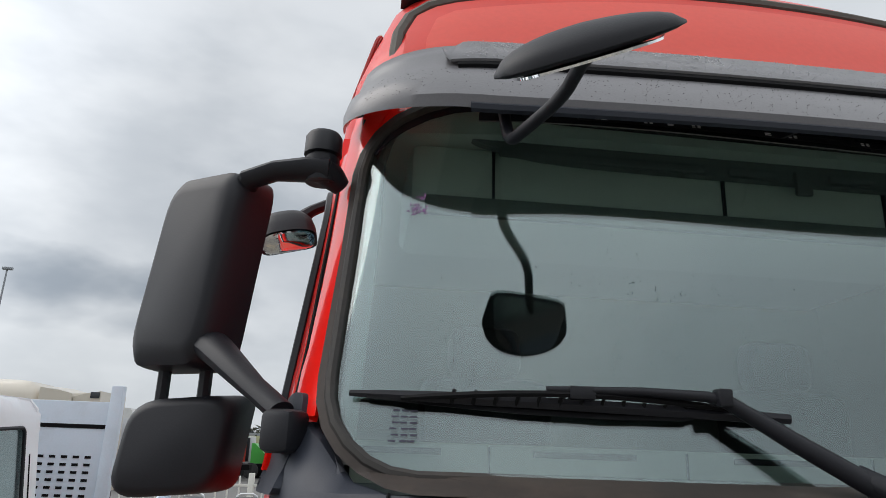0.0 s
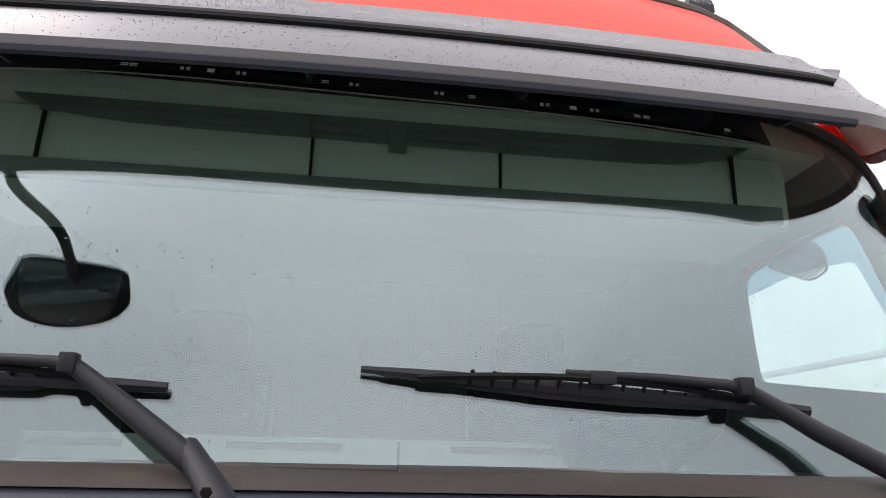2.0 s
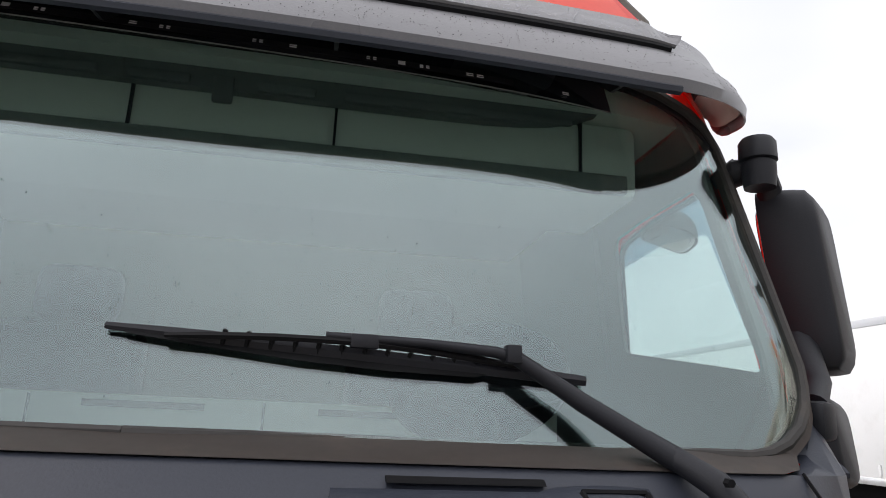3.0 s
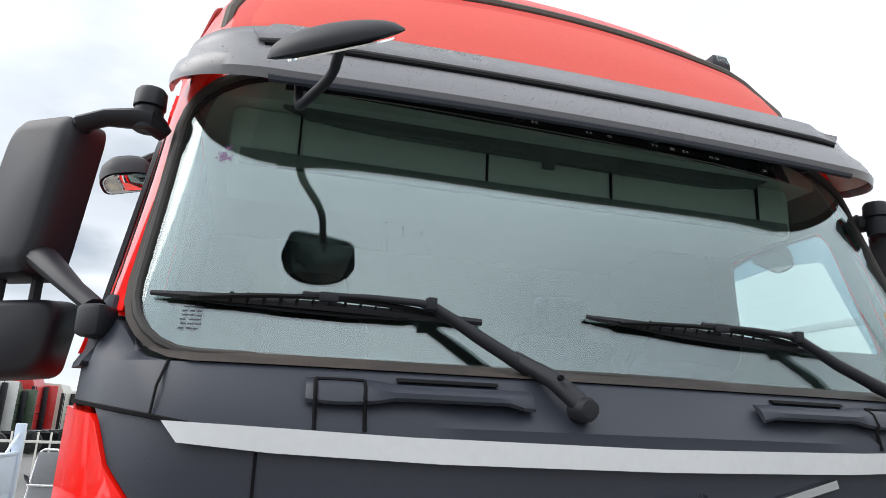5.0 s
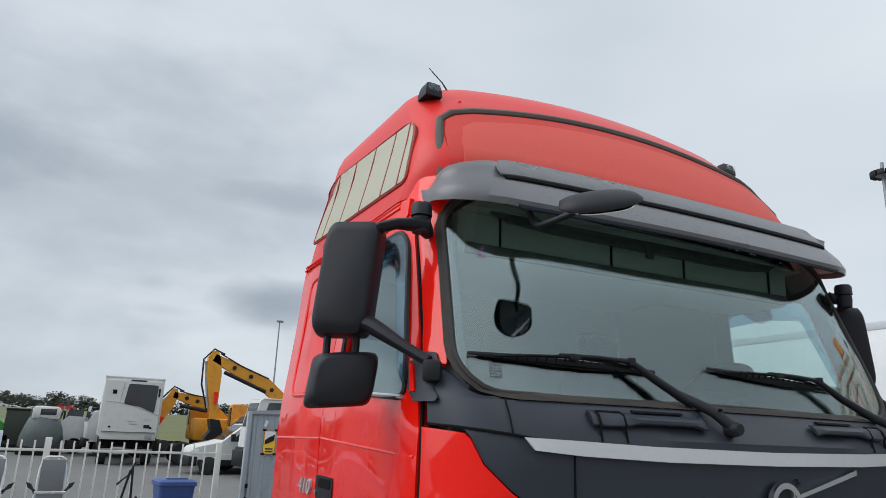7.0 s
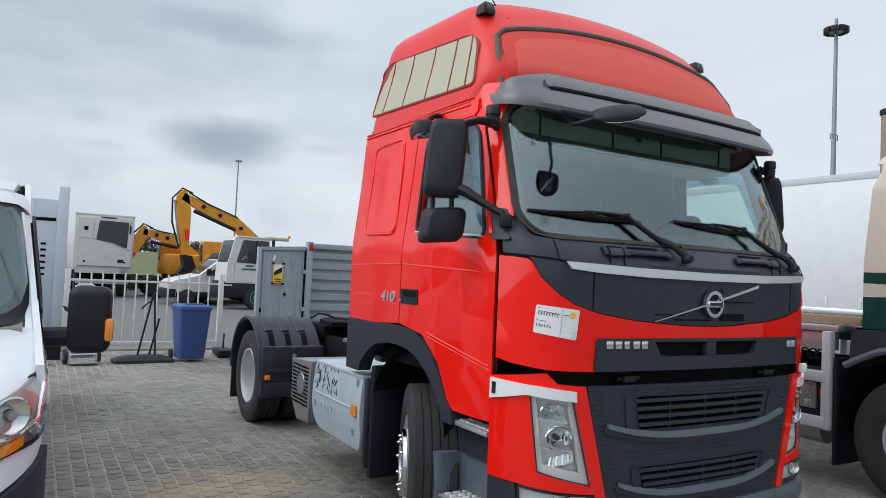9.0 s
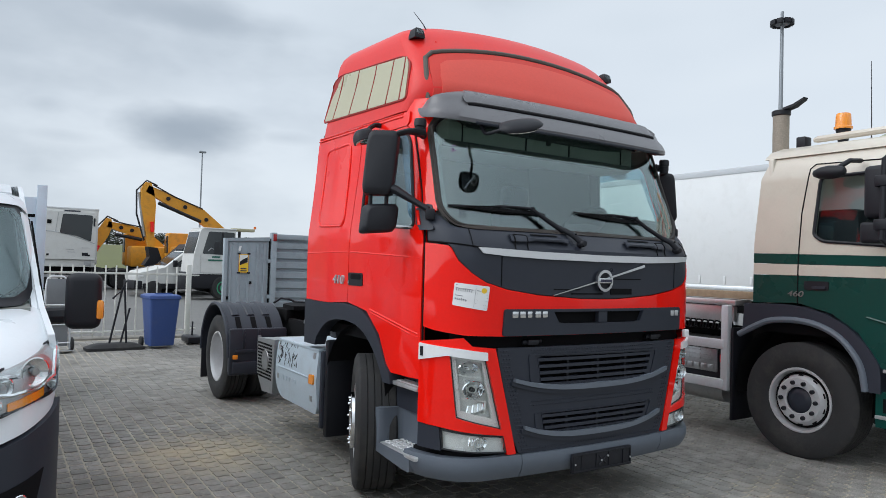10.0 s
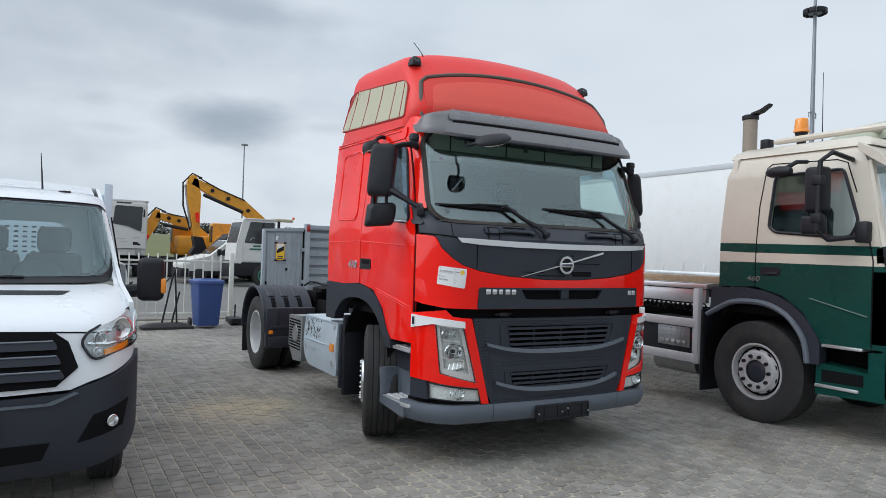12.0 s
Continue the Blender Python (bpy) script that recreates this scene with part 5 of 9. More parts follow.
# mirrors at each side
def housing(center, width_dir, size, depth, round_=0.2):
    u = Vector(width_dir).normalized()
    up_ = Vector((0, 0, 1))
    n = u.cross(up_).normalized()
    if n.y > 0:
        n = -n
    rings_ = []
    for k, d in ((0.86, 0.03), (1.0, 0.0), (1.0, -0.35), (0.985, -0.65), (0.945, -0.84), (0.88, -0.95), (0.78, -1.0)):
        o = rounded([(-0.5, -0.5), (0.5, -0.5), (0.5, 0.5), (-0.5, 0.5)], 0.16 if d > -0.5 else round_, 6)
        rings_.append([tuple(Vector(center) + u * a * size[0] * k + up_ * b * size[1] * (k * 0.5 + 0.5 if k > 0.9 else k) - n * depth * d) for a, b in o])
    return loft([[tuple(p) for p in r] for r in rings_]), u, n


for sgn in (-1, 1):
    def fl(x, y, z, sgn=sgn):
        return Vector((-sgn * x, y, z))

    # the driver's mirror is folded a little further back
    hc, hu = (fl(-1.403, 0.655, 2.370), fl(-0.83, 0.55, 0)) if sgn < 0 else (fl(-1.325, 0.59, 2.35), fl(-0.75, 0.66, 0))
    lean = Matrix.Translation(hc) @ Matrix(((1, 0, 0.10 * -sgn * 1.0, 0), (0, 1, 0.02, 0), (0, 0, 1, 0), (0, 0, 0, 1))) @ Matrix.Translation(-hc)
    bm, u, n = housing(hc, hu, (0.212, 0.435) if sgn < 0 else (0.205, 0.42), 0.122)
    bm.transform(lean)
    mir = part("door_mirror", bm, BLACK, truck, "large black door mirror on a bracket")
    g = housing(hc, hu, (0.175, 0.36), -0.012)[0]
    g.transform(lean)
    part("mirror_glass", g, MIRROR, mir)
    part("upper_arm", tube([(fl(-1.37, 0.59, 2.535) if sgn < 0 else fl(-1.27, 0.53, 2.52)), (fl(-1.345, 0.535, 2.567) if sgn < 0 else fl(-1.26, 0.51, 2.56)), (fl(-1.29, 0.52, 2.585) if sgn < 0 else fl(-1.235, 0.49, 2.585)), fl(-1.22, 0.515, 2.592) if sgn < 0 else fl(-1.21, 0.475, 2.59), fl(-1.17, 0.51, 2.59)], [0.03, 0.027, 0.026, 0.032, 0.034], 10, flat=0.75), BLACK, mir)
    part("hinge_cap", lathe([(-0.045, 0.034), (-0.01, 0.038), (0.012, 0.038), (0.014, 0.032), (0.018, 0.032), (0.02, 0.042), (0.062, 0.041), (0.072, 0.034), (0.074, 0)], 24, axis="Z", m=Matrix.Translation(fl(-1.19, 0.525, 2.612) if sgn < 0 else fl(-1.20, 0.46, 2.585))), BLACK, mir)
    part("cap_foot", tube([fl(-1.19, 0.515, 2.60), fl(-1.165, 0.535, 2.585), fl(-1.145, 0.55, 2.57)], [0.034, 0.03, 0.022], 10), BLACK, mir)
    part("lower_arm", tube([(fl(-1.41, 0.585, 2.22) if sgn < 0 else fl(-1.31, 0.52, 2.22)), (fl(-1.36, 0.51, 2.185) if sgn < 0 else fl(-1.29, 0.49, 2.185)), fl(-1.27, 0.42, 2.11), fl(-1.21, 0.36, 2.065)], [0.044, 0.040, 0.028, 0.027], 12, flat=0.75), BLACK, mir)
    part("arm_socket", box(-0.032, 0.032, -0.035, 0.035, -0.04, 0.034, 0.014, m=Matrix.Translation(fl(-1.20, 0.35, 2.035)) @ Matrix.Rotation(radians(sgn * 30), 4, "Z")), BLACK, mir)
    part("pillar_bracket", skin(rounded([(sgn * -along(1.200), 1.93), (sgn * -along(1.236), 1.93), (sgn * -along(1.234), 2.07), (sgn * -along(1.205), 2.105), (sgn * -along(1.185), 2.10), (sgn * -along(1.178), 2.03)], 0.012, 4), front, 0.03, step=(0.02, 0.05), proud=0.014), DARK, mir)
    part("red_reflector", skin([(sgn * -along(1.226), 1.965), (sgn * -along(1.232), 1.965), (sgn * -along(1.232), 2.065), (sgn * -along(1.226), 2.065)], front, 0.01, proud=0.020), RED, mir)
    wc = fl(-1.420, 0.665, 2.003) if sgn < 0 else fl(-1.33, 0.60, 1.998)
    bm, u, n = housing(wc, fl(-0.975, 0.17, 0) if sgn < 0 else hu, (0.235 if sgn < 0 else 0.225, 0.195), 0.115, 0.3)
    tilt_ = Matrix.Translation(wc) @ Matrix(((1, 0, 0.13 * -sgn, 0), (0, 1, 0, 0), (0.09 * -sgn, 0, 1, 0), (0, 0, 0, 1))) @ Matrix.Translation(-wc)
    bm.transform(tilt_)
    part("wide_mirror", bm, BLACK, mir)
    g = housing(wc, fl(-0.975, 0.17, 0) if sgn < 0 else hu, (0.195, 0.145), -0.012)[0]
    g.transform(tilt_)
    part("wide_glass", g, MIRROR, mir)
    for x, y in ((-1.49, 0.635), (-1.395, 0.59)) if sgn < 0 else ((-1.37, 0.58), (-1.31, 0.53)):
        part("mirror_post", tube([fl(x, y, 2.06), fl(x, y, 2.175)], 0.014, 8), BLACK, mir)
    # kerb mirror over the door: a bowl whose glass looks forward and down
    kn = fl(0.22, -0.30, -0.92).normalized()
    ku = fl(0.93, 0.0, 0.22)
    ku = (ku - kn * ku.dot(kn)).normalized()
    kw = kn.cross(ku).normalized()
    kw = kw if kw.z > 0 else -kw
    kc, rings_ = fl(-1.31, 1.085, 2.59), []
    for d, k in ((-0.004, 0.93), (0.0, 1.0), (-0.03, 1.0), (-0.06, 0.92), (-0.085, 0.70), (-0.095, 0.35)):
        o = rounded([(-0.085, -0.055), (0.08, -0.05), (0.085, 0.04), (0.03, 0.065), (-0.05, 0.065), (-0.09, 0.03)], 0.03, 3)
        rings_.append([tuple(kc + kn * d + ku * a * k + kw * b * k) for a, b in o])
    kerb = part("kerb_mirror", loft(rings_), BLACK, truck, "small black kerb mirror over the door")
    o = rounded([(-0.078, -0.048), (0.073, -0.043), (0.077, 0.035), (0.027, 0.057), (-0.045, 0.057), (-0.082, 0.026)], 0.028, 3)
    part("kerb_glass", loft([[tuple(kc + kn * e + ku * a * k + kw * b * k) for a, b in o] for e, k in ((0.0, 1.0), (0.004, 0.96), (0.010, 0.7), (0.0135, 0.35))]), MIRROR, kerb)
    part("kerb_arm", tube([kc - kn * 0.07 + ku * 0.02, fl(-1.255, 1.13, 2.71), fl(-1.215, 1.14, 2.735), fl(-1.17, 1.14, 2.735)], [0.022, 0.018, 0.017, 0.02], 8), BLACK, kerb)

# front mirror hanging from the visor
bm = bmesh.new()
ctr, ax = Vector((-0.762, -0.020, 2.604)), Vector((0.87, -0.36, 0.19)).normalized()
fw_ = Vector((0, 0.87, 0.5))
fw_ = (fw_ - ax * fw_.dot(ax)).normalized()
upv = ax.cross(fw_).normalized()
if upv.z < 0:
    upv = -upv
rings = []
for t in np.linspace(-1, 1, 17):
    k = math.sqrt(max(1 - abs(t) ** 2.6, 0.015)) * (1 - 0.22 * max(t, 0))
    kr = math.sqrt(max(1 - abs(t) ** 9, 0.015))
    ring_ = []
    for a in np.linspace(0, 2 * math.pi, 22, endpoint=False):
        h_, c_ = math.sin(a), math.cos(a)
        ring_.append(tuple(ctr + ax * t * 0.148 + fw_ * 0.08 * (kr if c_ > 0 else k) * c_ + upv * ((0.044 if h_ > 0 else 0.012) * k * h_)))
    rings.append(ring_)
fm_ = part("front_mirror", loft(rings), BLACK, truck, "black front mirror on a bent arm")
gl = [ctr + ax * u + fw_ * v - upv * 0.010 for u, v in rounded([(-0.128, 0.068), (-0.105, -0.04), (-0.05, -0.07), (0.05, -0.07), (0.105, -0.04), (0.128, 0.068)], [0.03, 0.04, 0.03, 0.03, 0.04, 0.03], 4)]
bm = loft([[tuple(p) for p in gl], [tuple(p - upv * 0.004) for p in gl]])
part("front_mirror_glass", bm, MIRROR, fm_)
part("front_mirror_arm", tube(smooth([tuple(ctr + ax * 0.012 + fw_ * 0.03), (-0.748, 0.062, 2.628), (-0.748, 0.155, 2.622), (-0.800, 0.262, 2.598), (-0.812, 0.305, 2.600), (-0.814, 0.335, 2.645), (-0.815, 0.385, 2.755)]), 0.0125, 10), BLACK, fm_)

# wheels
def wheel_parts(owner, center, radius, width, sgn, steer=0.0, disc=1, nut=None):
    """Truck wheel; sgn is the side its outer face looks to. disc: 1 bulging (front), -1 dished (rear)."""
    m = Matrix.Translation(center) @ Matrix.Rotation(radians(steer), 4, "Z") @ Matrix.Scale(sgn, 4, (1, 0, 0))
    h = width / 2
    rim = 0.29
    prof = [(-h * 0.8, rim + 0.01), (-h * 0.98, rim + 0.06), (-h, radius * 0.78), (-h * 0.94, radius * 0.93), (-h * 0.86, radius * 0.985), (-h * 0.8, radius)]
    tread = []
    for k in range(5):
        a = -h * 0.8 + k * (h * 1.6) / 5
        b = a + h * 1.6 / 5
        tread += [(a + 0.004, radius), (b - 0.004, radius), (b - 0.002, radius - 0.011), (b + 0.002, radius - 0.011)]
    prof += tread[:-2] + [(-x, r) for x, r in reversed(prof)]
    wh = part("wheel", lathe(prof + prof[:1], 56, m=m, caps=False), RUBBER, owner, "dusty truck tyre on a steel rim")
    o = h * 0.80
    part("rim", lathe([(o, rim + 0.018), (o + 0.012, rim + 0.012), (o + 0.012, rim - 0.004), (o - 0.02, rim - 0.014), (o - 0.10, rim - 0.03), (-o, rim - 0.03), (-o, rim + 0.015), (o, rim + 0.018)], 48, m=m, caps=False), RIM, wh)
    if disc > 0:
        part("rim_disc", lathe([(o - 0.06, rim - 0.025), (o - 0.05, 0.245), (o + 0.012, 0.212), (o + 0.022, 0.205), (o + 0.022, 0.128), (o + 0.012, 0.122)], 40, m=m, caps=False), RIM, wh)
        part("hub_cap", lathe([(o - 0.01, 0.126), (o - 0.004, 0.105), (o + 0.012, 0.085), (o + 0.016, 0.05), (o + 0.016, 0)], 28, m=m), DARK, wh)
        z_b, r_b = o + 0.024, 0.167
        if nut:
            part("rim_hollow", lathe([(o - 0.046, 0.262), (o - 0.042, 0.250), (o - 0.034, 0.240)], 40, m=m, caps=False), VOID, wh)
        else:
            part("nut_ring", lathe([(o + 0.024, 0.212), (o + 0.046, 0.208), (o + 0.052, 0.198), (o + 0.052, 0.138), (o + 0.046, 0.128), (o + 0.024, 0.126)], 40, m=m, caps=False), CHROME, wh, "chrome ring over the wheel nuts")
            z_b = o + 0.030
    else:
        part("rim_disc", lathe([(o - 0.02, rim - 0.02), (o - 0.15, rim - 0.035), (o - 0.17, 0.14), (o - 0.12, 0.12), (o - 0.10, 0.09), (o - 0.10, 0)], 40, m=m, caps=False), RIM, wh)
        z_b, r_b = o - 0.168, 0.168
    for k in range(10):
        a = k * math.pi / 5
        size = 0.020 if nut else 0.012
        nut_ = lathe([(z_b - 0.01, size), (z_b + 0.022, size), (z_b + 0.034, size * 0.65), (z_b + 0.035, 0)], 6 if not nut else 12, m=m @ Matrix.Translation((0, r_b * math.cos(a), r_b * math.sin(a))))
        part("wheel_nut", nut_, nut or CHROME, wh)
    if disc > 0:
        for k in range(10):
            a = (k + 0.5) * math.pi / 5
            q = m @ Matrix.Rotation(a, 4, "X") @ Matrix.Translation((o - 0.018, 0.229, 0)) @ Matrix.Rotation(radians(-32), 4, "Z")
            part("hand_hole", lathe([(-0.004, 0.0), (-0.004, 0.022), (0.003, 0.021), (0.003, 0.0)], 12, m=q @ Matrix.Diagonal((1, 0.8, 1.15, 1))), VOID, wh)
    return wh


AXLE_F, AXLE_R = 1.295, 5.2
wheel_parts(truck, (-1.075, AXLE_F, 0.505), 0.505, 0.31, -1, steer=-23)
wheel_parts(truck, (1.075, AXLE_F, 0.505), 0.505, 0.31, 1, steer=-23)
for sgn in (-1, 1):
    for x in (1.10, 0.76):
        wheel_parts(truck, (sgn * x, AXLE_R, 0.505), 0.505, 0.29, sgn, disc=-1)

# chassis, the shade under the truck put into its near-black colour
for sgn in (-1, 1):
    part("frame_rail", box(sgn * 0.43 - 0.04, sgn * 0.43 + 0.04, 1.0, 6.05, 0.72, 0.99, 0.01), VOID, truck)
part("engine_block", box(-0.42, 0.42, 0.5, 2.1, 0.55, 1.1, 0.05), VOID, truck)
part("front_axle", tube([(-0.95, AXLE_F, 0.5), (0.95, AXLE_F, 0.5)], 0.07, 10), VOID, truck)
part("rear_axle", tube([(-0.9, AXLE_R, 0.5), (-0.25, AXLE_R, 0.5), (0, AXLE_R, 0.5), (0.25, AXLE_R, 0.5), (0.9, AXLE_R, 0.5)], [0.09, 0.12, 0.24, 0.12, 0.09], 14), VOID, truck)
part("catwalk", box(-0.55, 0.55, 2.5, 4.1, 0.99, 1.03, 0.006), STEEL, truck)
part("fifth_wheel", loft([[(0.48 * a, 5.0 + 0.42 * b, z) for a, b in rounded([(-1, -0.9), (1, -0.9), (0.9, 0.3), (0.45, 1), (0.12, 1), (0.10, 0.2), (-0.10, 0.2), (-0.12, 1), (-0.45, 1), (-0.9, 0.3)], 0.05, 2)] for z in (1.10, 1.15)]), VOID, truck, "greasy fifth wheel coupling plate")
part("fifth_wheel_mount", box(-0.5, 0.5, 4.8, 5.3, 0.95, 1.1, 0.02), VOID, truck)
bm = box(-0.9, 0.9, 2.42, 2.56, 1.0, 1.3, 0.02)
bm = box(-0.35, 0.55, 2.4, 2.6, 1.3, 1.42, 0.02, bm)
part("air_panel", bm, BLACK, truck)
for k in range(4):
    x = -0.35 + 0.18 * k
    part("air_line", tube([(x, 2.5, 1.32), (x - 0.1, 2.75, 1.42 - 0.05 * k), (x + 0.1, 3.05, 1.10), (x + 0.25, 2.8, 1.06), (x + 0.1, 2.55, 1.25)], 0.014, 6), BLACK, truck)
part("cable_hook", tube([(-0.75, 4.55, 1.20), (-0.70, 4.45, 1.26), (-0.62, 4.40, 1.25), (-0.55, 4.40, 1.22), (0.0, 3.2, 1.22), (0.1, 2.6, 1.28)], 0.013, 6), BLACK, truck)
for sgn in (-1, 1):
    # rear mudguard: half round top, front apron, flap
    prof = [(AXLE_R + 0.62 * math.cos(a), 0.56 + 0.60 * math.sin(a)) for a in np.linspace(math.pi * 1.0, -0.05, 17)]
    x0, x1 = (sgn * 1.26, sgn * 0.58)
    prof = [(AXLE_R - 0.62, 0.40)] + prof
    bm = loft([[(x, y, z) for y, z in prof] + [(x, AXLE_R + (y - AXLE_R) * 0.96, 0.56 + (z - 0.56) * (0.96 if z > 0.56 else 1.0)) for y, z in reversed(prof)] for x in (x0, x1)])
    guard = part("mudguard", bm, DARK, truck, "black plastic rear mudguard")
    part("apron", box(min(x0, x1), max(x0, x1), AXLE_R - 0.665, AXLE_R - 0.60, 0.36, 0.90, 0.02), DARK, guard)
    part("apron_rib", box(min(x0, x1) + 0.06, max(x0, x1) - 0.06, AXLE_R - 0.685, AXLE_R - 0.655, 0.62, 0.66, 0.006), DARK, guard)
    part("apron_panel", box(min(x0, x1) + 0.03, max(x0, x1) - 0.03, AXLE_R - 0.69, AXLE_R - 0.655, 0.38, 0.52, 0.018), DARK, guard)
    for k in (0.24, 0.50):
        xx = x0 + (x1 - x0) * k
        part("apron_fold", box(xx - 0.012, xx + 0.012, AXLE_R - 0.68, AXLE_R - 0.655, 0.66, 0.89, 0.008), DARK, guard)
    part("apron_latch", box(sgn * 0.92 - 0.02, sgn * 0.92 + 0.02, AXLE_R - 0.70, AXLE_R - 0.66, 0.69, 0.82, 0.012), STEEL, guard)
    part("flap", box(min(x0, x1), max(x0, x1), AXLE_R + 0.60, AXLE_R + 0.63, 0.16, 0.62, 0.005), BLACK, guard)
    for k in (0.20, 0.47, 0.74):
        xa, xb = x0 + (x1 - x0) * (k - 0.07), x0 + (x1 - x0) * (k + 0.07)
        rings_ = [[(x, AXLE_R + (0.62 + d) * math.cos(q), 0.56 + (0.60 + d) * math.sin(q)) for x, d in ((xa, 0.0), (xa + (xb - xa) * 0.15, 0.014), (xa + (xb - xa) * 0.85, 0.014), (xb, 0.0))] for q in np.linspace(radians(78), radians(128), 7)]
        part("guard_band", loft(rings_), DARK, guard)
        part("guard_strap", loft([[(xa + (xb - xa) * f, AXLE_R + (0.621 + d) * math.cos(q), 0.56 + (0.601 + d) * math.sin(q)) for f, d in ((0.3, 0.0), (0.3, 0.006), (0.9, 0.006), (0.9, 0.0))] for q in np.linspace(radians(131), radians(152), 4)]), VOID, guard)
    part("marker_amber", box(sgn * 1.20 - 0.028, sgn * 1.20 + 0.028, AXLE_R - 0.70, AXLE_R - 0.66, 0.55, 0.60, 0.008), ORANGE, guard)
    part("lip", tube([(x0, y, z) for y, z in prof[1:]], 0.022, 6), DARK, guard)
# catalyst cover and perforated box behind the front wheel
def tank_place(y, z, d):
    bulge = 0.03 * math.sin(min(max((z - 0.36) / 0.6, 0), 1) * math.pi)
    return Vector((-(1.21 + bulge + d), y, z))


out_line = rounded([(2.02, 0.52), (2.06, 0.40), (2.90, 0.405), (3.0, 0.46), (3.04, 0.56), (3.04, 0.935), (2.05, 0.955)], [0.05, 0.08, 0.06, 0.06, 0.05, 0.03, 0.06], 4)
cover = part("catalyst_cover", skin(out_line, tank_place, 0.09, step=(0.12, 0.08)), TANK, truck, "scratched light grey side cover")
part("cover_rib", tube([tank_place(y, 0.70, 0.002) for y in (2.12, 2.5, 2.98)], 0.008, 6), TANK, cover)
part("cover_top", box(-1.22, -0.62, 2.05, 3.03, 0.93, 0.96, 0.012), TANK, cover)
part("cover_body", box(-1.14, -0.60, 2.08, 3.0, 0.42, 0.94, 0.03), VOID, cover)
part("cover_edge", box(-1.22, -0.75, 1.965, 2.02, 0.30, 0.95, 0.02), DARK, cover)
rng = random.Random(8)
bm = None
for k in range(46):
    y, z = rng.uniform(2.50, 3.0), rng.uniform(0.74, 0.935)
    a, l_ = rng.uniform(0.2, 2.6), rng.uniform(0.012, 0.05)
    q = Vector((math.cos(a), math.sin(a))) * l_
    w2 = Vector((-q.y, q.x)).normalized() * rng.uniform(0.003, 0.010)
    bm = skin([(y - q.x, z - q.y), (y + w2.x, z + w2.y - 0.004), (y + q.x, z + q.y), (y - w2.x, z - w2.y)], tank_place, 0.002, step=(0, 0), proud=0.0025, bm=bm)
tagged(part("scuffs", bm, SCUFF, cover), kind="stuff")
bm = None
for k in range(5):
    bm = skin([(2.86 - k * 0.075, 0.59), (2.81 - k * 0.075, 0.59), (2.81 - k * 0.075, 0.63), (2.86 - k * 0.075, 0.63)], tank_place, 0.004, step=(0, 0), proud=0.004, bm=bm)
tagged(part("embossed_blocks", bm, TANK, cover), kind="stuff")
part("amber_marker", skin(rounded([(2.08, 0.655), (2.17, 0.655), (2.17, 0.735), (2.08, 0.735)], 0.012, 3), tank_place, 0.02, step=(0, 0), proud=0.016), ORANGE, cover, "amber side marker lamp")
for y, z in ((2.10, 0.87), (2.13, 0.50), (2.94, 0.58), (2.96, 0.85)):
    part("cover_clip", skin([(y, z), (y + 0.05, z), (y + 0.05, z + 0.05), (y, z + 0.05)], tank_place, 0.01, step=(0, 0), proud=0.003), STEEL, cover)
part("arch_apron", box(-1.20, -0.70, 1.90, 1.965, 0.24, 1.05, 0.02), BLACK, truck, "black mud apron behind the front wheel")
bm = loft([[(-1.24, y, z) for y, z in ((3.09, 0.93), (3.60, 0.90), (3.60, 0.55), (3.42, 0.38), (3.12, 0.40))], [(-0.65, y, z) for y, z in ((3.09, 0.93), (3.60, 0.90), (3.60, 0.55), (3.42, 0.38), (3.12, 0.40))]])
silencer = part("silencer_box", bm, STEEL, truck, "perforated steel silencer box")
bm = None
for i in range(13):
    for j in range(11):
        y, z = 3.16 + i * 0.033, 0.52 + j * 0.033
        bm = box(-1.2435, -1.235, y, y + 0.020, z, z + 0.018, 0, bm)
part("perforation", bm, VOID, silencer)
part("silencer_ring", lathe([(-0.006, 0.10), (0.0, 0.105), (0.0, 0.085), (-0.006, 0.09), (-0.006, 0.10)], 24, m=Matrix.Translation((-1.244, 3.34, 0.70))), STEEL, silencer)
part("far_tank", tube([(0.95, 2.2, 0.68), (0.95, 4.2, 0.68)], 0.30, 20), ALU, truck)

# paper note taped to the front panel: the hand-written lines are kept as plain strokes
note_line = [(along(-1.117), 1.60), (along(-0.925), 1.578), (along(-0.942), 1.424), (along(-1.125), 1.458)]
note = tagged(link("taped_note", skin(rounded(note_line, 0.01, 2), front, 0.001, step=(0.04, 0), proud=0.0115), PAPER), "white paper note taped to the red front panel", "note")


def on_note(a, b):
    p = [Vector(q) for q in note_line]
    q = p[0].lerp(p[1], a).lerp(p[3].lerp(p[2], a), b)
    return q.x, q.y


def note_bar(a0, a1, b0, b1, bm=None):
    return skin([on_note(a0, b1), on_note(a1, b1), on_note(a1, b0), on_note(a0, b0)], front, 0.001, step=(0, 0), proud=0.013, bm=bm)


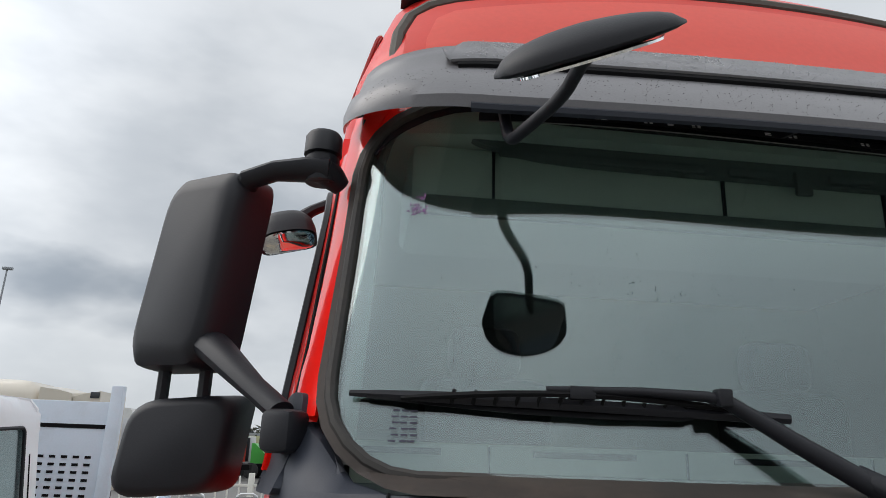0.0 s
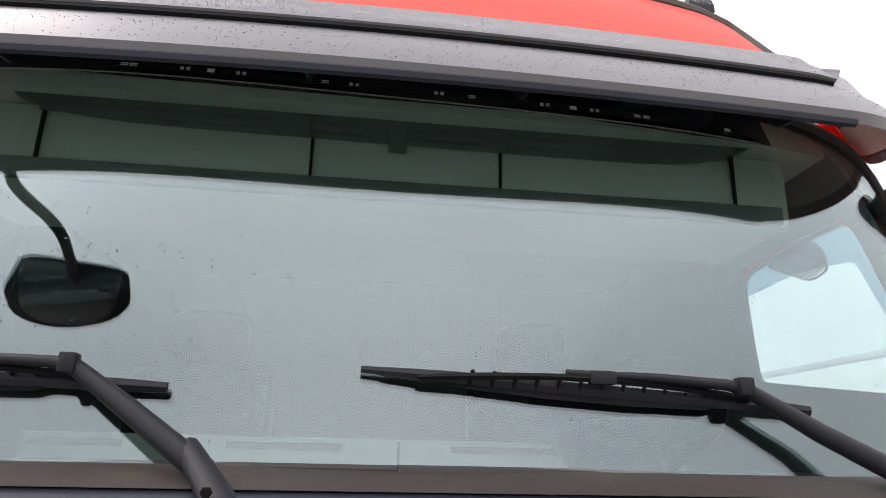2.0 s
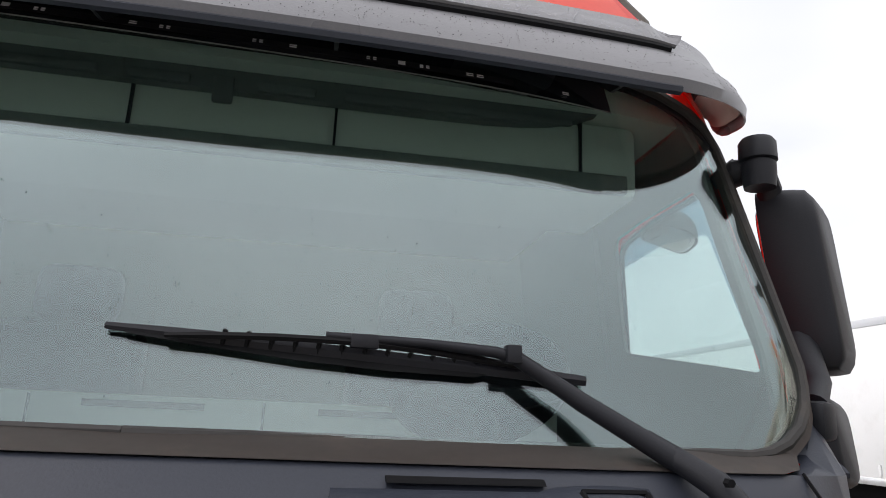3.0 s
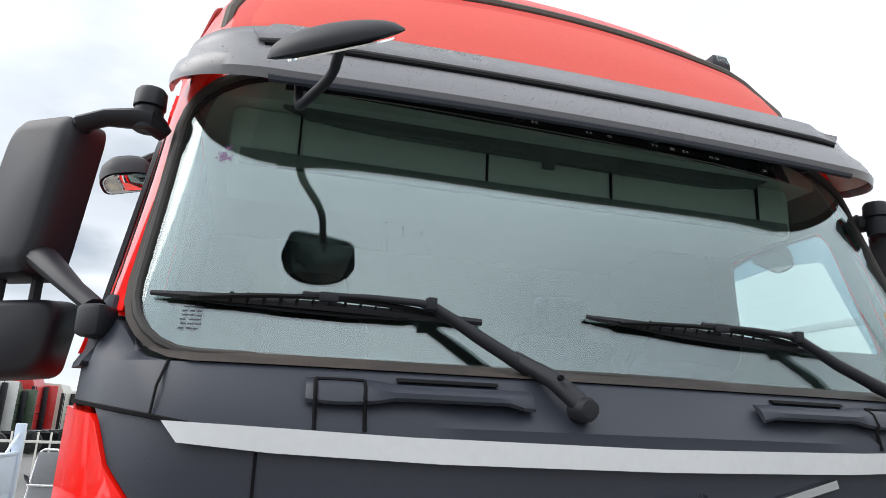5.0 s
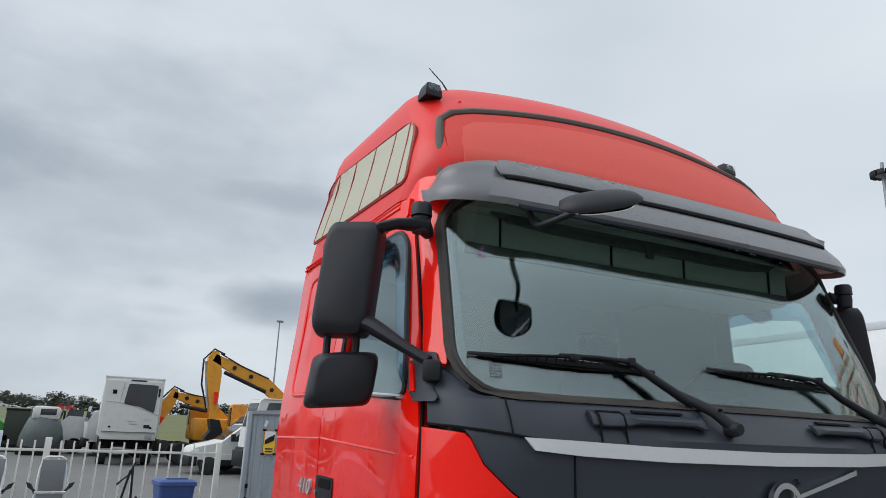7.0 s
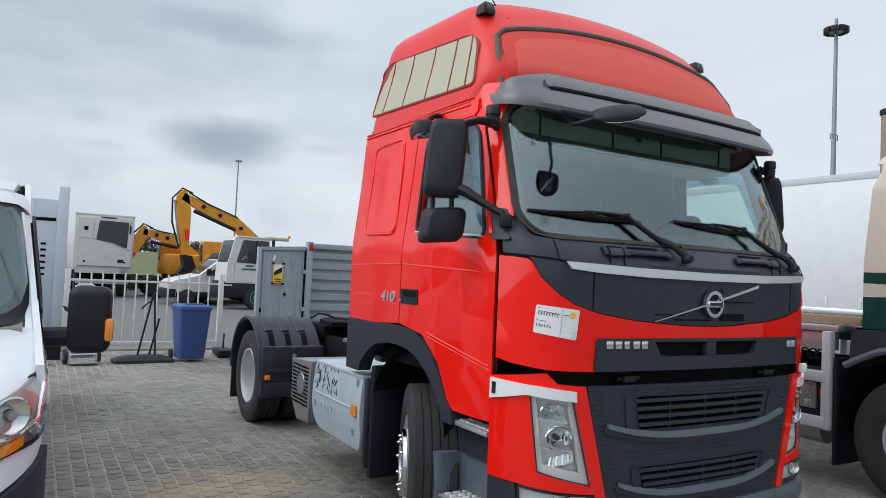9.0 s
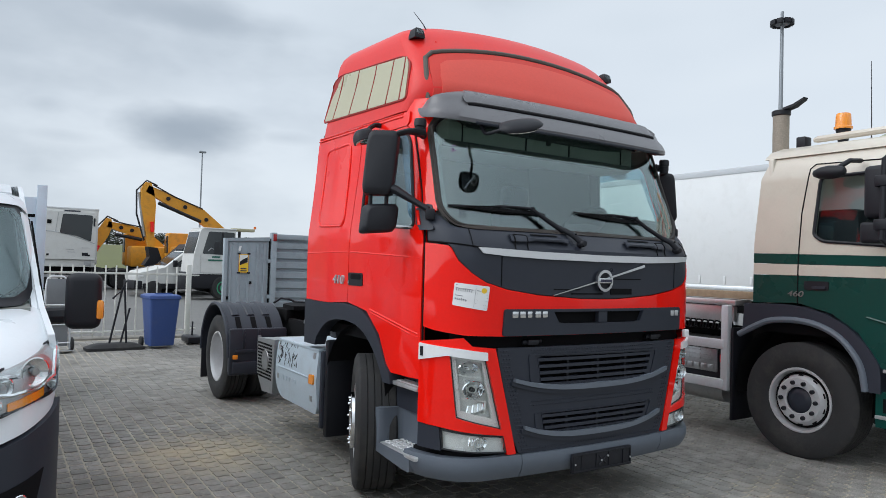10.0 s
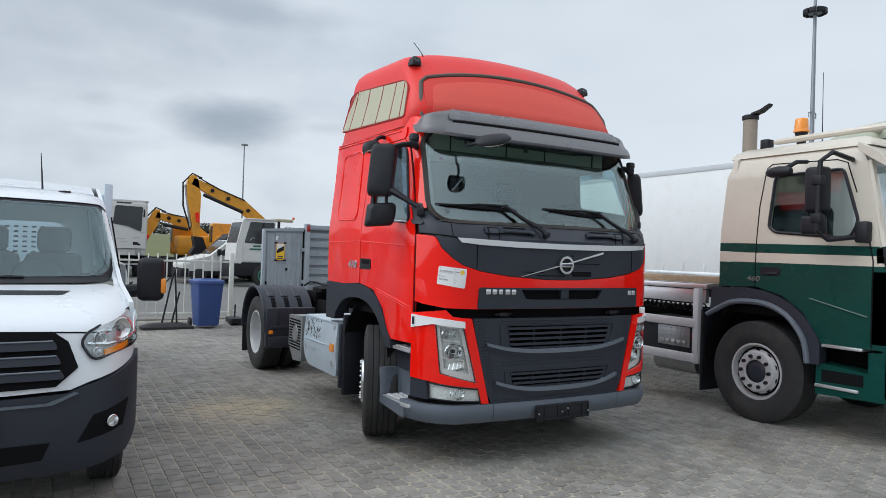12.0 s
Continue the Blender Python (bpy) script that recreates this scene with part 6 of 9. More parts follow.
bm = None
for a0, a1, b0, b1 in ((0.05, 0.10, 0.08, 0.10), (0.04, 0.98, 0.485, 0.495), (0.60, 0.605, 0.04, 0.95), (0.05, 0.27, 0.53, 0.55), (0.63, 0.75, 0.22, 0.24), (0.63, 0.97, 0.36, 0.366), (0.63, 0.97, 0.62, 0.626), (0.63, 0.97, 0.76, 0.766), (0.86, 0.97, 0.80, 0.806), (0.86, 0.97, 0.92, 0.926)):
    bm = note_bar(a0, a1, b0, b1, bm)
for k in range(8):
    bm = note_bar(0.07 + k * 0.06, 0.085 + k * 0.06, 0.20 + 0.02 * (k % 3), 0.34, bm)
    bm = note_bar(0.07 + k * 0.06, 0.115 + k * 0.06, 0.20 + 0.02 * (k % 2), 0.225 + 0.02 * (k % 2), bm)
for k in range(6):
    bm = note_bar(0.06 + k * 0.058, 0.072 + k * 0.058, 0.63 + 0.015 * (k % 3), 0.76, bm)
    bm = note_bar(0.06 + k * 0.058, 0.10 + k * 0.058, 0.68 + 0.02 * (k % 2), 0.70 + 0.02 * (k % 2), bm)
part("pen_strokes", bm, INK, note)
c = on_note(0.84, 0.2)
part("yellow_dot", skin([(c[0] + 0.017 * math.cos(a), c[1] + 0.017 * math.sin(a)) for a in np.linspace(0, 2 * math.pi, 18, endpoint=False)], front, 0.001, step=(0, 0), proud=0.0135), YELLOW_DOT, note, "yellow dot sticker")


# ---- the yard: ground, paving, fence ----
ASPHALT = surface("grey_asphalt", (0.145, 0.143, 0.138), 0.88, vary=0.22, dirt=(0.20, 0.19, 0.17), dirt_amount=0.5, grain=40, big=0.35, bump=0.2)


def paving_material(name, color, rough, random_from=None, sand=0.3, spread=0.13):
    """Concrete with dark tyre stains and drifts of sand that run on from stone to stone."""
    m, n, l = node_material(name)
    out, bsdf = n.new("ShaderNodeOutputMaterial"), n.new("ShaderNodeBsdfPrincipled")
    l.new(bsdf.outputs[0], out.inputs[0])
    geo = n.new("ShaderNodeNewGeometry")

    def noise_of(scale, detail, lo, hi, to0, to1, rough_=0.6):
        t, r = n.new("ShaderNodeTexNoise"), n.new("ShaderNodeMapRange")
        t.inputs["Scale"].default_value, t.inputs["Detail"].default_value, t.inputs["Roughness"].default_value = scale, detail, rough_
        for key, v in (("From Min", lo), ("From Max", hi), ("To Min", to0), ("To Max", to1)):
            r.inputs[key].default_value = v
        l.new(geo.outputs["Position"], t.inputs["Vector"])
        l.new(t.outputs["Fac"], r.inputs["Value"])
        return r.outputs[0]

    def math_node(op, a, b):
        q = n.new("ShaderNodeMath")
        q.operation = op
        for k, v in enumerate((a, b)):
            if isinstance(v, (int, float)):
                q.inputs[k].default_value = v
            else:
                l.new(v, q.inputs[k])
        return q.outputs[0]

    def blend(fac, a, b):
        q = n.new("ShaderNodeMix")
        q.data_type = "RGBA"
        l.new(fac, q.inputs["Factor"])
        l.new(a, q.inputs["A"])
        q.inputs["B"].default_value = (*b, 1)
        return q.outputs["Result"]

    value = math_node("MULTIPLY", noise_of(120, 4, 0.3, 0.7, 0.66, 1.34), noise_of(7, 4, 0.3, 0.7, 0.78, 1.22))
    if random_from:
        src = n.new("ShaderNodeObjectInfo") if random_from == "Random" else geo
        r = n.new("ShaderNodeMapRange")
        r.inputs["To Min"].default_value, r.inputs["To Max"].default_value = 1 - spread, 1 + spread
        l.new(src.outputs[random_from], r.inputs["Value"])
        value = math_node("MULTIPLY", value, r.outputs[0])
    tint = n.new("ShaderNodeVectorMath")
    tint.operation, tint.inputs[0].default_value = "SCALE", color
    l.new(value, tint.inputs["Scale"])
    stained = blend(noise_of(0.75, 7, 0.50, 0.72, 0.0, 0.75, 0.68), tint.outputs["Vector"], (color[0] * 0.42, color[1] * 0.41, color[2] * 0.40))
    # the drift of sand beside the van, and thinner ones elsewhere
    gap = n.new("ShaderNodeVectorMath")
    gap.operation, gap.inputs[1].default_value = "DISTANCE", (-2.0, 2.75, 0.0)
    l.new(geo.outputs["Position"], gap.inputs[0])
    near = n.new("ShaderNodeMapRange")
    for key, v in (("From Min", 0.85), ("From Max", 0.15), ("To Min", 0.0), ("To Max", 0.8)):
        near.inputs[key].default_value = v
    l.new(gap.outputs["Value"], near.inputs["Value"])
    wide = n.new("ShaderNodeClamp")
    l.new(math_node("ADD", noise_of(0.9, 8, 0.54, 0.74, 0.0, sand, 0.7), math_node("MULTIPLY", near.outputs[0], noise_of(3.5, 6, 0.3, 0.6, 0.2, 1.5))), wide.inputs["Value"])
    l.new(blend(wide.outputs[0], stained, (0.40, 0.335, 0.235)), bsdf.inputs["Base Color"])
    bsdf.inputs["Roughness"].default_value = rough
    b, t = n.new("ShaderNodeBump"), n.new("ShaderNodeTexNoise")
    t.inputs["Scale"].default_value, t.inputs["Detail"].default_value = 90, 5
    l.new(geo.outputs["Position"], t.inputs["Vector"])
    b.inputs["Strength"].default_value, b.inputs["Distance"].default_value = 0.35, 0.01
    l.new(t.outputs["Fac"], b.inputs["Height"])
    l.new(b.outputs[0], bsdf.inputs["Normal"])
    return m


JOINT = paving_material("sandy_joints", (0.36, 0.325, 0.262), 0.95, sand=0.8)
PAVER = paving_material("concrete_paver", (0.235, 0.223, 0.203), 0.8, "Random")
PAVER_REST = paving_material("concrete_pavers", (0.235, 0.223, 0.203), 0.8, "Random Per Island")
GRASS = surface("dry_grass", (0.115, 0.125, 0.042), 0.9, vary=0.35, dirt=(0.15, 0.13, 0.06), dirt_amount=0.5, grain=3.0, big=0.2)
bm = bmesh.new()
bm.faces.new([bm.verts.new(p) for p in ((-1500, -1500, -0.04), (1500, -1500, -0.04), (1500, 1500, -0.04), (-1500, 1500, -0.04))])
ground = tagged(link("ground", bm, ASPHALT), "grey asphalt yard ground", "ground", kind="structure")
PAVE = (-9.0, 9.0, -7.0, 12.0)
pavement = tagged(link("pavement", box(PAVE[0], PAVE[1], PAVE[2], PAVE[3], -0.039, -0.009), JOINT), "yard of grey interlocking concrete pavers with sandy joints", "pavement", kind="structure")
kerb = tagged(link("kerb", box(-12.0, 0.15, 12.0, 12.45, -0.039, 0.03, 0.01), surface("kerb_concrete", (0.24, 0.225, 0.20), 0.9, vary=0.2, dirt=(0.12, 0.12, 0.09), dirt_amount=0.6)), "sandy concrete edge under the fence", "kerb", kind="structure")

FENCE_PAINT = surface("cream_fence_paint", (0.66, 0.65, 0.60), 0.5, vary=0.08, dirt=(0.35, 0.32, 0.26), dirt_amount=0.35)
FENCE_Y = 12.25
fence = thing("fence", "cream-white steel picket fence along the yard", "fence", at=pose(-4.0, FENCE_Y, 0.03))
pick = box(-0.014, 0.014, -0.014, 0.014, 0.03, 1.47, 0.004)
pick_ob = part("picket", pick, FENCE_PAINT, fence)
pick_ob.location = (4.0 - 0.25, 0, 0)
post_ob = part("post", box(-0.05, 0.05, -0.05, 0.05, 0.0, 1.52, 0.01), FENCE_PAINT, fence)
post_ob.location = (4.0, 0, 0)
for k in range(1, 60):
    x = 4.0 - 0.25 - 0.2 * k
    if k % 14 == 13:
        o = new("post", post_ob.data)
        o.parent, o.location = fence, (x, 0, 0)
    else:
        o = new("picket", pick_ob.data)
        o.parent, o.location = fence, (x, 0, 0)
for z in (0.10, 1.31):
    part("rail", box(-8.0, 4.0, -0.022, 0.022, z - 0.022, z + 0.022, 0.005), FENCE_PAINT, fence)
part("latch_bar", box(4.0, 4.22, -0.02, 0.02, 1.28, 1.31, 0.004, box(4.0, 4.18, -0.02, 0.02, 0.12, 0.15, 0.004)), FENCE_PAINT, fence)

# ---- small things by the fence ----
BIN_BLUE = surface("blue_bin_plastic", (0.035, 0.075, 0.24), 0.5, vary=0.1, dirt=(0.08, 0.11, 0.22), dirt_amount=0.4)
wheelie = thing("wheelie_bin", "blue plastic wheelie bin beside the fence", "bin", at=pose(-0.92, 10.35, -0.004, 0, 0, 6))
rings = []
for z, w_, d_ in ((0.06, 0.21, 0.20), (0.12, 0.215, 0.215), (0.88, 0.262, 0.29), (0.94, 0.27, 0.30)):
    rings.append([(a * w_ * 2, b * d_ * 2, z) for a, b in rounded([(-0.5, -0.5), (0.5, -0.5), (0.5, 0.5), (-0.5, 0.5)], 0.08, 3)])
part("body", loft(rings), BIN_BLUE, wheelie)
part("rim", box(-0.285, 0.285, -0.315, 0.315, 0.925, 0.955, 0.01), BIN_BLUE, wheelie)
part("lid", loft([[(a * k * 0.58, b * k * 0.64 + 0.01, z) for a, b in rounded([(-0.5, -0.5), (0.5, -0.5), (0.5, 0.5), (-0.5, 0.5)], 0.08, 3)] for z, k in ((0.955, 1.0), (0.985, 0.99), (1.01, 0.86), (1.02, 0.6))]), BIN_BLUE, wheelie, "blue hinged lid")
part("lid_ridge", box(-0.16, 0.16, -0.18, -0.12, 1.01, 1.04, 0.01), BIN_BLUE, wheelie)
part("handle_bar", tube([(-0.25, 0.34, 0.96), (0.25, 0.34, 0.96)], 0.018, 8), BIN_BLUE, wheelie)
for x in (-0.25, 0.25):
    part("wheel", lathe([(-0.025, 0.0), (-0.025, 0.09), (-0.018, 0.10), (0.018, 0.10), (0.025, 0.09), (0.025, 0.0)], 20, m=Matrix.Translation((x, 0.27, 0.10))), RUBBER, wheelie)
part("axle", tube([(-0.25, 0.27, 0.10), (0.25, 0.27, 0.10)], 0.012, 6), STEEL, wheelie)

stand = thing("sign_stand", "black folding sign stand on a rubber base", "stand", at=pose(-1.68, 10.35, -0.005, 0, 0, 4))
part("base", loft([[(a * 0.98 * k, b * 0.42 * k, z) for a, b in rounded([(-0.5, -0.5), (0.5, -0.5), (0.5, 0.5), (-0.5, 0.5)], 0.1, 2)] for z, k in ((0.0, 1.0), (0.05, 1.0), (0.10, 0.75), (0.12, 0.55))]), RUBBER, stand)
for a, b in (((-0.10, 0, 0.1), (0.10, 0.0, 1.14)), ((0.18, -0.05, 0.1), (0.13, 0.0, 1.18)), ((0.10, 0.05, 0.1), (0.24, 0.05, 0.75))):
    part("pole", tube([a, b], 0.018, 8), BLACK, stand)
part("arm", tube([(0.12, 0, 1.10), (0.0, 0, 1.0), (-0.07, -0.02, 0.93)], [0.012, 0.012, 0.02], 8), BLACK, stand)
part("top_hook", tube([(0.10, 0, 1.10), (0.14, 0, 1.22), (0.16, 0, 1.26)], 0.014, 8), BLACK, stand)

TRUCK_GREY = surface("grey_plastic_board", (0.17, 0.18, 0.19), 0.6, vary=0.1, dirt=(0.25, 0.25, 0.25), dirt_amount=0.3)


def hand_truck(at):
    ht = thing("hand_truck", "grey and silver sack truck standing by the fence", "hand truck", "hand trucks by the fence", at=at)
    bm = tube([(-0.21, 0, 0.05), (-0.20, 0.02, 0.6), (-0.17, 0.05, 1.15), (-0.14, 0.06, 1.29), (-0.09, 0.06, 1.32), (0.09, 0.06, 1.32), (0.14, 0.06, 1.29), (0.17, 0.05, 1.15), (0.20, 0.02, 0.6), (0.21, 0, 0.05)], 0.018, 8)
    part("frame", bm, ALU, ht)
    part("upper_board", box(-0.16, 0.16, 0.02, 0.04, 0.84, 1.28, 0.01), TRUCK_GREY, ht)
    part("lower_board", box(-0.175, 0.175, 0.0, 0.02, 0.10, 0.80, 0.008), TRUCK_GREY, ht)
    for z in (0.16, 0.48, 0.82):
        part("cross_bar", tube([(-0.205, -0.01, z), (0.205, -0.01, z)], 0.014, 8), ALU, ht)
    part("toe_plate", box(-0.22, 0.22, -0.24, 0.0, 0.02, 0.035, 0.004), STEEL, ht)
    for sgn in (-1, 1):
        part("grip", tube([(sgn * 0.19, 0.02, 0.84), (sgn * 0.28, 0.08, 0.90), (sgn * 0.31, 0.08, 0.96), (sgn * 0.26, 0.08, 0.93), (sgn * 0.19, 0.03, 0.80)], 0.016, 8), BLACK, ht)
        w_ = part("wheel", lathe([(-0.03, 0.0), (-0.03, 0.10), (-0.02, 0.125), (0.02, 0.125), (0.03, 0.10), (0.03, 0.0)], 22, m=Matrix.Translation((sgn * 0.25, 0.08, 0.125))), RUBBER, ht)
        part("hub", lathe([(-0.034, 0.0), (-0.034, 0.05), (0.034, 0.05), (0.034, 0.0)], 14, m=Matrix.Translation((sgn * 0.25, 0.08, 0.125))), STEEL, w_)
    return ht


hand_truck(pose(-2.62, 10.25, -0.004, -4, 0, 8))
hand_truck(pose(-3.45, 10.2, -0.004, -6, 0, -12))
jack = thing("trolley_jack", "black trolley jack on the paving", "jack", at=pose(-0.18, 10.9, -0.005))
part("body", box(-0.16, 0.14, -0.3, 0.3, 0.03, 0.15, 0.02), BLACK, jack)
part("lever", tube([(0.0, 0.1, 0.12), (0.02, 0.16, 0.42)], 0.018, 8), BLACK, jack)
for x in (-0.14, 0.14):
    part("wheel", lathe([(-0.02, 0), (-0.02, 0.05), (0.02, 0.05), (0.02, 0)], 14, m=Matrix.Translation((x, -0.2, 0.045))), RUBBER, jack)
crate = thing("battery_crate", "dark box lying beside the sack truck", "box", at=pose(-3.1, 11.0, -0.005))
part("body", box(-0.17, 0.17, -0.15, 0.15, 0.0, 0.2, 0.02), BLACK, crate)
part("lid", box(-0.175, 0.175, -0.155, 0.155, 0.2, 0.225, 0.008), BLACK, crate)


# ---- the white dropside van ----
def shell(nose_fn, edge, rake_table, half_table, origin):
    """A front that wraps round its corners: s runs along the plan from the middle, z up."""
    xs_ = list(np.linspace(0, edge, 60))
    pl = [(x, nose_fn(x)) for x in xs_] + [(edge, nose_fn(edge) + 1.0)]
    ss = [0.0]
    for (xa, ya), (xb, yb) in zip(pl, pl[1:]):
        ss.append(ss[-1] + math.hypot(xb - xa, yb - ya))
    px, py = [p[0] for p in pl], [p[1] for p in pl]

    def s_of(x):
        return math.copysign(float(np.interp(abs(x), px[:-1], ss[:-1])), x)

    def place(s, z, d):
        a = abs(s)
        x0, y0 = np.interp(max(a - 0.01, 0), ss, px), np.interp(max(a - 0.01, 0), ss, py)
        x1, y1 = np.interp(a + 0.01, ss, px), np.interp(a + 0.01, ss, py)
        n = Vector((y1 - y0, -(x1 - x0), 0)).normalized()
        k = np.interp(z, half_table[0], half_table[1]) / edge
        x, y = np.interp(a, ss, px) + n.x * d, np.interp(a, ss, py) + n.y * d
        return Vector((origin[0] + math.copysign(x * k, s), origin[1] + y + np.interp(z, rake_table[0], rake_table[1]), origin[2] + z))

    return s_of, place


VAN_WHITE = surface("white_van_paint", (0.74, 0.77, 0.80), 0.3, coat=0.5, vary=0.03, dirt=(0.5, 0.52, 0.54), dirt_amount=0.2)
BED_BLUE = surface("pale_blue_white_steel", (0.58, 0.66, 0.74), 0.4, vary=0.05, dirt=(0.4, 0.42, 0.44), dirt_amount=0.3)
VAN_GLASS = pane_material("van_glass", (0.78, 0.86, 0.86), 0.07)
van = thing("dropside_van", "white crew-cab van with a pale dropside bed", "van", at=pose(-4.275, 0.02, 0))
van_s, van_front = shell(lambda x: 0.10 * x * x + (0.42 * (1 - math.sqrt(max(1 - ((abs(x) - 0.70) / 0.31) ** 2, 0))) if abs(x) > 0.70 else 0), 1.0,
                         ([0.28, 0.40, 0.60, 0.86, 0.98, 1.16, 1.24, 1.32, 1.395, 1.42, 2.00, 2.07, 2.12, 2.15], [0.10, 0.03, 0.0, 0.0, 0.02, 0.07, 0.16, 0.40, 0.84, 0.95, 1.52, 1.66, 1.95, 2.5]),
                         ([0.28, 1.20, 1.42, 2.0, 2.10, 2.15], [1.0, 1.0, 0.962, 0.885, 0.845, 0.70]), (0, 0, 0))


def vs(points):
    return [(van_s(x), z) for x, z in points]


def vm(points):
    return vs(mirrored(points))


part("body_front", skin(vm([(0, 0.80), (0.62, 0.82), (0.72, 0.86), (0.86, 0.90), (0.985, 0.97), (0.9995, 1.02), (0.9995, 1.395), (0, 1.395)]), van_front, 0.03, step=(0.06, 0.04)), VAN_WHITE, van, "white bonnet and wings")
bump = part("bumper", skin(vm([(0, 0.30), (0.70, 0.32), (0.93, 0.38), (0.9995, 0.50), (0.9995, 1.0), (0.97, 0.955), (0.85, 0.885), (0.70, 0.84), (0.60, 0.80), (0, 0.78)]), van_front, 0.05, step=(0.08, 0.08), proud=0.02), DARK, van, "dark grey plastic bumper")
part("intake", skin(vm([(0, 0.40), (0.48, 0.42), (0.52, 0.52), (0, 0.52)]), van_front, 0.02, proud=0.025), VOID, bump)
part("plate_panel", skin(vm([(0, 0.56), (0.27, 0.56), (0.27, 0.70), (0, 0.70)]), van_front, 0.02, proud=0.04), BLACK, bump)
part("bumper_crease", skin(vm([(0, 0.735), (0.52, 0.74), (0.66, 0.80), (0.64, 0.81), (0.5, 0.755), (0, 0.75)]), van_front, 0.02, proud=0.032), BUMPER, bump)
gr = part("grille", skin(vm([(0, 0.835), (0.54, 0.845), (0.655, 0.95), (0.60, 1.10), (0.52, 1.16), (0, 1.175)]), van_front, 0.03, proud=0.015), VOID, van, "black grille with broad bars")
for k in range(3):
    z = 0.89 + k * 0.085
    w_ = 0.585 - 0.02 * k
    part("bar", skin(rounded(vs([(-w_, z), (w_, z), (w_ - 0.02, z + 0.05), (-w_ + 0.02, z + 0.05)]), 0.02, 3), van_front, 0.03, proud=0.035), DARK, gr)
    part("bar_edge", tube([van_front(van_s(u), z + 0.05, 0.04) for u in np.linspace(-w_ + 0.03, w_ - 0.03, 9)], 0.006, 5), ACCENT, gr)
for sgn in (-1, 1):
    lamp_line = [(sgn * van_s(x), z) for x, z in rounded([(0.665, 1.09), (0.73, 0.985), (0.975, 1.055), (0.992, 1.275), (0.70, 1.155)], [0.03, 0.04, 0.03, 0.02, 0.04], 3)]
    lamp = part("headlight", skin(lamp_line, van_front, 0.02, step=(0.05, 0.05), proud=0.006), STEEL, van, "clear van headlight with amber indicator")
    part("lens", skin(lamp_line, van_front, 0.004, step=(0.05, 0.05), proud=0.03), LENS_GLASS, lamp)
    part("lamp_rim", tube([van_front(u, v, 0.02) for u, v in lamp_line + lamp_line[:1]], 0.009, 6), BLACK, lamp)
    for cx, cz, r in ((0.885, 1.160, 0.062), (0.765, 1.112, 0.044), (0.745, 1.035, 0.024), (0.955, 1.09, 0.022)):
        p = van_front(sgn * van_s(cx), cz, 0.012)
        part("bowl", lathe([(0.02, 0), (0.018, r * 0.7), (-0.012, r * 1.1), (-0.014, r), (0.0, r * 0.75), (0.012, r * 0.35), (0.014, 0)], 18, axis="Y", m=Matrix.Translation(p) @ Matrix.Rotation(radians(30 * sgn), 4, "Z")), CHROME, lamp)
    part("lamp_bridge", tube([van_front(sgn * van_s(x), z, 0.018) for x, z in ((0.70, 1.085), (0.80, 1.075), (0.90, 1.085), (0.965, 1.12), (0.985, 1.24))], 0.010, 6), CHROME, lamp)
    for cx, cz, r in ((0.885, 1.160, 0.017), (0.765, 1.112, 0.012)):
        part("bulb_shade", lathe([(-0.018, 0.0), (-0.016, r), (0.01, r * 1.1)], 14, axis="Y", m=Matrix.Translation(van_front(sgn * van_s(cx), cz, 0.014)) @ Matrix.Rotation(radians(30 * sgn), 4, "Z")), STEEL, lamp)
    part("indicator", skin([(sgn * van_s(x), z) for x, z in ((0.79, 1.008), (0.925, 1.046), (0.925, 1.082), (0.79, 1.040))], van_front, 0.01, proud=0.018), ORANGE, lamp)
    part("fog_recess", skin([(sgn * van_s(x), z) for x, z in ((0.66, 0.50), (0.90, 0.56), (0.93, 0.72), (0.74, 0.66))], van_front, 0.01, proud=0.024), VOID, bump)
    part("fog_lamp", lathe([(0.012, 0.0), (0.01, 0.03), (-0.015, 0.037), (-0.018, 0.033), (0.0, 0.024), (0.006, 0.0)], 20, axis="Y", m=Matrix.Translation(van_front(sgn * van_s(0.83), 0.61, 0.03)) @ Matrix.Rotation(radians(28 * sgn), 4, "Z")), CHROME, bump)
    # sides
    def van_side(y, z, d, sgn=sgn):
        return Vector((sgn * (float(np.interp(z, [0.28, 1.25, 1.45, 2.0, 2.2, 2.26, 2.29], [1.0, 1.0, 0.965, 0.89, 0.87, 0.835, 0.78])) + d), y, z))

    arch = arc(0.98, 0.40, 0.46, 10, 170, 10)
    lower = [(0.50, 1.30), (0.50, 0.45)] + list(reversed(arch)) + [(1.46, 0.42), (4.60, 0.42), (4.64, 2.18), (4.60, 2.285), (3.6, 2.27), (2.6, 2.20), (2.42, 2.15), (2.02, 1.99), (1.12, 1.40)]
    holes = [rounded([(1.42, 1.44), (2.42, 1.44), (2.42, 1.95), (2.06, 1.93)], 0.06, 3), rounded([(2.58, 1.44), (4.40, 1.44), (4.40, 2.08), (2.58, 1.98)], 0.06, 3)]
    sidep = part("body_side", skin(lower, van_side, 0.03, step=(0.15, 0.12), holes=holes), VAN_WHITE, van, "white van flank with crew-cab doors")
    for h in holes:
        part("side_pane", skin(h, van_side, 0.005, proud=-0.012), VAN_GLASS, sidep)
        part("pane_seal", tube([van_side(u, v, 0.002) for u, v in h + h[:1]], 0.014, 6), BLACK, sidep)
    for y in (1.22, 2.5, 4.5):
        part("door_gap", tube([van_side(y, 0.5, 0.0), van_side(y, 1.35, 0.0), van_side(y + (0.25 if y < 2 else 0), 1.9, 0.0)], 0.006, 5), VOID, sidep)
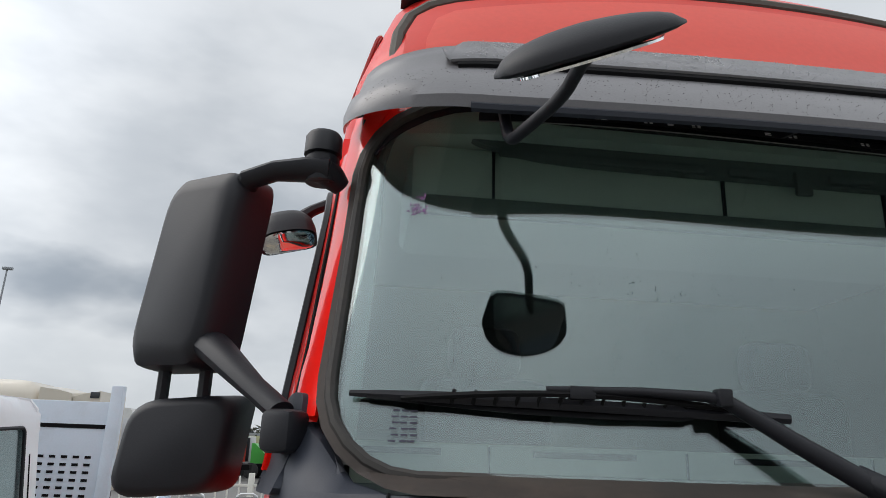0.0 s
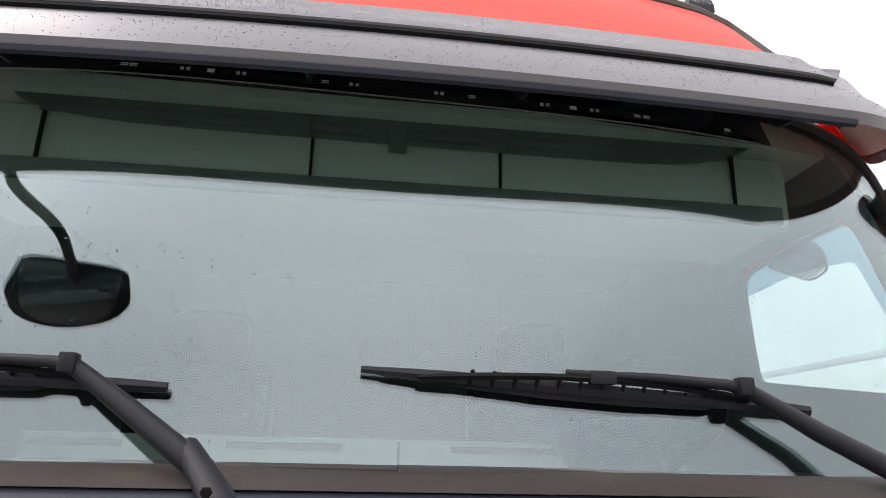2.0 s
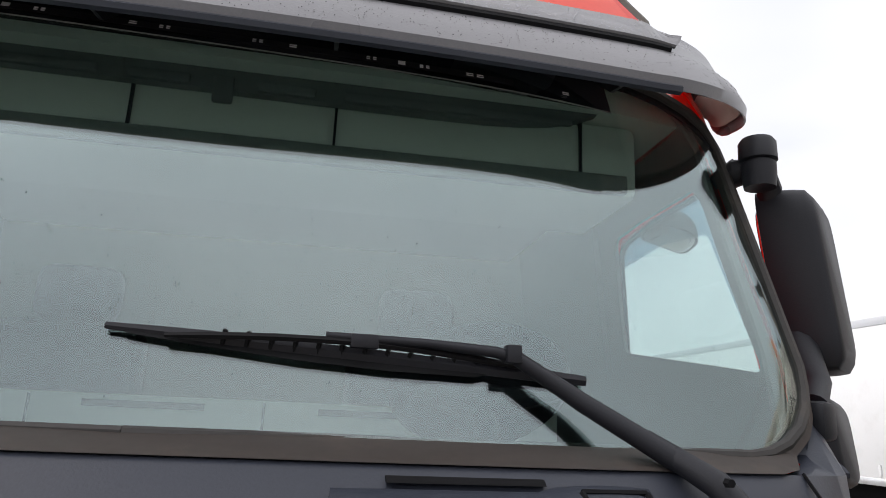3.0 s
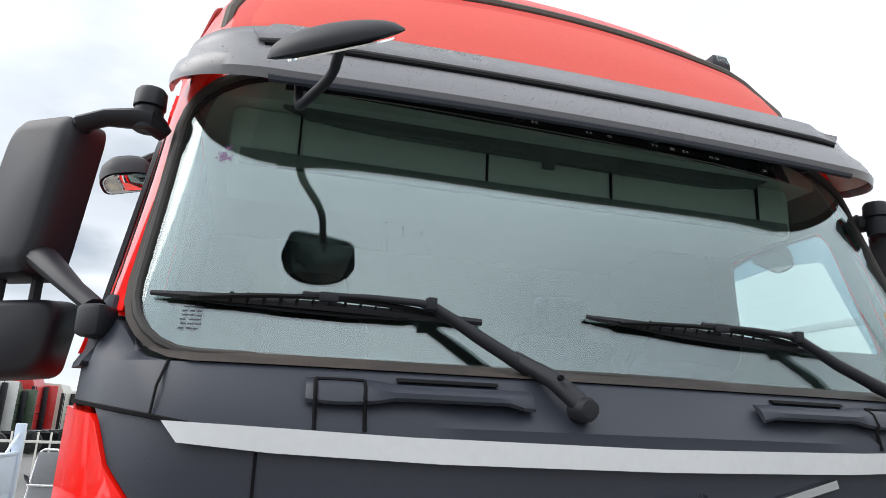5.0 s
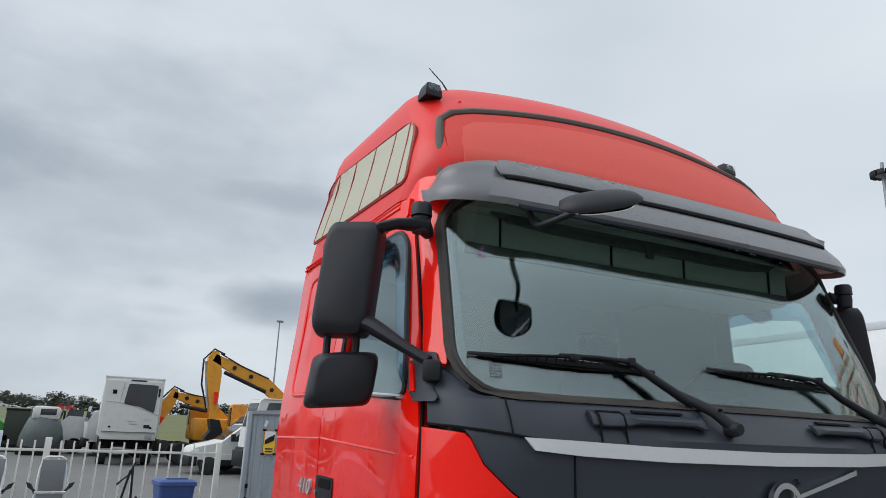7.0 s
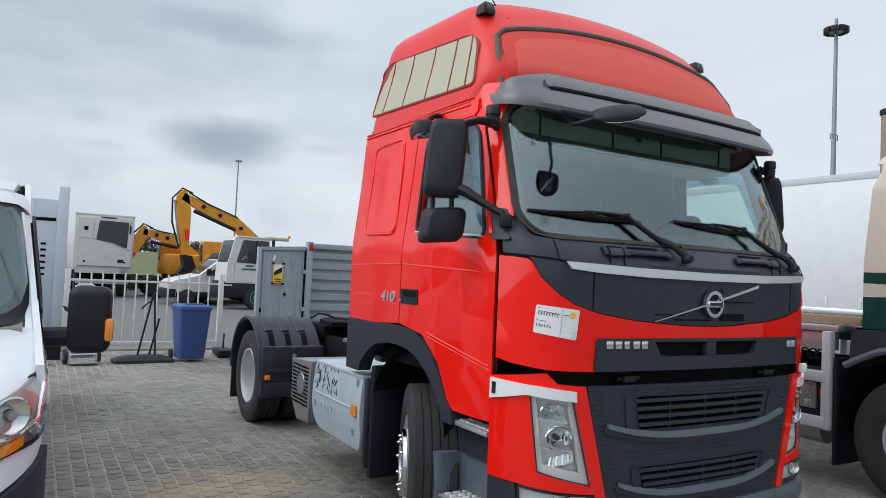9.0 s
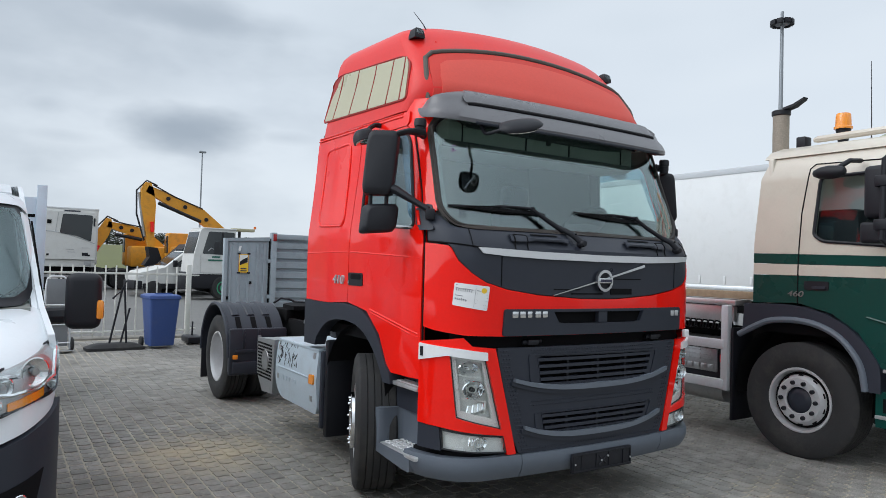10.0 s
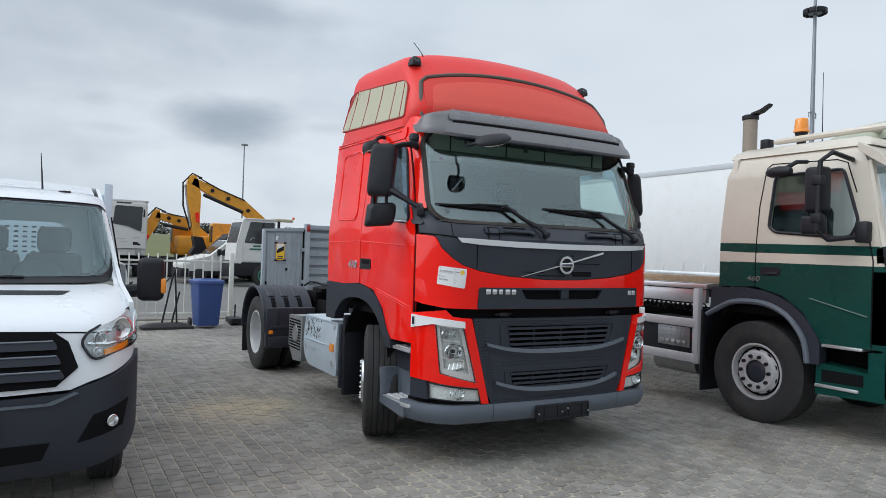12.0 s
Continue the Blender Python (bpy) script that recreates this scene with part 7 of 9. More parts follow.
    part("sill_strip", skin([(1.5, 0.62), (4.0, 0.62), (4.0, 0.72), (1.5, 0.72)], van_side, 0.02, proud=0.015), DARK, sidep)
    for y in (2.35, 2.7):
        part("door_handle", tube([van_side(y, 1.22, 0.02), van_side(y + 0.16, 1.22, 0.02)], 0.014, 6), BLACK, sidep)
    # mirror
    mr = part("door_mirror", box(-0.10, 0.10, -0.07, 0.08, -0.17, 0.17, 0.05, m=Matrix.Translation((sgn * 1.19, 1.30, 1.42)) @ Matrix.Rotation(radians(-8 * sgn), 4, "Z"), segments=4), BLACK, van, "black van mirror with amber repeater")
    part("repeater", box(-0.022, 0.022, -0.05, 0.03, -0.09, 0.03, 0.018, m=Matrix.Translation((sgn * 1.275, 1.265, 1.40))), ORANGE, mr)
    part("stalk", tube([(sgn * 0.96, 1.38, 1.32), (sgn * 1.12, 1.33, 1.33)], 0.05, 8), BLACK, mr)
    w_ = part("wheel", lathe([(-0.09, 0.2), (-0.105, 0.24), (-0.105, 0.30), (-0.085, 0.335)] + [q for k in range(4) for q in ((-0.085 + k * 0.043, 0.345), (-0.048 + k * 0.043, 0.345), (-0.046 + k * 0.043, 0.336), (-0.043 + k * 0.043, 0.336))] + [(0.085, 0.335), (0.105, 0.30), (0.105, 0.24), (0.09, 0.2)], 40, m=Matrix.Translation((sgn * 0.87, 0.98, 0.345))), RUBBER, van, "van tyre on a steel rim")
    part("rim", lathe([(0.09, 0.205), (0.06, 0.19), (0.05, 0.10), (0.07, 0.06), (0.07, 0)], 28, m=Matrix.Translation((sgn * 0.87, 0.98, 0.345)) @ Matrix.Scale(sgn, 4, (1, 0, 0))), STEEL, w_)
    w_ = part("wheel", lathe([(-0.18, 0.2), (-0.19, 0.28), (-0.17, 0.345), (0.085, 0.345), (0.105, 0.30), (0.105, 0.2)], 36, m=Matrix.Translation((sgn * 0.87, 5.9, 0.345))), RUBBER, van)
    part("rim", lathe([(0.09, 0.205), (0.0, 0.18), (-0.02, 0.0)], 24, m=Matrix.Translation((sgn * 0.87, 5.9, 0.345)) @ Matrix.Scale(sgn, 4, (1, 0, 0))), STEEL, w_)
glass_line = vm([(0, 1.44), (0.86, 1.455), (0.93, 1.50), (0.965, 1.60), (0.955, 1.93), (0.92, 1.985), (0, 1.995)])
part("windscreen", skin(glass_line, van_front, 0.006, step=(0.06, 0.06)), VAN_GLASS, van, "tinted van windscreen")
part("windscreen_band", skin(vm([(0, 1.40), (0.90, 1.41), (0.972, 1.46), (0.992, 1.60), (0.982, 1.97), (0.93, 2.02), (0, 2.03)]), van_front, 0.02, step=(0.06, 0.06), holes=[[(u * 0.965, v + (0.015 if v < 1.7 else -0.02)) for u, v in glass_line]], proud=-0.008), BLACK, van)
part("roof_front", skin(vm([(0, 2.02), (0.94, 2.01), (0.9995, 1.96), (0.9995, 2.149), (0, 2.149)]), van_front, 0.03, step=(0.06, 0.02), proud=0.004), VAN_WHITE, van)
for sgn in (-1, 1):
    part("pillar", skin([(sgn * van_s(x), z) for x, z in ((0.965, 1.39), (0.9999, 1.37), (0.9999, 1.92), (0.962, 1.97), (0.978, 1.6))], van_front, 0.03, proud=0.004), VAN_WHITE, van)
part("roof", loft([[(a * 0.80, y, z + 0.03 * (1 - a * a)) for a in np.linspace(-1, 1, 9)] + [(a * 0.80, y, z - 0.05) for a in (1, -1)] for y, z in ((2.0, 2.105), (2.6, 2.205), (3.6, 2.275), (4.60, 2.29))]), VAN_WHITE, van, "white van roof")
wall_hole = rounded([(-0.62, 1.48), (0.62, 1.48), (0.62, 1.92), (-0.62, 1.92)], 0.08, 4)
part("rear_wall", skin([(-0.95, 0.45), (0.95, 0.45), (0.95, 1.4), (0.86, 2.22), (0.79, 2.29), (-0.79, 2.29), (-0.86, 2.22), (-0.95, 1.4)], lambda u, v, d: Vector((u, 4.62 + d, v)), 0.03, step=(0, 0), holes=[wall_hole]), VAN_WHITE, van)
part("interior_floor", box(-0.93, 0.93, 0.9, 4.55, 0.5, 0.6), DASH_DARK, van)
part("dashboard", loft([[(x, 0.95, 1.30), (x, 1.0, 1.40), (x, 1.35, 1.42), (x, 1.5, 1.30), (x, 1.5, 0.7), (x, 1.0, 0.7)] for x in np.linspace(-0.9, 0.9, 9)]), DASH_DARK, van)
for x in (-0.52, 0.05, 0.52):
    bm = box(x - 0.22, x + 0.22, 2.15, 2.35, 0.95, 1.60, 0.06)
    bm = box(x - 0.13, x + 0.13, 2.2, 2.33, 1.60, 1.82, 0.05, bm)
    part("seat", bm, SEAT, van, "dark van seat")
part("steering_wheel", lathe([(-0.012, 0.18), (0.0, 0.192), (0.012, 0.18), (0.0, 0.168), (-0.012, 0.18)], 30, axis="Z", m=Matrix.Translation((0.42, 1.62, 1.42)) @ Matrix.Rotation(radians(50), 4, "X")), BLACK, van)
part("inner_mirror", box(-0.12, 0.12, 1.50, 1.53, 1.86, 1.93, 0.015), BLACK, van)
for sgn in (-1, 1):
    part("bonnet_vent", skin(rounded([(sgn * van_s(x), z) for x, z in ((0.14, 1.348), (0.58, 1.345), (0.64, 1.366), (0.14, 1.37))], 0.012, 2), van_front, 0.01, proud=0.006), BLACK, van)
part("wiper", tube([van_front(van_s(u), 1.445, 0.02) for u in np.linspace(-0.75, 0.35, 9)], 0.010, 6), BLACK, van)
part("bonnet_gap", tube([van_front(van_s(u), 1.155 - 0.05 * max(abs(u) - 0.55, 0), 0.002) for u in np.linspace(-0.9, 0.9, 21)], 0.005, 5), VOID, van)
part("aerial", tube([(0.42, 1.88, 2.12), (0.40, 1.98, 2.42)], [0.008, 0.003], 6), BLACK, van)
part("roof_button", lathe([(0, 0.05), (0.015, 0.045), (0.02, 0.0)], 16, axis="Z", m=Matrix.Translation((0.58, 1.92, 2.10))), BLACK, van)
# load bed with headboard
HB_Y = 5.45
hb = part("headboard", box(-1.17, 1.13, HB_Y, HB_Y + 0.04, 0.95, 2.33, 0.006), BED_BLUE, van, "pale perforated headboard")
part("headboard_slot", box(0.05, 1.07, HB_Y - 0.004, HB_Y + 0.01, 2.105, 2.14), VOID, hb)
for sgn in (-1, 1):
    part("corner_post", box(sgn * 1.13 - 0.05, sgn * 1.13 + 0.05, HB_Y - 0.03, HB_Y + 0.06, 0.9, 2.47, 0.008), BED_BLUE, van)
bm = None
for j in range(6):
    for k in range(22):
        bm = box(-1.05 + k * 0.095, -1.0 + k * 0.095, HB_Y - 0.004, HB_Y + 0.01, 1.55 + j * 0.062, 1.572 + j * 0.062, 0, bm)
tagged(part("perforation", bm, VOID, hb), kind="stuff")
part("bed_floor", box(-1.17, 1.13, HB_Y, 7.6, 0.88, 0.98, 0.01), BED_BLUE, van)
for sgn in (-1, 1):
    part("dropside", box(sgn * 1.12 - 0.02, sgn * 1.12 + 0.02, HB_Y + 0.1, 7.6, 0.98, 1.38, 0.01), BED_BLUE, van, "pale dropside panel")
    part("dropside_rail", box(sgn * 1.12 - 0.03, sgn * 1.12 + 0.03, HB_Y + 0.1, 7.6, 1.36, 1.40, 0.01), BED_BLUE, van)
for sgn in (-1, 1):
    part("rear_post", box(sgn * 1.12 - 0.05, sgn * 1.12 + 0.05, 7.56, 7.64, 0.9, 1.70, 0.008), BED_BLUE, van)
    part("post_brace", tube([(sgn * 1.12, 7.56, 1.58), (sgn * 1.12, 7.2, 1.39)], 0.018, 6), BED_BLUE, van)
part("tailboard", box(-1.12, 1.10, 7.58, 7.62, 0.98, 1.38, 0.01), BED_BLUE, van)
part("chassis", box(-0.5, 0.5, 0.6, 7.5, 0.4, 0.85), VOID, van)

# ---- the green and cream truck ----
GREEN = surface("dark_green_paint", (0.004, 0.052, 0.042), 0.28, coat=0.1, vary=0.06, dirt=(0.01, 0.06, 0.05), dirt_amount=0.2, spec=0.3)
CREAM = surface("cream_paint", (0.58, 0.53, 0.45), 0.35, coat=0.4, vary=0.04, dirt=(0.42, 0.38, 0.32), dirt_amount=0.25)
GX = 2.82
lorry = thing("flatbed_lorry", "green and cream lorry with an orange roof beacon", "truck", at=pose(GX, 0, 0))


def gs(y, z, d):
    lean = float(np.interp(z, [0, 1.95, 2.65, 2.80, 2.90, 2.96], [0, 0, 0.05, 0.085, 0.15, 0.28]))
    return Vector((lean - d, y, z))


G_HOLE = rounded([(0.06, 2.09), (-0.02, 2.03), (-0.80, 1.965), (-0.875, 2.12), (-0.70, 2.64), (0.02, 2.625)], [0.03, 0.04, 0.06, 0.05, 0.05, 0.05], 3)
part("cab_upper", skin([(0.655, 1.92), (0.655, 2.05), (0.62, 2.66), (0.54, 2.86), (0.45, 2.93), (-0.60, 2.93), (-0.82, 2.88), (-0.93, 2.66), (-1.06, 2.2), (-1.10, 1.885)], gs, 0.04, step=(0.12, 0.06), holes=[G_HOLE]), CREAM, lorry, "cream upper cab side")
part("stripe_green", skin([(0.655, 1.822), (0.655, 1.918), (-1.10, 1.883), (-1.11, 1.80)], gs, 0.04, step=(0.2, 0)), GREEN, lorry)
part("stripe_cream", skin([(0.655, 1.712), (0.655, 1.818), (-1.11, 1.796), (-1.12, 1.70)], gs, 0.04, step=(0.2, 0)), CREAM, lorry)
part("cab_lower", skin([(0.655, 1.708), (-1.12, 1.696), (-1.18, 1.55), (-1.20, 0.93), (-0.545, 0.93), (-0.49, 1.03), (-0.35, 1.22), (-0.12, 1.37), (0.20, 1.45), (0.655, 1.43)], gs, 0.04, step=(0.12, 0.1)), GREEN, lorry, "dark green lower cab side")
part("window_pane", skin(G_HOLE, gs, 0.005, proud=-0.015), SIDE_GLASS, lorry)
part("window_seal", tube([gs(u, v, 0.004) for u, v in G_HOLE + G_HOLE[:1]], 0.016, 6), BLACK, lorry)
for line_ in ([(0.20, 1.43), (0.20, 1.75), (0.185, 2.3), (0.13, 2.72), (0.08, 2.76), (-0.62, 2.74), (-0.73, 2.70), (-0.84, 2.4)], [(-1.02, 0.95), (-1.02, 1.75), (-0.98, 1.95)]):
    part("door_gap", tube([gs(a[0] + (b[0] - a[0]) * k / 5, a[1] + (b[1] - a[1]) * k / 5, 0.001) for a, b in zip(line_, line_[1:]) for k in range(5)] + [gs(*line_[-1], 0.001)], 0.006, 6), VOID, lorry)
h = part("door_handle", skin(rounded([(-0.09, 1.575), (0.14, 1.575), (0.14, 1.66), (-0.09, 1.66)], 0.02, 3), gs, 0.01, proud=0.005), BLACK, lorry)
part("handle_grip", skin(rounded([(-0.07, 1.59), (0.06, 1.59), (0.06, 1.615), (-0.07, 1.615)], 0.01, 2), gs, 0.01, proud=0.018), DARK, h)
numerals("460", 0.075, (-0.006, 0.30, 1.51), -1, lorry, surface("dull_numeral", (0.20, 0.20, 0.19), 0.4, metal=0.2, vary=0.05))
for a, b in (((-0.42, 1.36), (-0.98, 1.225)),):
    part("crease", tube([gs(a[0] + (b[0] - a[0]) * k / 6, a[1] + (b[1] - a[1]) * k / 6, 0) for k in range(7)], 0.012, 6), GREEN, lorry)
g_out = [(0.73, 1.415), (0.20, 1.435), (-0.12, 1.355), (-0.36, 1.205), (-0.50, 1.02), (-0.55, 0.92), (-0.55, 0.72)]
g_in = [(-0.45, 0.72), (-0.43, 0.90), (-0.36, 1.03), (-0.22, 1.19), (0.0, 1.29), (0.20, 1.31), (0.45, 1.29), (0.60, 1.22), (0.75, 1.12)]
part("wheel_arch", skin(smooth(g_out) + smooth(g_in), gs, 0.12, step=(0.1, 0.1), proud=0.03), DARK, lorry, "dark plastic wheel arch")
part("arch_lip", tube([gs(u, v, 0.035) for u, v in smooth([(-0.43, 0.72), (-0.40, 0.92), (-0.33, 1.04), (-0.20, 1.18), (0.0, 1.27), (0.22, 1.29), (0.46, 1.27), (0.62, 1.19), (0.78, 1.10)])], 0.03, 8), BUMPER, lorry)
# arch liner coloured as dark as the shaded wheel well
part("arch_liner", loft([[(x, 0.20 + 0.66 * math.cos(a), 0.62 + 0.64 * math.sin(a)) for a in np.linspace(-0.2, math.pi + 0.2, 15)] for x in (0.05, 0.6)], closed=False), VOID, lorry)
part("step_panel", skin([(-0.50, 0.43), (-1.25, 0.46), (-1.25, 0.92), (-1.0, 0.90), (-1.0, 0.70), (-0.50, 0.74)], gs, 0.25, step=(0.1, 0)), GREEN, lorry, "green step panel")
part("step_hollow", skin([(-0.56, 0.56), (-0.96, 0.57), (-0.96, 0.68), (-0.56, 0.68)], gs, 0.01, proud=0.003), VOID, lorry)
for y0, y1, z in ((-0.92, -0.50, 0.535), (-0.95, -0.56, 0.93)):
    part("step_tread", box(-0.02, 0.18, y0, y1, z - 0.03, z, 0.006), ALU, lorry, "aluminium step")
part("cab_front", box(-0.0, 2.42, -1.24, -1.10, 0.45, 1.72, 0.05), GREEN, lorry, "green cab front")
part("cab_corner", box(0.0, 0.2, -1.22, -0.98, 0.95, 1.68, 0.03), GREEN, lorry)
part("windscreen", skin([(0.12, 1.90), (2.3, 1.90), (2.22, 2.66), (0.2, 2.66)], lambda u, v, d: Vector((u, -1.14 + 0.28 * (v - 1.90) - d, v)), 0.008), SIDE_GLASS, lorry)
part("screen_pillar", tube([gs(-1.10, 1.88, -0.03), gs(-0.92, 2.70, -0.03)], 0.04, 8), CREAM, lorry)
part("cowl", box(0.0, 2.42, -1.24, -1.02, 1.70, 1.90, 0.03), BLACK, lorry)
rings = []
for z, w_, y0, y1 in ((2.86, 0.10, 0.62, -0.92), (2.93, 0.14, 0.58, -0.88), (2.97, 0.22, 0.50, -0.80), (2.985, 0.4, 0.40, -0.7)):
    rings.append([(w_, y0, z), (2.42 - w_, y0, z), (2.42 - w_, y1, z), (w_, y1, z)])
part("cab_roof", loft(rings), CREAM, lorry, "cream cab roof")
part("sun_visor", loft([[(x, -1.18, 2.60), (x, -1.02, 2.78), (x, -0.85, 2.88), (x, -0.85, 2.80), (x, -1.12, 2.62)] for x in (0.0, 0.4, 1.2, 2.0, 2.42)]), CREAM, lorry, "cream sun visor")
part("rear_wall", box(0.06, 2.36, 0.50, 0.56, 1.42, 2.86, 0.02), CREAM, lorry)
part("underbody", box(0.35, 2.1, -0.9, 0.9, 0.6, 1.42), VOID, lorry)
part("far_side", box(2.38, 2.42, -1.1, 0.62, 0.95, 2.0), GREEN, lorry)
part("cab_floor", box(0.05, 2.38, -1.1, 0.6, 1.15, 1.35), VOID, lorry)
part("interior_seat", box(0.3, 0.8, -0.2, 0.3, 1.5, 2.35, 0.08), SEAT, lorry)
part("interior_dash", box(0.1, 2.3, -1.05, -0.75, 1.7, 1.98, 0.05), DASH_DARK, lorry)
part("roof_bar", tube([(0.35, 0.26, 3.045), (0.355, 0.22, 3.05), (0.38, -0.9, 3.065), (0.40, -1.1, 3.04)], [0.02, 0.034, 0.034, 0.034], 8), CREAM, lorry)
part("roof_bar", tube([(0.36, -0.75, 3.065), (2.06, -0.75, 3.065)], 0.034, 8), CREAM, lorry)
part("roof_deflector", loft([[(x, -0.10, 2.98), (x, -0.5, 3.13), (x, -0.95, 3.16), (x, -0.95, 2.98)] for x in (0.55, 1.9)]), surface("pale_green_panel", (0.5, 0.55, 0.45), 0.4, vary=0.06), lorry)
bc = part("beacon", lathe([(0.0, 0.085), (0.02, 0.085), (0.03, 0.075), (0.14, 0.068), (0.155, 0.06), (0.16, 0)], 20, axis="Z", m=Matrix.Translation((0.62, 0.12, 3.17))), ORANGE, lorry, "orange roof beacon")
part("beacon_foot", tube([(0.62, 0.12, 2.96), (0.62, 0.12, 3.17)], [0.03, 0.07], 10), BLACK, bc)
part("work_lamp", box(-0.06, 0.06, -0.05, 0.05, -0.06, 0.06, 0.015, m=Matrix.Translation((0.45, 0.42, 3.05))), BLACK, lorry)
part("aerial", tube([(0.45, -0.22, 3.0), (0.46, -0.22, 3.02), (0.48, -0.2, 3.75)], [0.018, 0.006, 0.003], 6), BLACK, lorry)
RUST = surface("rusty_pipe", (0.32, 0.28, 0.23), 0.7, metal=0.3, vary=0.3, dirt=(0.45, 0.43, 0.40), dirt_amount=0.6)
ex = part("exhaust_pipe", tube([(0.60, 0.755, 1.2), (0.60, 0.755, 3.44)], 0.082, 16), RUST, lorry, "rusty upright exhaust pipe")
part("rain_ring", lathe([(-0.03, 0.084), (-0.02, 0.095), (0.02, 0.095), (0.03, 0.08), (0.03, 0.07)], 16, axis="Z", m=Matrix.Translation((0.60, 0.755, 3.43)), caps=False), BLACK, ex)
part("flap", loft([[(0.54, 0.70, 3.455), (0.66, 0.70, 3.455), (0.65, 0.60, 3.475), (0.64, 0.50, 3.53), (0.56, 0.50, 3.53), (0.55, 0.60, 3.475)], [(0.54, 0.71, 3.475), (0.66, 0.71, 3.475), (0.65, 0.60, 3.50), (0.64, 0.49, 3.555), (0.56, 0.49, 3.555), (0.55, 0.60, 3.50)]]), BLACK, ex)
# mirror set
lm = part("door_mirror", box(-0.075, 0.075, -0.10, 0.10, -0.22, 0.22, 0.04, m=Matrix.Translation((-0.24, -0.62, 2.42)), segments=3), BLACK, lorry, "black mirror on a tubular frame")
part("mirror_frame", tube([gs(-0.78, 2.72, 0.02), (-0.28, -0.78, 2.76), (-0.34, -0.70, 2.68), (-0.34, -0.68, 2.02), (-0.26, -0.74, 1.94), gs(-0.92, 1.98, 0.02)], 0.024, 8), BLACK, lm)
part("wide_mirror", box(-0.07, 0.07, -0.10, 0.10, -0.09, 0.09, 0.03, m=Matrix.Translation((-0.26, -0.60, 2.08)), segments=3), BLACK, lm)
for z in (2.5, 2.14):
    part("clamp", box(-0.37, -0.29, -0.73, -0.63, z - 0.045, z + 0.045, 0.01), BLACK, lm)
part("mirror_foot", box(-0.08, 0.02, -1.0, -0.88, 1.92, 2.12, 0.02), BLACK, lm)
km = part("kerb_mirror", lathe([(-0.15, 0.0), (-0.135, 0.035), (-0.08, 0.055), (0.0, 0.062), (0.08, 0.052), (0.13, 0.03), (0.15, 0.0)], 18, axis="Y", m=Matrix.Translation((-0.20, -0.18, 2.63))), BLACK, lorry, "oval kerb mirror")
part("kerb_arm", tube([(-0.2, -0.25, 2.66), (-0.12, -0.32, 2.73), (0.02, -0.34, 2.74)], 0.022, 8), BLACK, km)
# running gear and the low deck behind
wheel_parts(lorry, (0.20, 0.20, 0.53), 0.545, 0.34, -1, nut=BLACK)
wheel_parts(lorry, (2.2, 0.20, 0.53), 0.545, 0.34, 1)
for x in (0.22, 0.55, 1.87, 2.2):
    wheel_parts(lorry, (x, 4.6, 0.52), 0.52, 0.29, -1 if x < 1 else 1, disc=-1)
part("mud_flap", box(0.02, 0.45, 0.88, 0.91, 0.2, 1.15, 0.008), BLACK, lorry, "hanging mud flap")
RAIL = surface("pale_anodised_rail", (0.54, 0.55, 0.57), 0.4, metal=0.1, vary=0.08, dirt=(0.4, 0.38, 0.35), dirt_amount=0.4)
bt = part("battery_box", box(0.03, 0.55, 1.0, 1.85, 0.58, 1.0, 0.02), BLACK, lorry, "battery box between aluminium rails")
for z in (0.56, 0.97):
    part("guard_rail", box(-0.03, 0.03, 0.96, 3.9, z - 0.05, z + 0.05, 0.012), RAIL, bt)
part("embossed_plate", box(0.012, 0.03, 1.06, 1.55, 0.67, 0.91, 0.006), STEEL, bt)
for j in range(3):
    for k in range(6):
        part("stud", box(0.004, 0.014, 1.12 + k * 0.07, 1.155 + k * 0.07, 0.79 + j * 0.045, 0.802 + j * 0.045), STEEL, bt)
for k in range(5):
    part("letter_block", box(0.002, 0.014, 1.10 + k * 0.085, 1.165 + k * 0.085, 0.69, 0.745, 0.004), STEEL, bt)
part("red_reflector", box(0.004, 0.02, 0.985, 1.02, 0.78, 0.86), RED, bt)
part("air_tank", tube([(0.3, 1.1, 0.46), (0.3, 1.75, 0.46)], 0.14, 16), STEEL, lorry)
part("frame_rail", box(0.75, 0.85, 0.6, 7.5, 0.75, 1.05), VOID, lorry)
part("frame_rail", box(1.55, 1.65, 0.6, 7.5, 0.75, 1.05), VOID, lorry)
WOODEN = surface("worn_wood_and_rust", (0.34, 0.25, 0.16), 0.85, vary=0.3, dirt=(0.16, 0.11, 0.07), dirt_amount=0.6, grain=20)
part("deck", box(0.15, 2.25, 0.95, 8.0, 1.37, 1.43, 0.01), ALU, lorry, "low steel deck")
part("deck_beam", box(0.25, 0.45, 0.8, 8.0, 1.44, 1.52, 0.01), WOODEN, lorry, "brown rusty beam")
part("deck_side", box(0.2, 0.26, 1.0, 8.0, 1.2, 1.36, 0.006), ALU, lorry)
part("coil_spring", tube([(0.30 + 0.05 * math.cos(k * 0.9), 1.1 + k * 0.011, 1.14 + 0.05 * math.sin(k * 0.9)) for k in range(90)], 0.010, 5), BLACK, lorry)
part("upright", box(-0.02, 0.06, 0.92, 1.0, 0.5, 1.38, 0.01), RAIL, lorry)

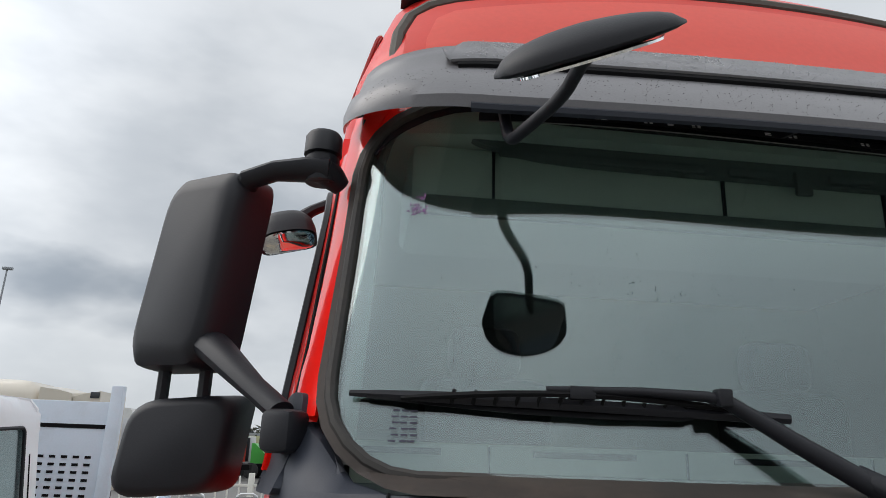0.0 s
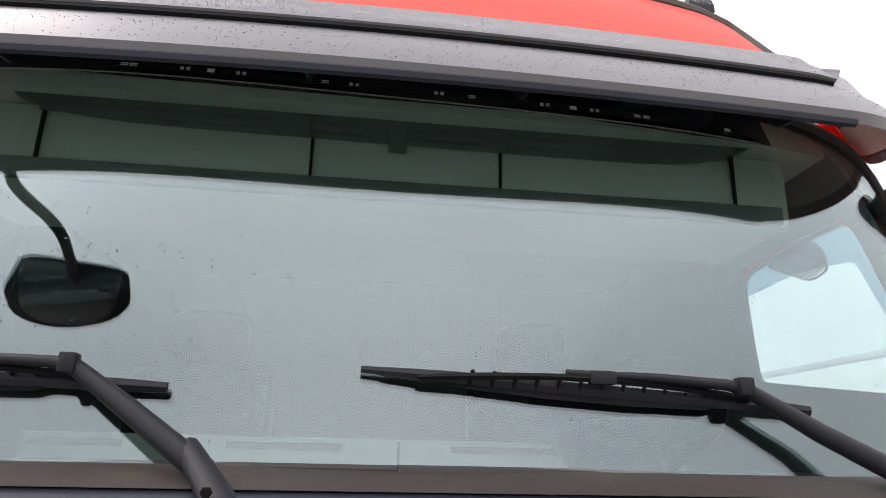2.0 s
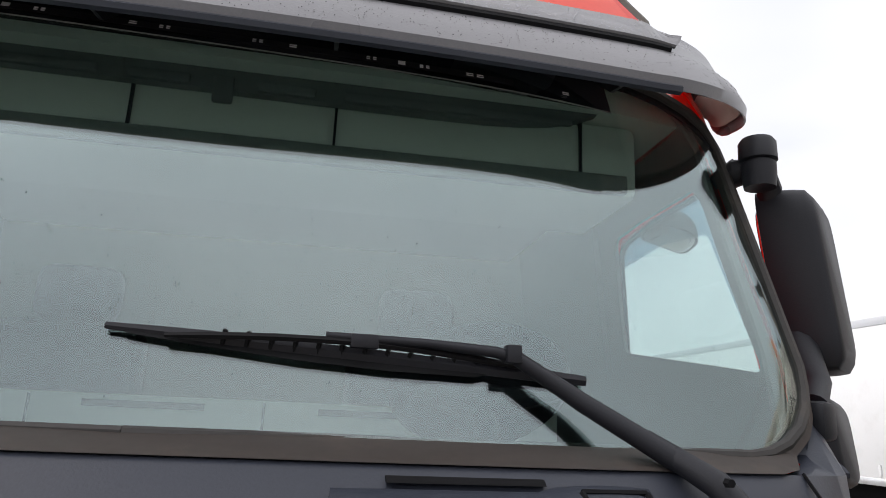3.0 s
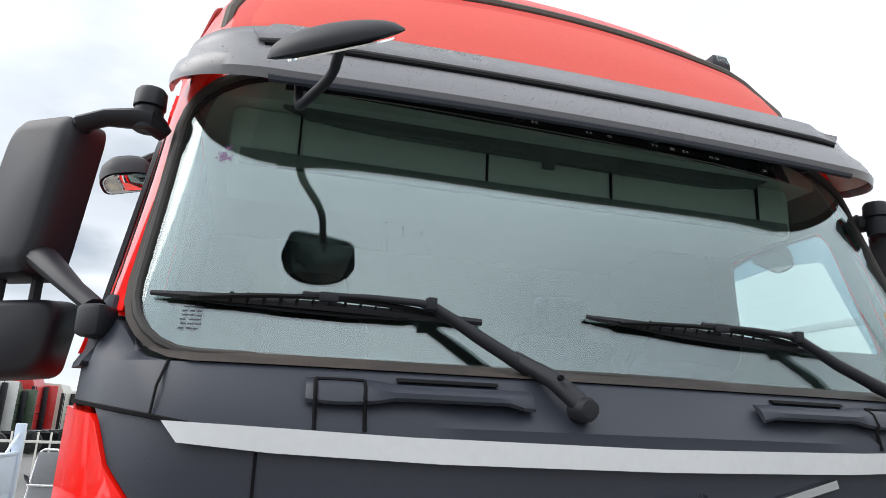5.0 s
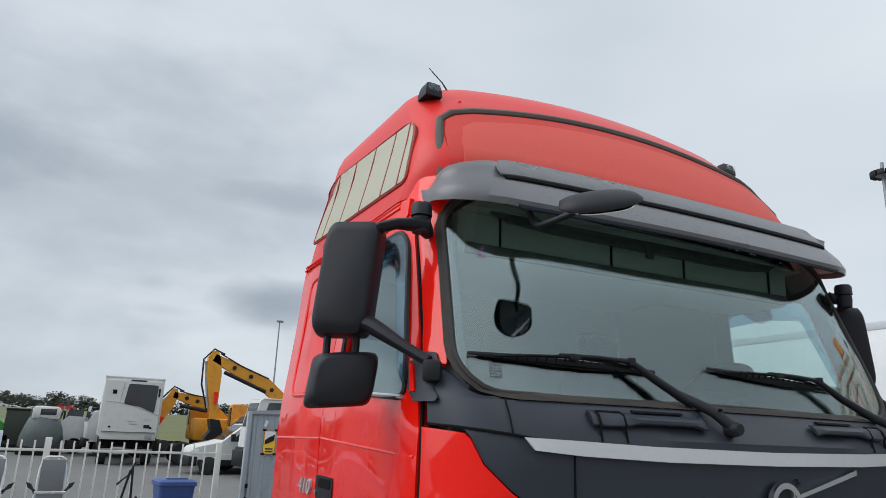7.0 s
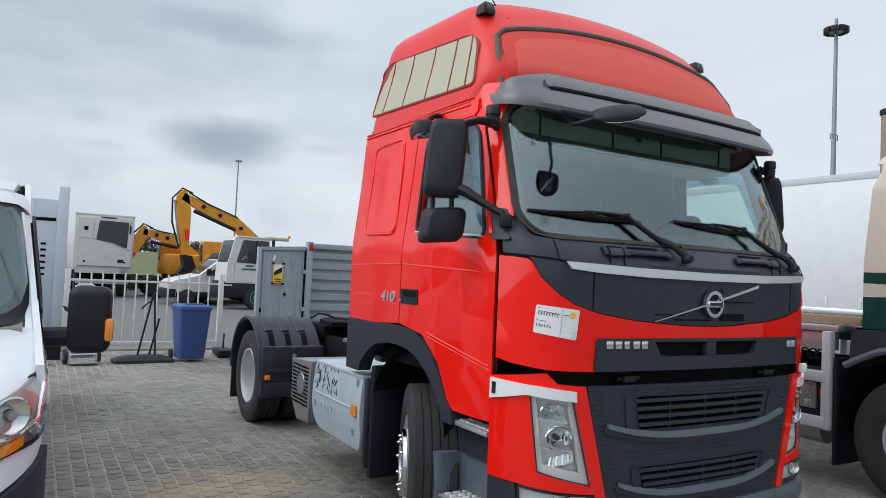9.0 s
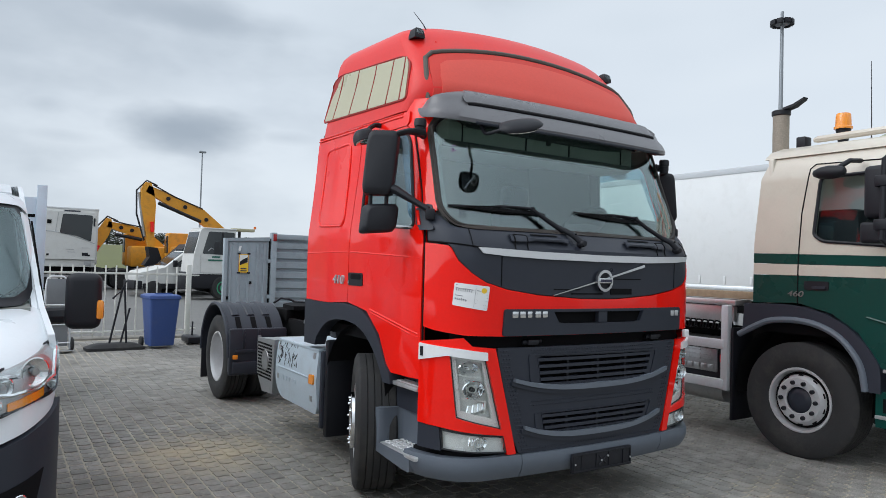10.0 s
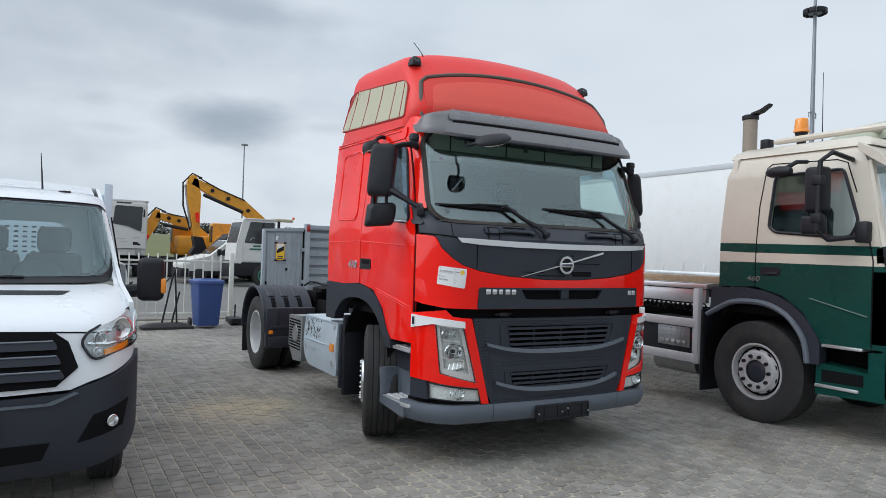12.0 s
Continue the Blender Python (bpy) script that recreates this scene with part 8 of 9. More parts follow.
# ---- white box trailer beyond it ----
TRAILER_WHITE = surface("white_trailer_panel", (0.70, 0.71, 0.71), 0.45, vary=0.04, dirt=(0.55, 0.55, 0.53), dirt_amount=0.35)
tr = thing("box_trailer", "long white box trailer parked beside the lorry", "trailer", at=pose(8.0, 2.5, 0))
part("box_body", box(0, 2.55, 0, 13.4, 1.45, 3.60, 0.02), TRAILER_WHITE, tr)
part("top_rail", box(-0.012, 2.562, -0.01, 13.41, 3.58, 3.70, 0.01), surface("grey_rail", (0.5, 0.52, 0.54), 0.5, vary=0.06), tr)
part("bottom_rail", box(-0.012, 2.562, -0.01, 13.41, 1.38, 1.48, 0.01), ALU, tr)
for k in range(24):
    part("rail_tab", box(-0.02, 0.0, 0.4 + k * 0.55, 0.44 + k * 0.55, 1.50, 1.66, 0.004), TRAILER_WHITE, tr)
part("chassis", box(0.5, 2.0, 0.3, 13.0, 0.95, 1.4, 0.02), VOID, tr)
for y in (8.8, 10.1, 11.4):
    for x in (0.25, 2.3):
        w_ = part("wheel", lathe([(-0.18, 0.3), (-0.19, 0.45), (-0.16, 0.52), (0.16, 0.52), (0.19, 0.45), (0.18, 0.3), (0.05, 0.25), (0.04, 0)], 28, m=Matrix.Translation((x, y, 0.5)) @ Matrix.Scale(-1 if x < 1 else 1, 4, (1, 0, 0))), RUBBER, tr)
for x in (0.6, 1.9):
    part("landing_leg", box(x - 0.06, x + 0.06, 2.2, 2.32, -0.01, 1.0, 0.01, box(x - 0.14, x + 0.14, 2.12, 2.4, -0.01, 0.03)), STEEL, tr)


# ---- beyond the fence ----
YELLOW = surface("worn_machine_yellow", (0.72, 0.31, 0.018), 0.45, vary=0.12, dirt=(0.22, 0.13, 0.05), dirt_amount=0.5)
GREY_BOX = surface("grey_container_paint", (0.30, 0.345, 0.38), 0.5, vary=0.08, dirt=(0.14, 0.15, 0.16), dirt_amount=0.5)
DARK_GLASS = surface("dark_window", (0.02, 0.026, 0.03), 0.08, vary=0.05, spec=0.8)
OFF_WHITE = surface("off_white_paint", (0.62, 0.62, 0.60), 0.45, vary=0.05, dirt=(0.45, 0.43, 0.40), dirt_amount=0.4)

reefer = thing("reefer_trailer", "white refrigerated trailer seen at its cooling unit", "trailer", at=pose(-0.69, 34.5, 0) @ Matrix.Diagonal((1, 1, 1.09, 1)))
part("body", box(-1.3, 1.3, 0, 13.0, 1.15, 3.62, 0.03), OFF_WHITE, reefer)
unit = part("cooling_unit", loft([[(a * 1.18, -0.28 * k, z) for a in (-1, -0.5, 0, 0.5, 1)] + [(1.18, 0.02, z), (-1.18, 0.02, z)] for z, k in ((1.35, 1.0), (2.0, 1.0), (3.0, 1.0), (3.46, 0.9))]), OFF_WHITE, reefer, "white cooling unit")
panel = rounded([(-0.38, 2.50), (0.34, 2.40), (0.98, 2.16), (1.03, 3.34), (-0.27, 3.36)], 0.09, 4)
part("dark_panel", loft([[(x, y, z) for x, z in panel] for y in (-0.30, -0.20)]), DARK_GLASS, unit)
part("cover_seam", tube([(-1.16, -0.285, 2.585), (-0.6, -0.285, 2.56), (0.0, -0.285, 2.44), (0.55, -0.285, 2.28), (1.14, -0.285, 2.08)], 0.014, 5), STEEL, unit)
part("door_seam", tube([(-0.46, -0.285, 3.40), (-0.52, -0.285, 2.9), (-0.56, -0.285, 2.57)], 0.010, 5), STEEL, unit)
part("side_handle", box(1.06, 1.14, -0.31, -0.27, 2.85, 3.22, 0.02), BLACK, unit)
part("front_shelf", box(-1.2, 1.2, -0.16, 0.0, 1.02, 1.34, 0.02), OFF_WHITE, reefer)
part("plate_bar", box(0.72, 1.02, -0.18, -0.155, 1.06, 1.30, 0.01), STEEL, reefer)
for x, z in ((-0.10, 1.78), (0.58, 1.86), (-0.02, 1.66)):
    part("grille_slot", box(x, x + 0.34, -0.292, -0.27, z, z + 0.025), STEEL, unit)
part("vent", box(-0.92, -0.74, -0.295, -0.27, 2.90, 3.07), VOID, unit)
part("maker_strip", box(-0.2, 0.5, -0.01, 0.0, 3.46, 3.54), DARK, reefer)
part("rim", box(-1.32, 1.32, -0.02, 0.06, 3.58, 3.66, 0.01), ALU, reefer)
for x in (-0.85, 0.9):
    part("hinge", box(x - 0.05, x + 0.05, -0.3, -0.27, 1.5, 1.58), VOID, unit)
part("label_plate", box(0.60, 0.86, -0.295, -0.27, 1.52, 1.66), BLACK, unit)
part("underframe", box(-1.1, 1.1, 0.2, 12.5, 0.75, 1.12), VOID, reefer)
for y in (1.2, 9.0, 10.4):
    for x in (-0.98, 0.98):
        part("wheel", lathe([(-0.2, 0.3), (-0.21, 0.45), (-0.18, 0.52), (0.18, 0.52), (0.21, 0.45), (0.2, 0.3), (0.1, 0.2), (0.1, 0)], 20, m=Matrix.Translation((x, y, 0.48)) @ Matrix.Scale(-1 if x < 0 else 1, 4, (1, 0, 0))), RUBBER, reefer)
part("bumper_bar", box(-1.15, 1.15, 0.1, 0.2, 0.55, 0.65), STEEL, reefer)

skip = thing("steel_container", "grey ribbed steel container with a warning poster", "container", at=pose(-0.12, 9.0, 0))
part("end_panel", box(0, 0.79, 0, 0.04, -0.01, 2.07, 0.008), GREY_BOX, skip, "dented grey end door")
for x in (0.05, 0.21, 0.38, 0.55, 0.68):
    part("rib", loft([[(x + dx, -0.022 * f, z) for dx, f in ((0, 0), (0.018, 1), (0.055, 1), (0.073, 0))] for z in (0.05, 2.0)]), GREY_BOX, skip)
part("top_beam", loft([[(-0.02, y, z), (0.80, y, z + 0.03)] + [(0.80, y, z + 0.10), (-0.02, y, z + 0.05)] for y, z in ((-0.035, 2.03), (0.06, 2.03))]), GREY_BOX, skip)
part("gasket", box(0.79, 0.825, 0.0, 0.05, -0.01, 2.10, 0.006), VOID, skip)
part("corner_post", box(0.825, 0.93, -0.05, 0.08, -0.01, 2.22, 0.01), GREY_BOX, skip)
part("corner_post", box(-0.03, 0.03, -0.04, 0.07, -0.01, 2.08, 0.01), GREY_BOX, skip)
part("side_panel", box(0.93, 3.6, 0.16, 0.20, -0.01, 2.12, 0.008), GREY_BOX, skip)
for k in range(11):
    part("side_rib", loft([[(x, 0.16 - 0.05 * f, z) for f, z in ((0, 0.06 + k * 0.185), (1, 0.085 + k * 0.185), (1, 0.185 + k * 0.185), (0, 0.21 + k * 0.185))] for x in (0.94, 3.58)]), GREY_BOX, skip)
part("top_rail", box(0.93, 3.6, 0.08, 0.24, 2.10, 2.20, 0.012), GREY_BOX, skip)
part("back_box", box(0.85, 3.55, 0.20, 2.3, -0.01, 2.10), GREY_BOX, skip)
part("lamp", box(0.855, 0.92, -0.068, -0.045, 2.06, 2.19, 0.006), surface("red_lens", (0.35, 0.02, 0.02), 0.3), skip)
for z in (0.35, 1.0, 1.65):
    part("hinge", box(0.77, 0.84, -0.045, -0.01, z, z + 0.07, 0.008), GREY_BOX, skip)
for z in (0.98, 0.80):
    part("latch_bolt", box(0.02, 0.07, -0.035, -0.005, z, z + 0.06, 0.006), VOID, skip)
part("lock", box(0.44, 0.48, -0.035, -0.005, 1.26, 1.31, 0.005), VOID, skip)
part("sticker", box(0.23, 0.27, -0.027, -0.022, 1.86, 1.95, m=Matrix.Translation((0.25, 0, 1.9)) @ Matrix.Rotation(radians(14), 4, "Y") @ Matrix.Translation((-0.25, 0, -1.9))), PAPER, skip)
poster = part("warning_poster", box(0.24, 0.41, -0.028, -0.024, 1.47, 1.80, 0.0), YELLOW_DOT, skip, "yellow and red warning poster taped up")
part("poster_top", box(0.25, 0.40, -0.031, -0.027, 1.65, 1.79), PAPER, poster)
part("poster_border", box(0.235, 0.415, -0.0255, -0.0235, 1.465, 1.805), RED_DULL, poster)
part("poster_sign", loft([[(x, y, z) for x, z in ((0.255, 1.60), (0.395, 1.66), (0.395, 1.75), (0.30, 1.70), (0.255, 1.66))] for y in (-0.032, -0.029)]), BLACK, poster)
for x, z in ((0.235, 1.465), (0.415, 1.465), (0.235, 1.81), (0.415, 1.81)):
    part("tape", box(x - 0.028, x + 0.028, -0.034, -0.030, z - 0.016, z + 0.016), BLACK, poster)
part("poster_bars", box(0.27, 0.38, -0.031, -0.027, 1.53, 1.55, 0, box(0.27, 0.385, -0.031, -0.027, 1.49, 1.51)), INK, poster)

tug = thing("terminal_tractor", "white terminal tractor with a large-windowed cab", "tractor", at=pose(4.02, 26.2, 0, 0, 0, 4))
part("cab", loft([[(x, y, z) for x, y in ((-0.74 + a, -0.1), (1.0, -0.1), (1.0, 1.5), (-0.74 + a, 1.5))] for z, a in ((1.05, -0.05), (1.8, 0.0), (2.84, 0.24), (2.92, 0.28), (2.98, 0.42))]), OFF_WHITE, tug, "white cab")
part("side_pane", skin(rounded([(-0.40, 1.90), (0.93, 1.86), (0.95, 2.84), (-0.15, 2.84)], 0.06, 3), flat_xz(-0.1), 0.02, step=(0, 0), proud=0.012), DARK_GLASS, tug)
part("door_post", box(0.40, 0.47, -0.13, -0.1, 1.88, 2.84), BLACK, tug)
part("seat_back", box(0.10, 0.34, -0.125, -0.11, 1.9, 2.42, 0.05), SEAT, tug)
part("wheel_rim", tube([(-0.16, -0.118, 2.02), (-0.02, -0.118, 2.16), (0.06, -0.118, 2.10)], 0.015, 5), STEEL, tug)
part("roof_edge", box(-0.40, 1.03, -0.14, 1.52, 2.94, 3.0, 0.02), OFF_WHITE, tug)
part("beacon", lathe([(3.06, 0.06), (3.16, 0.055), (3.18, 0.0)], 12, axis="Z", m=Matrix.Translation((2.05, 0.45, 0))), surface("orange_lens", (0.75, 0.16, 0.02), 0.3), tug)
part("door_seam", tube([(-0.46, -0.105, 1.86), (-0.44, -0.105, 1.10), (0.5, -0.105, 1.08)], 0.010, 5), STEEL, tug)
part("front_pane", skin([(0.0, 1.9), (1.4, 1.9), (1.4, 2.82), (0.0, 2.82)], lambda u, v, d: Vector((-0.74 + 0.23 * (v - 1.8) - d, u, v)), 0.02, proud=0.012), DARK_GLASS, tug)
for z in (1.74, 1.60):
    part("name_bar", box(0.0 if z > 1.7 else -0.15, 0.35 if z > 1.7 else 0.5, -0.115, -0.1, z, z + 0.07), surface("green_print", (0.02, 0.12, 0.09), 0.5), tug)
part("skirt", box(-0.9, 3.4, -0.05, 1.45, 0.45, 1.12, 0.04), BLACK, tug)
part("bumper", box(-1.0, -0.85, -0.05, 1.45, 0.4, 1.0, 0.03), BLACK, tug)
for x in (0.55, 3.0):
    w_ = part("wheel", lathe([(-0.2, 0.3), (-0.2, 0.46), (-0.16, 0.5), (0.16, 0.5), (0.2, 0.46), (0.2, 0.3)], 24, axis="Y", m=Matrix.Translation((x, 0.1, 0.47))), RUBBER, tug)
    part("rim", lathe([(-0.21, 0.0), (-0.21, 0.12), (-0.19, 0.2), (-0.21, 0.3), (0.1, 0.3)], 20, axis="Y", m=Matrix.Translation((x, 0.1, 0.47))), surface("green_rim", (0.02, 0.25, 0.12), 0.5), w_)
part("light_bar", box(1.0, 2.0, 0.3, 0.6, 2.92, 3.06, 0.03), CREAM_FILM, tug)
part("light_stalk", box(1.3, 1.4, 0.4, 0.5, 2.3, 2.95), BLACK, tug)
part("rear_frame", box(0.9, 3.2, 0.2, 1.3, 1.12, 1.5, 0.02), BLACK, tug)


def excavator(at, label, elbow, stick_low, boom_foot, thick=0.52):
    e = thing("excavator", label, "excavator", "excavators in the yard", at=at)
    part("undercarriage", box(0.6, 3.6, -0.8, 1.2, 0.45, 0.95, 0.05), BLACK, e)
    for x in (1.0, 3.2):
        for y in (-0.95, 1.2):
            part("wheel", lathe([(-0.25, 0.3), (-0.26, 0.48), (-0.2, 0.56), (0.2, 0.56), (0.26, 0.48), (0.25, 0.3), (0.2, 0)], 20, axis="Y", m=Matrix.Translation((x, y, 0.52))), RUBBER, e)
    part("upper_body", box(1.4, 4.4, -0.95, 1.25, 1.15, 2.25, 0.12), YELLOW, e)
    part("turntable", lathe([(0.9, 0.8), (1.2, 0.8)], 24, axis="Z", m=Matrix.Translation((2.2, 0.1, 0))), BLACK, e)
    cabn = part("cab", box(1.3, 2.5, 0.35, 1.25, 1.2, 2.95, 0.1), YELLOW, e)
    part("cab_glass", box(1.27, 2.4, 0.42, 1.18, 1.9, 2.8, 0.05), DARK_GLASS, cabn)
    f, k, s = Vector(boom_foot), Vector(elbow), Vector(stick_low)
    mid_ = f.lerp(k, 0.45) + Vector((0.1, 0, 0.35))

    def beam(points, sizes):
        rings_ = []
        for i, p in enumerate(points):
            d = (points[min(i + 1, len(points) - 1)] - points[max(i - 1, 0)]).normalized()
            n = Vector((-d.z, 0, d.x))
            rings_.append([tuple(p + n * sizes[i] * a + Vector((0, 0.18 * b, 0))) for a, b in ((-0.5, -1), (0.5, -1), (0.5, 1), (-0.5, 1))])
        return loft(rings_)

    part("boom", beam([f, f.lerp(mid_, 0.5), mid_, mid_.lerp(k, 0.6), k], [thick * 1.1, thick * 1.2, thick * 1.25, thick * 1.05, thick * 0.7]), YELLOW, e, "yellow main boom")
    part("stick", beam([k + Vector((0.05, 0, 0.3)), k, k.lerp(s, 0.25), k.lerp(s, 0.7), s], [thick * 0.5, thick * 1.1, thick * 1.4, thick * 0.8, thick * 0.5]), YELLOW, e, "yellow dipper arm")
    part("warning_stripes", beam([k.lerp(s, 0.55) + Vector((0.08, -0.19, 0)), k.lerp(s, 0.72) + Vector((0.08, -0.19, 0))], [0.16, 0.14]), RED, e)
    part("ram", tube([mid_ + Vector((0, -0.25, -0.35)), mid_.lerp(k, 0.8) + Vector((0, -0.25, -0.45))], 0.09, 8), BLACK, e)
    part("ram", tube([k + Vector((-0.35, 0, -0.2)), s + Vector((-0.3, 0, 0.6))], 0.07, 8), STEEL, e)
    part("hose", tube([k + Vector((0.5, 0.1, 0.2)), k + Vector((0, 0.1, 0.42)), k + Vector((-0.45, 0.1, -0.1)), k.lerp(s, 0.5) + Vector((-0.55, 0.1, 0.2)), s + Vector((-0.3, 0.1, 0.4))], 0.045, 6), BLACK, e)
    for q in (0.3, 0.62, 0.85):
        at_ = f.lerp(mid_, q) if q > 0.7 else mid_.lerp(k, q)
        part("pin_boss", lathe([(-0.24, 0.0), (-0.24, 0.10), (0.24, 0.10), (0.24, 0.0)], 12, axis="Y", m=Matrix.Translation(at_)), BLACK, e)
    part("boom_hose", tube([mid_ + Vector((0.1, -0.2, 0.3)), mid_.lerp(k, 0.5) + Vector((0, -0.2, 0.25)), k + Vector((0.25, -0.2, 0.2))], 0.035, 5), BLACK, e)
    part("bucket", loft([[(s.x + a, s.y - 0.45, s.z + b) for a, b in ((-0.2, 0.1), (0.25, 0.05), (0.45, -0.5), (0.1, -0.95), (-0.35, -0.8), (-0.1, -0.4))], [(s.x + a, s.y + 0.45, s.z + b) for a, b in ((-0.2, 0.1), (0.25, 0.05), (0.45, -0.5), (0.1, -0.95), (-0.35, -0.8), (-0.1, -0.4))]]), BLACK, e)
    return e


excavator(pose(2.4, 33.0, 0), "yellow wheeled excavator with its boom raised", (0.12, -0.1, 5.05), (0.40, -0.1, 2.1), (4.6, -0.1, 2.35), 0.5)
excavator(pose(0.9, 36.5, 0), "worn yellow excavator with a lowered arm", (0.35, -0.1, 3.35), (-0.55, -0.1, 1.3), (3.2, -0.1, 2.0), 0.42)

wreck = thing("parked_van", "dark van parked behind the fence", "van", at=pose(4.2, 30.0, 0))
part("body", loft([[(x, 0, z) for x, z in ((-2.4, 0.35), (2.6, 0.35), (2.7, 1.6), (2.5, 2.35), (-0.3, 2.35), (-1.3, 1.35), (-2.4, 1.1))], [(x, 1.8, z) for x, z in ((-2.4, 0.35), (2.6, 0.35), (2.7, 1.6), (2.5, 2.35), (-0.3, 2.35), (-1.3, 1.35), (-2.4, 1.1))]]), BLACK, wreck)
part("side_pane", box(-0.8, 0.6, -0.03, 0.0, 1.4, 2.1, 0.01), DARK_GLASS, wreck)
for x in (-1.5, 1.7):
    part("wheel", lathe([(-0.1, 0.0), (-0.11, 0.3), (-0.08, 0.34), (0.08, 0.34), (0.1, 0.0)], 20, axis="Y", m=Matrix.Translation((x, 0.05, 0.32))), RUBBER, wreck)
car = thing("parked_van", "white van with a sloping bonnet behind the fence", "van", at=pose(2.95, 28.6, 0, 0, 0, 6))
prof = rounded([(-1.45, 0.35), (1.6, 0.35), (1.6, 2.0), (0.62, 2.02), (-0.28, 1.30), (-1.32, 1.06), (-1.5, 0.86)], 0.07, 3)
part("body", loft([[(x, y, z - (0.05 if inner and z > 1 else 0)) for x, z in prof] for y, inner in ((0.0, 1), (0.07, 0), (1.63, 0), (1.7, 1))]), OFF_WHITE, car)
part("windscreen", skin([(0.12, 0.0), (1.58, 0.0), (1.52, 1.06), (0.18, 1.06)], lambda u, v, d: Vector((-0.24 + 0.78 * v / 1.06 - 0.6 * d, u, 1.33 + 0.63 * v / 1.06 + 0.8 * d)), 0.012, step=(0, 0), proud=0.012), DARK_GLASS, car)
part("side_pane", skin(rounded([(0.02, 1.28), (1.35, 1.28), (1.35, 1.84), (0.70, 1.84)], 0.05, 3), flat_xz(0.0), 0.02, step=(0, 0), proud=0.012), DARK_GLASS, car)
part("bumper", box(-1.56, -1.2, -0.02, 1.72, 0.3, 0.68, 0.06), BLACK, car)
part("sill", box(-1.2, 1.58, -0.02, 0.05, 0.32, 0.55, 0.02), BLACK, car)
part("headlight", box(-1.46, -1.16, -0.015, 0.2, 0.78, 0.96, 0.04), REFLECTOR, car)
part("door_mirror", box(0.02, 0.2, -0.22, -0.03, 1.32, 1.58, 0.04), BLACK, car)
part("wheel", lathe([(-0.1, 0.0), (-0.11, 0.3), (-0.08, 0.35), (0.08, 0.35), (0.1, 0.0)], 20, axis="Y", m=Matrix.Translation((-0.75, 0.05, 0.31))), RUBBER, car)


# a row of stripped truck cabs, noses to the side
def lorry_cab(at, color, label, high=2.6):
    c = thing("truck_cab", label, "truck cab", "row of parked truck cabs", at=at)
    paint_ = surface("cab_paint", color, 0.4, coat=0.3, vary=0.08, dirt=(0.3, 0.28, 0.25), dirt_amount=0.25)
    prof = [(-1.1, 0.75), (1.0, 0.75), (1.05, 1.9), (0.85, 0.75 + high - 0.25), (0.6, 0.75 + high), (-0.9, 0.75 + high - 0.05), (-1.1, 0.75 + high - 0.5)]
    part("body", loft([[(x, y, z) for x, z in prof] for y in (-1.2, 1.2)]), paint_, c)
    part("side_pane", skin(rounded([(-0.15, 1.95), (0.85, 1.85), (0.72, 2.55), (-0.15, 2.6)], 0.06, 3), flat_xz(-1.2), 0.02, step=(0, 0), proud=0.012), DARK_GLASS, c)
    part("windscreen", skin([(-1.05, 1.9), (1.05, 1.9), (1.05, 2.75), (-1.05, 2.75)], lambda u, v, d: Vector((1.05 - 0.15 * (v - 1.9) + d, u, v)), 0.02, step=(0, 0), proud=0.02), DARK_GLASS, c)
    part("bumper", box(0.85, 1.15, -1.22, 1.22, 0.45, 0.95, 0.05), BLACK, c)
    part("frame", box(-4.2, 0.6, -0.5, 0.5, 0.6, 0.9), VOID, c)
    part("mirror", box(0.85, 0.98, -1.5, -1.3, 1.9, 2.5, 0.03), BLACK, c)
    top = 0.75 + high
    part("wall_seam", box(-1.125, -1.09, 0.72, 0.80, 0.9, top - 0.55, 0.008), VOID, c)
    part("corner_trim", box(-1.16, -1.0, 1.14, 1.24, 0.8, top - 0.55, 0.02), BLACK, c)
    for z in (1.35, 1.75, 2.15):
        if z < top - 0.6:
            part("grab_bar", tube([(-1.1, -0.55, z), (-1.19, -0.5, z), (-1.19, -0.05, z), (-1.1, 0.0, z)], 0.022, 6), BLACK, c)
    part("air_intake", box(-1.36, -1.13, -0.95, -0.65, 0.8, top - 0.5, 0.04), BLACK, c)
    part("fairing", box(-1.75, -1.12, -1.2, -1.12, 0.85, top - 0.4, 0.03), paint_, c)
    part("tank", tube([(-1.4, -0.85, 0.65), (-2.7, -0.85, 0.65)], 0.28, 14), STEEL, c)
    for x in (0.1, -3.2):
        for y in (-1.05, 1.05):
            part("wheel", lathe([(-0.15, 0.0), (-0.15, 0.42), (-0.12, 0.5), (0.12, 0.5), (0.15, 0.42), (0.15, 0.0)], 20, axis="Y", m=Matrix.Translation((x, y, 0.48))), RUBBER, c)
    return c


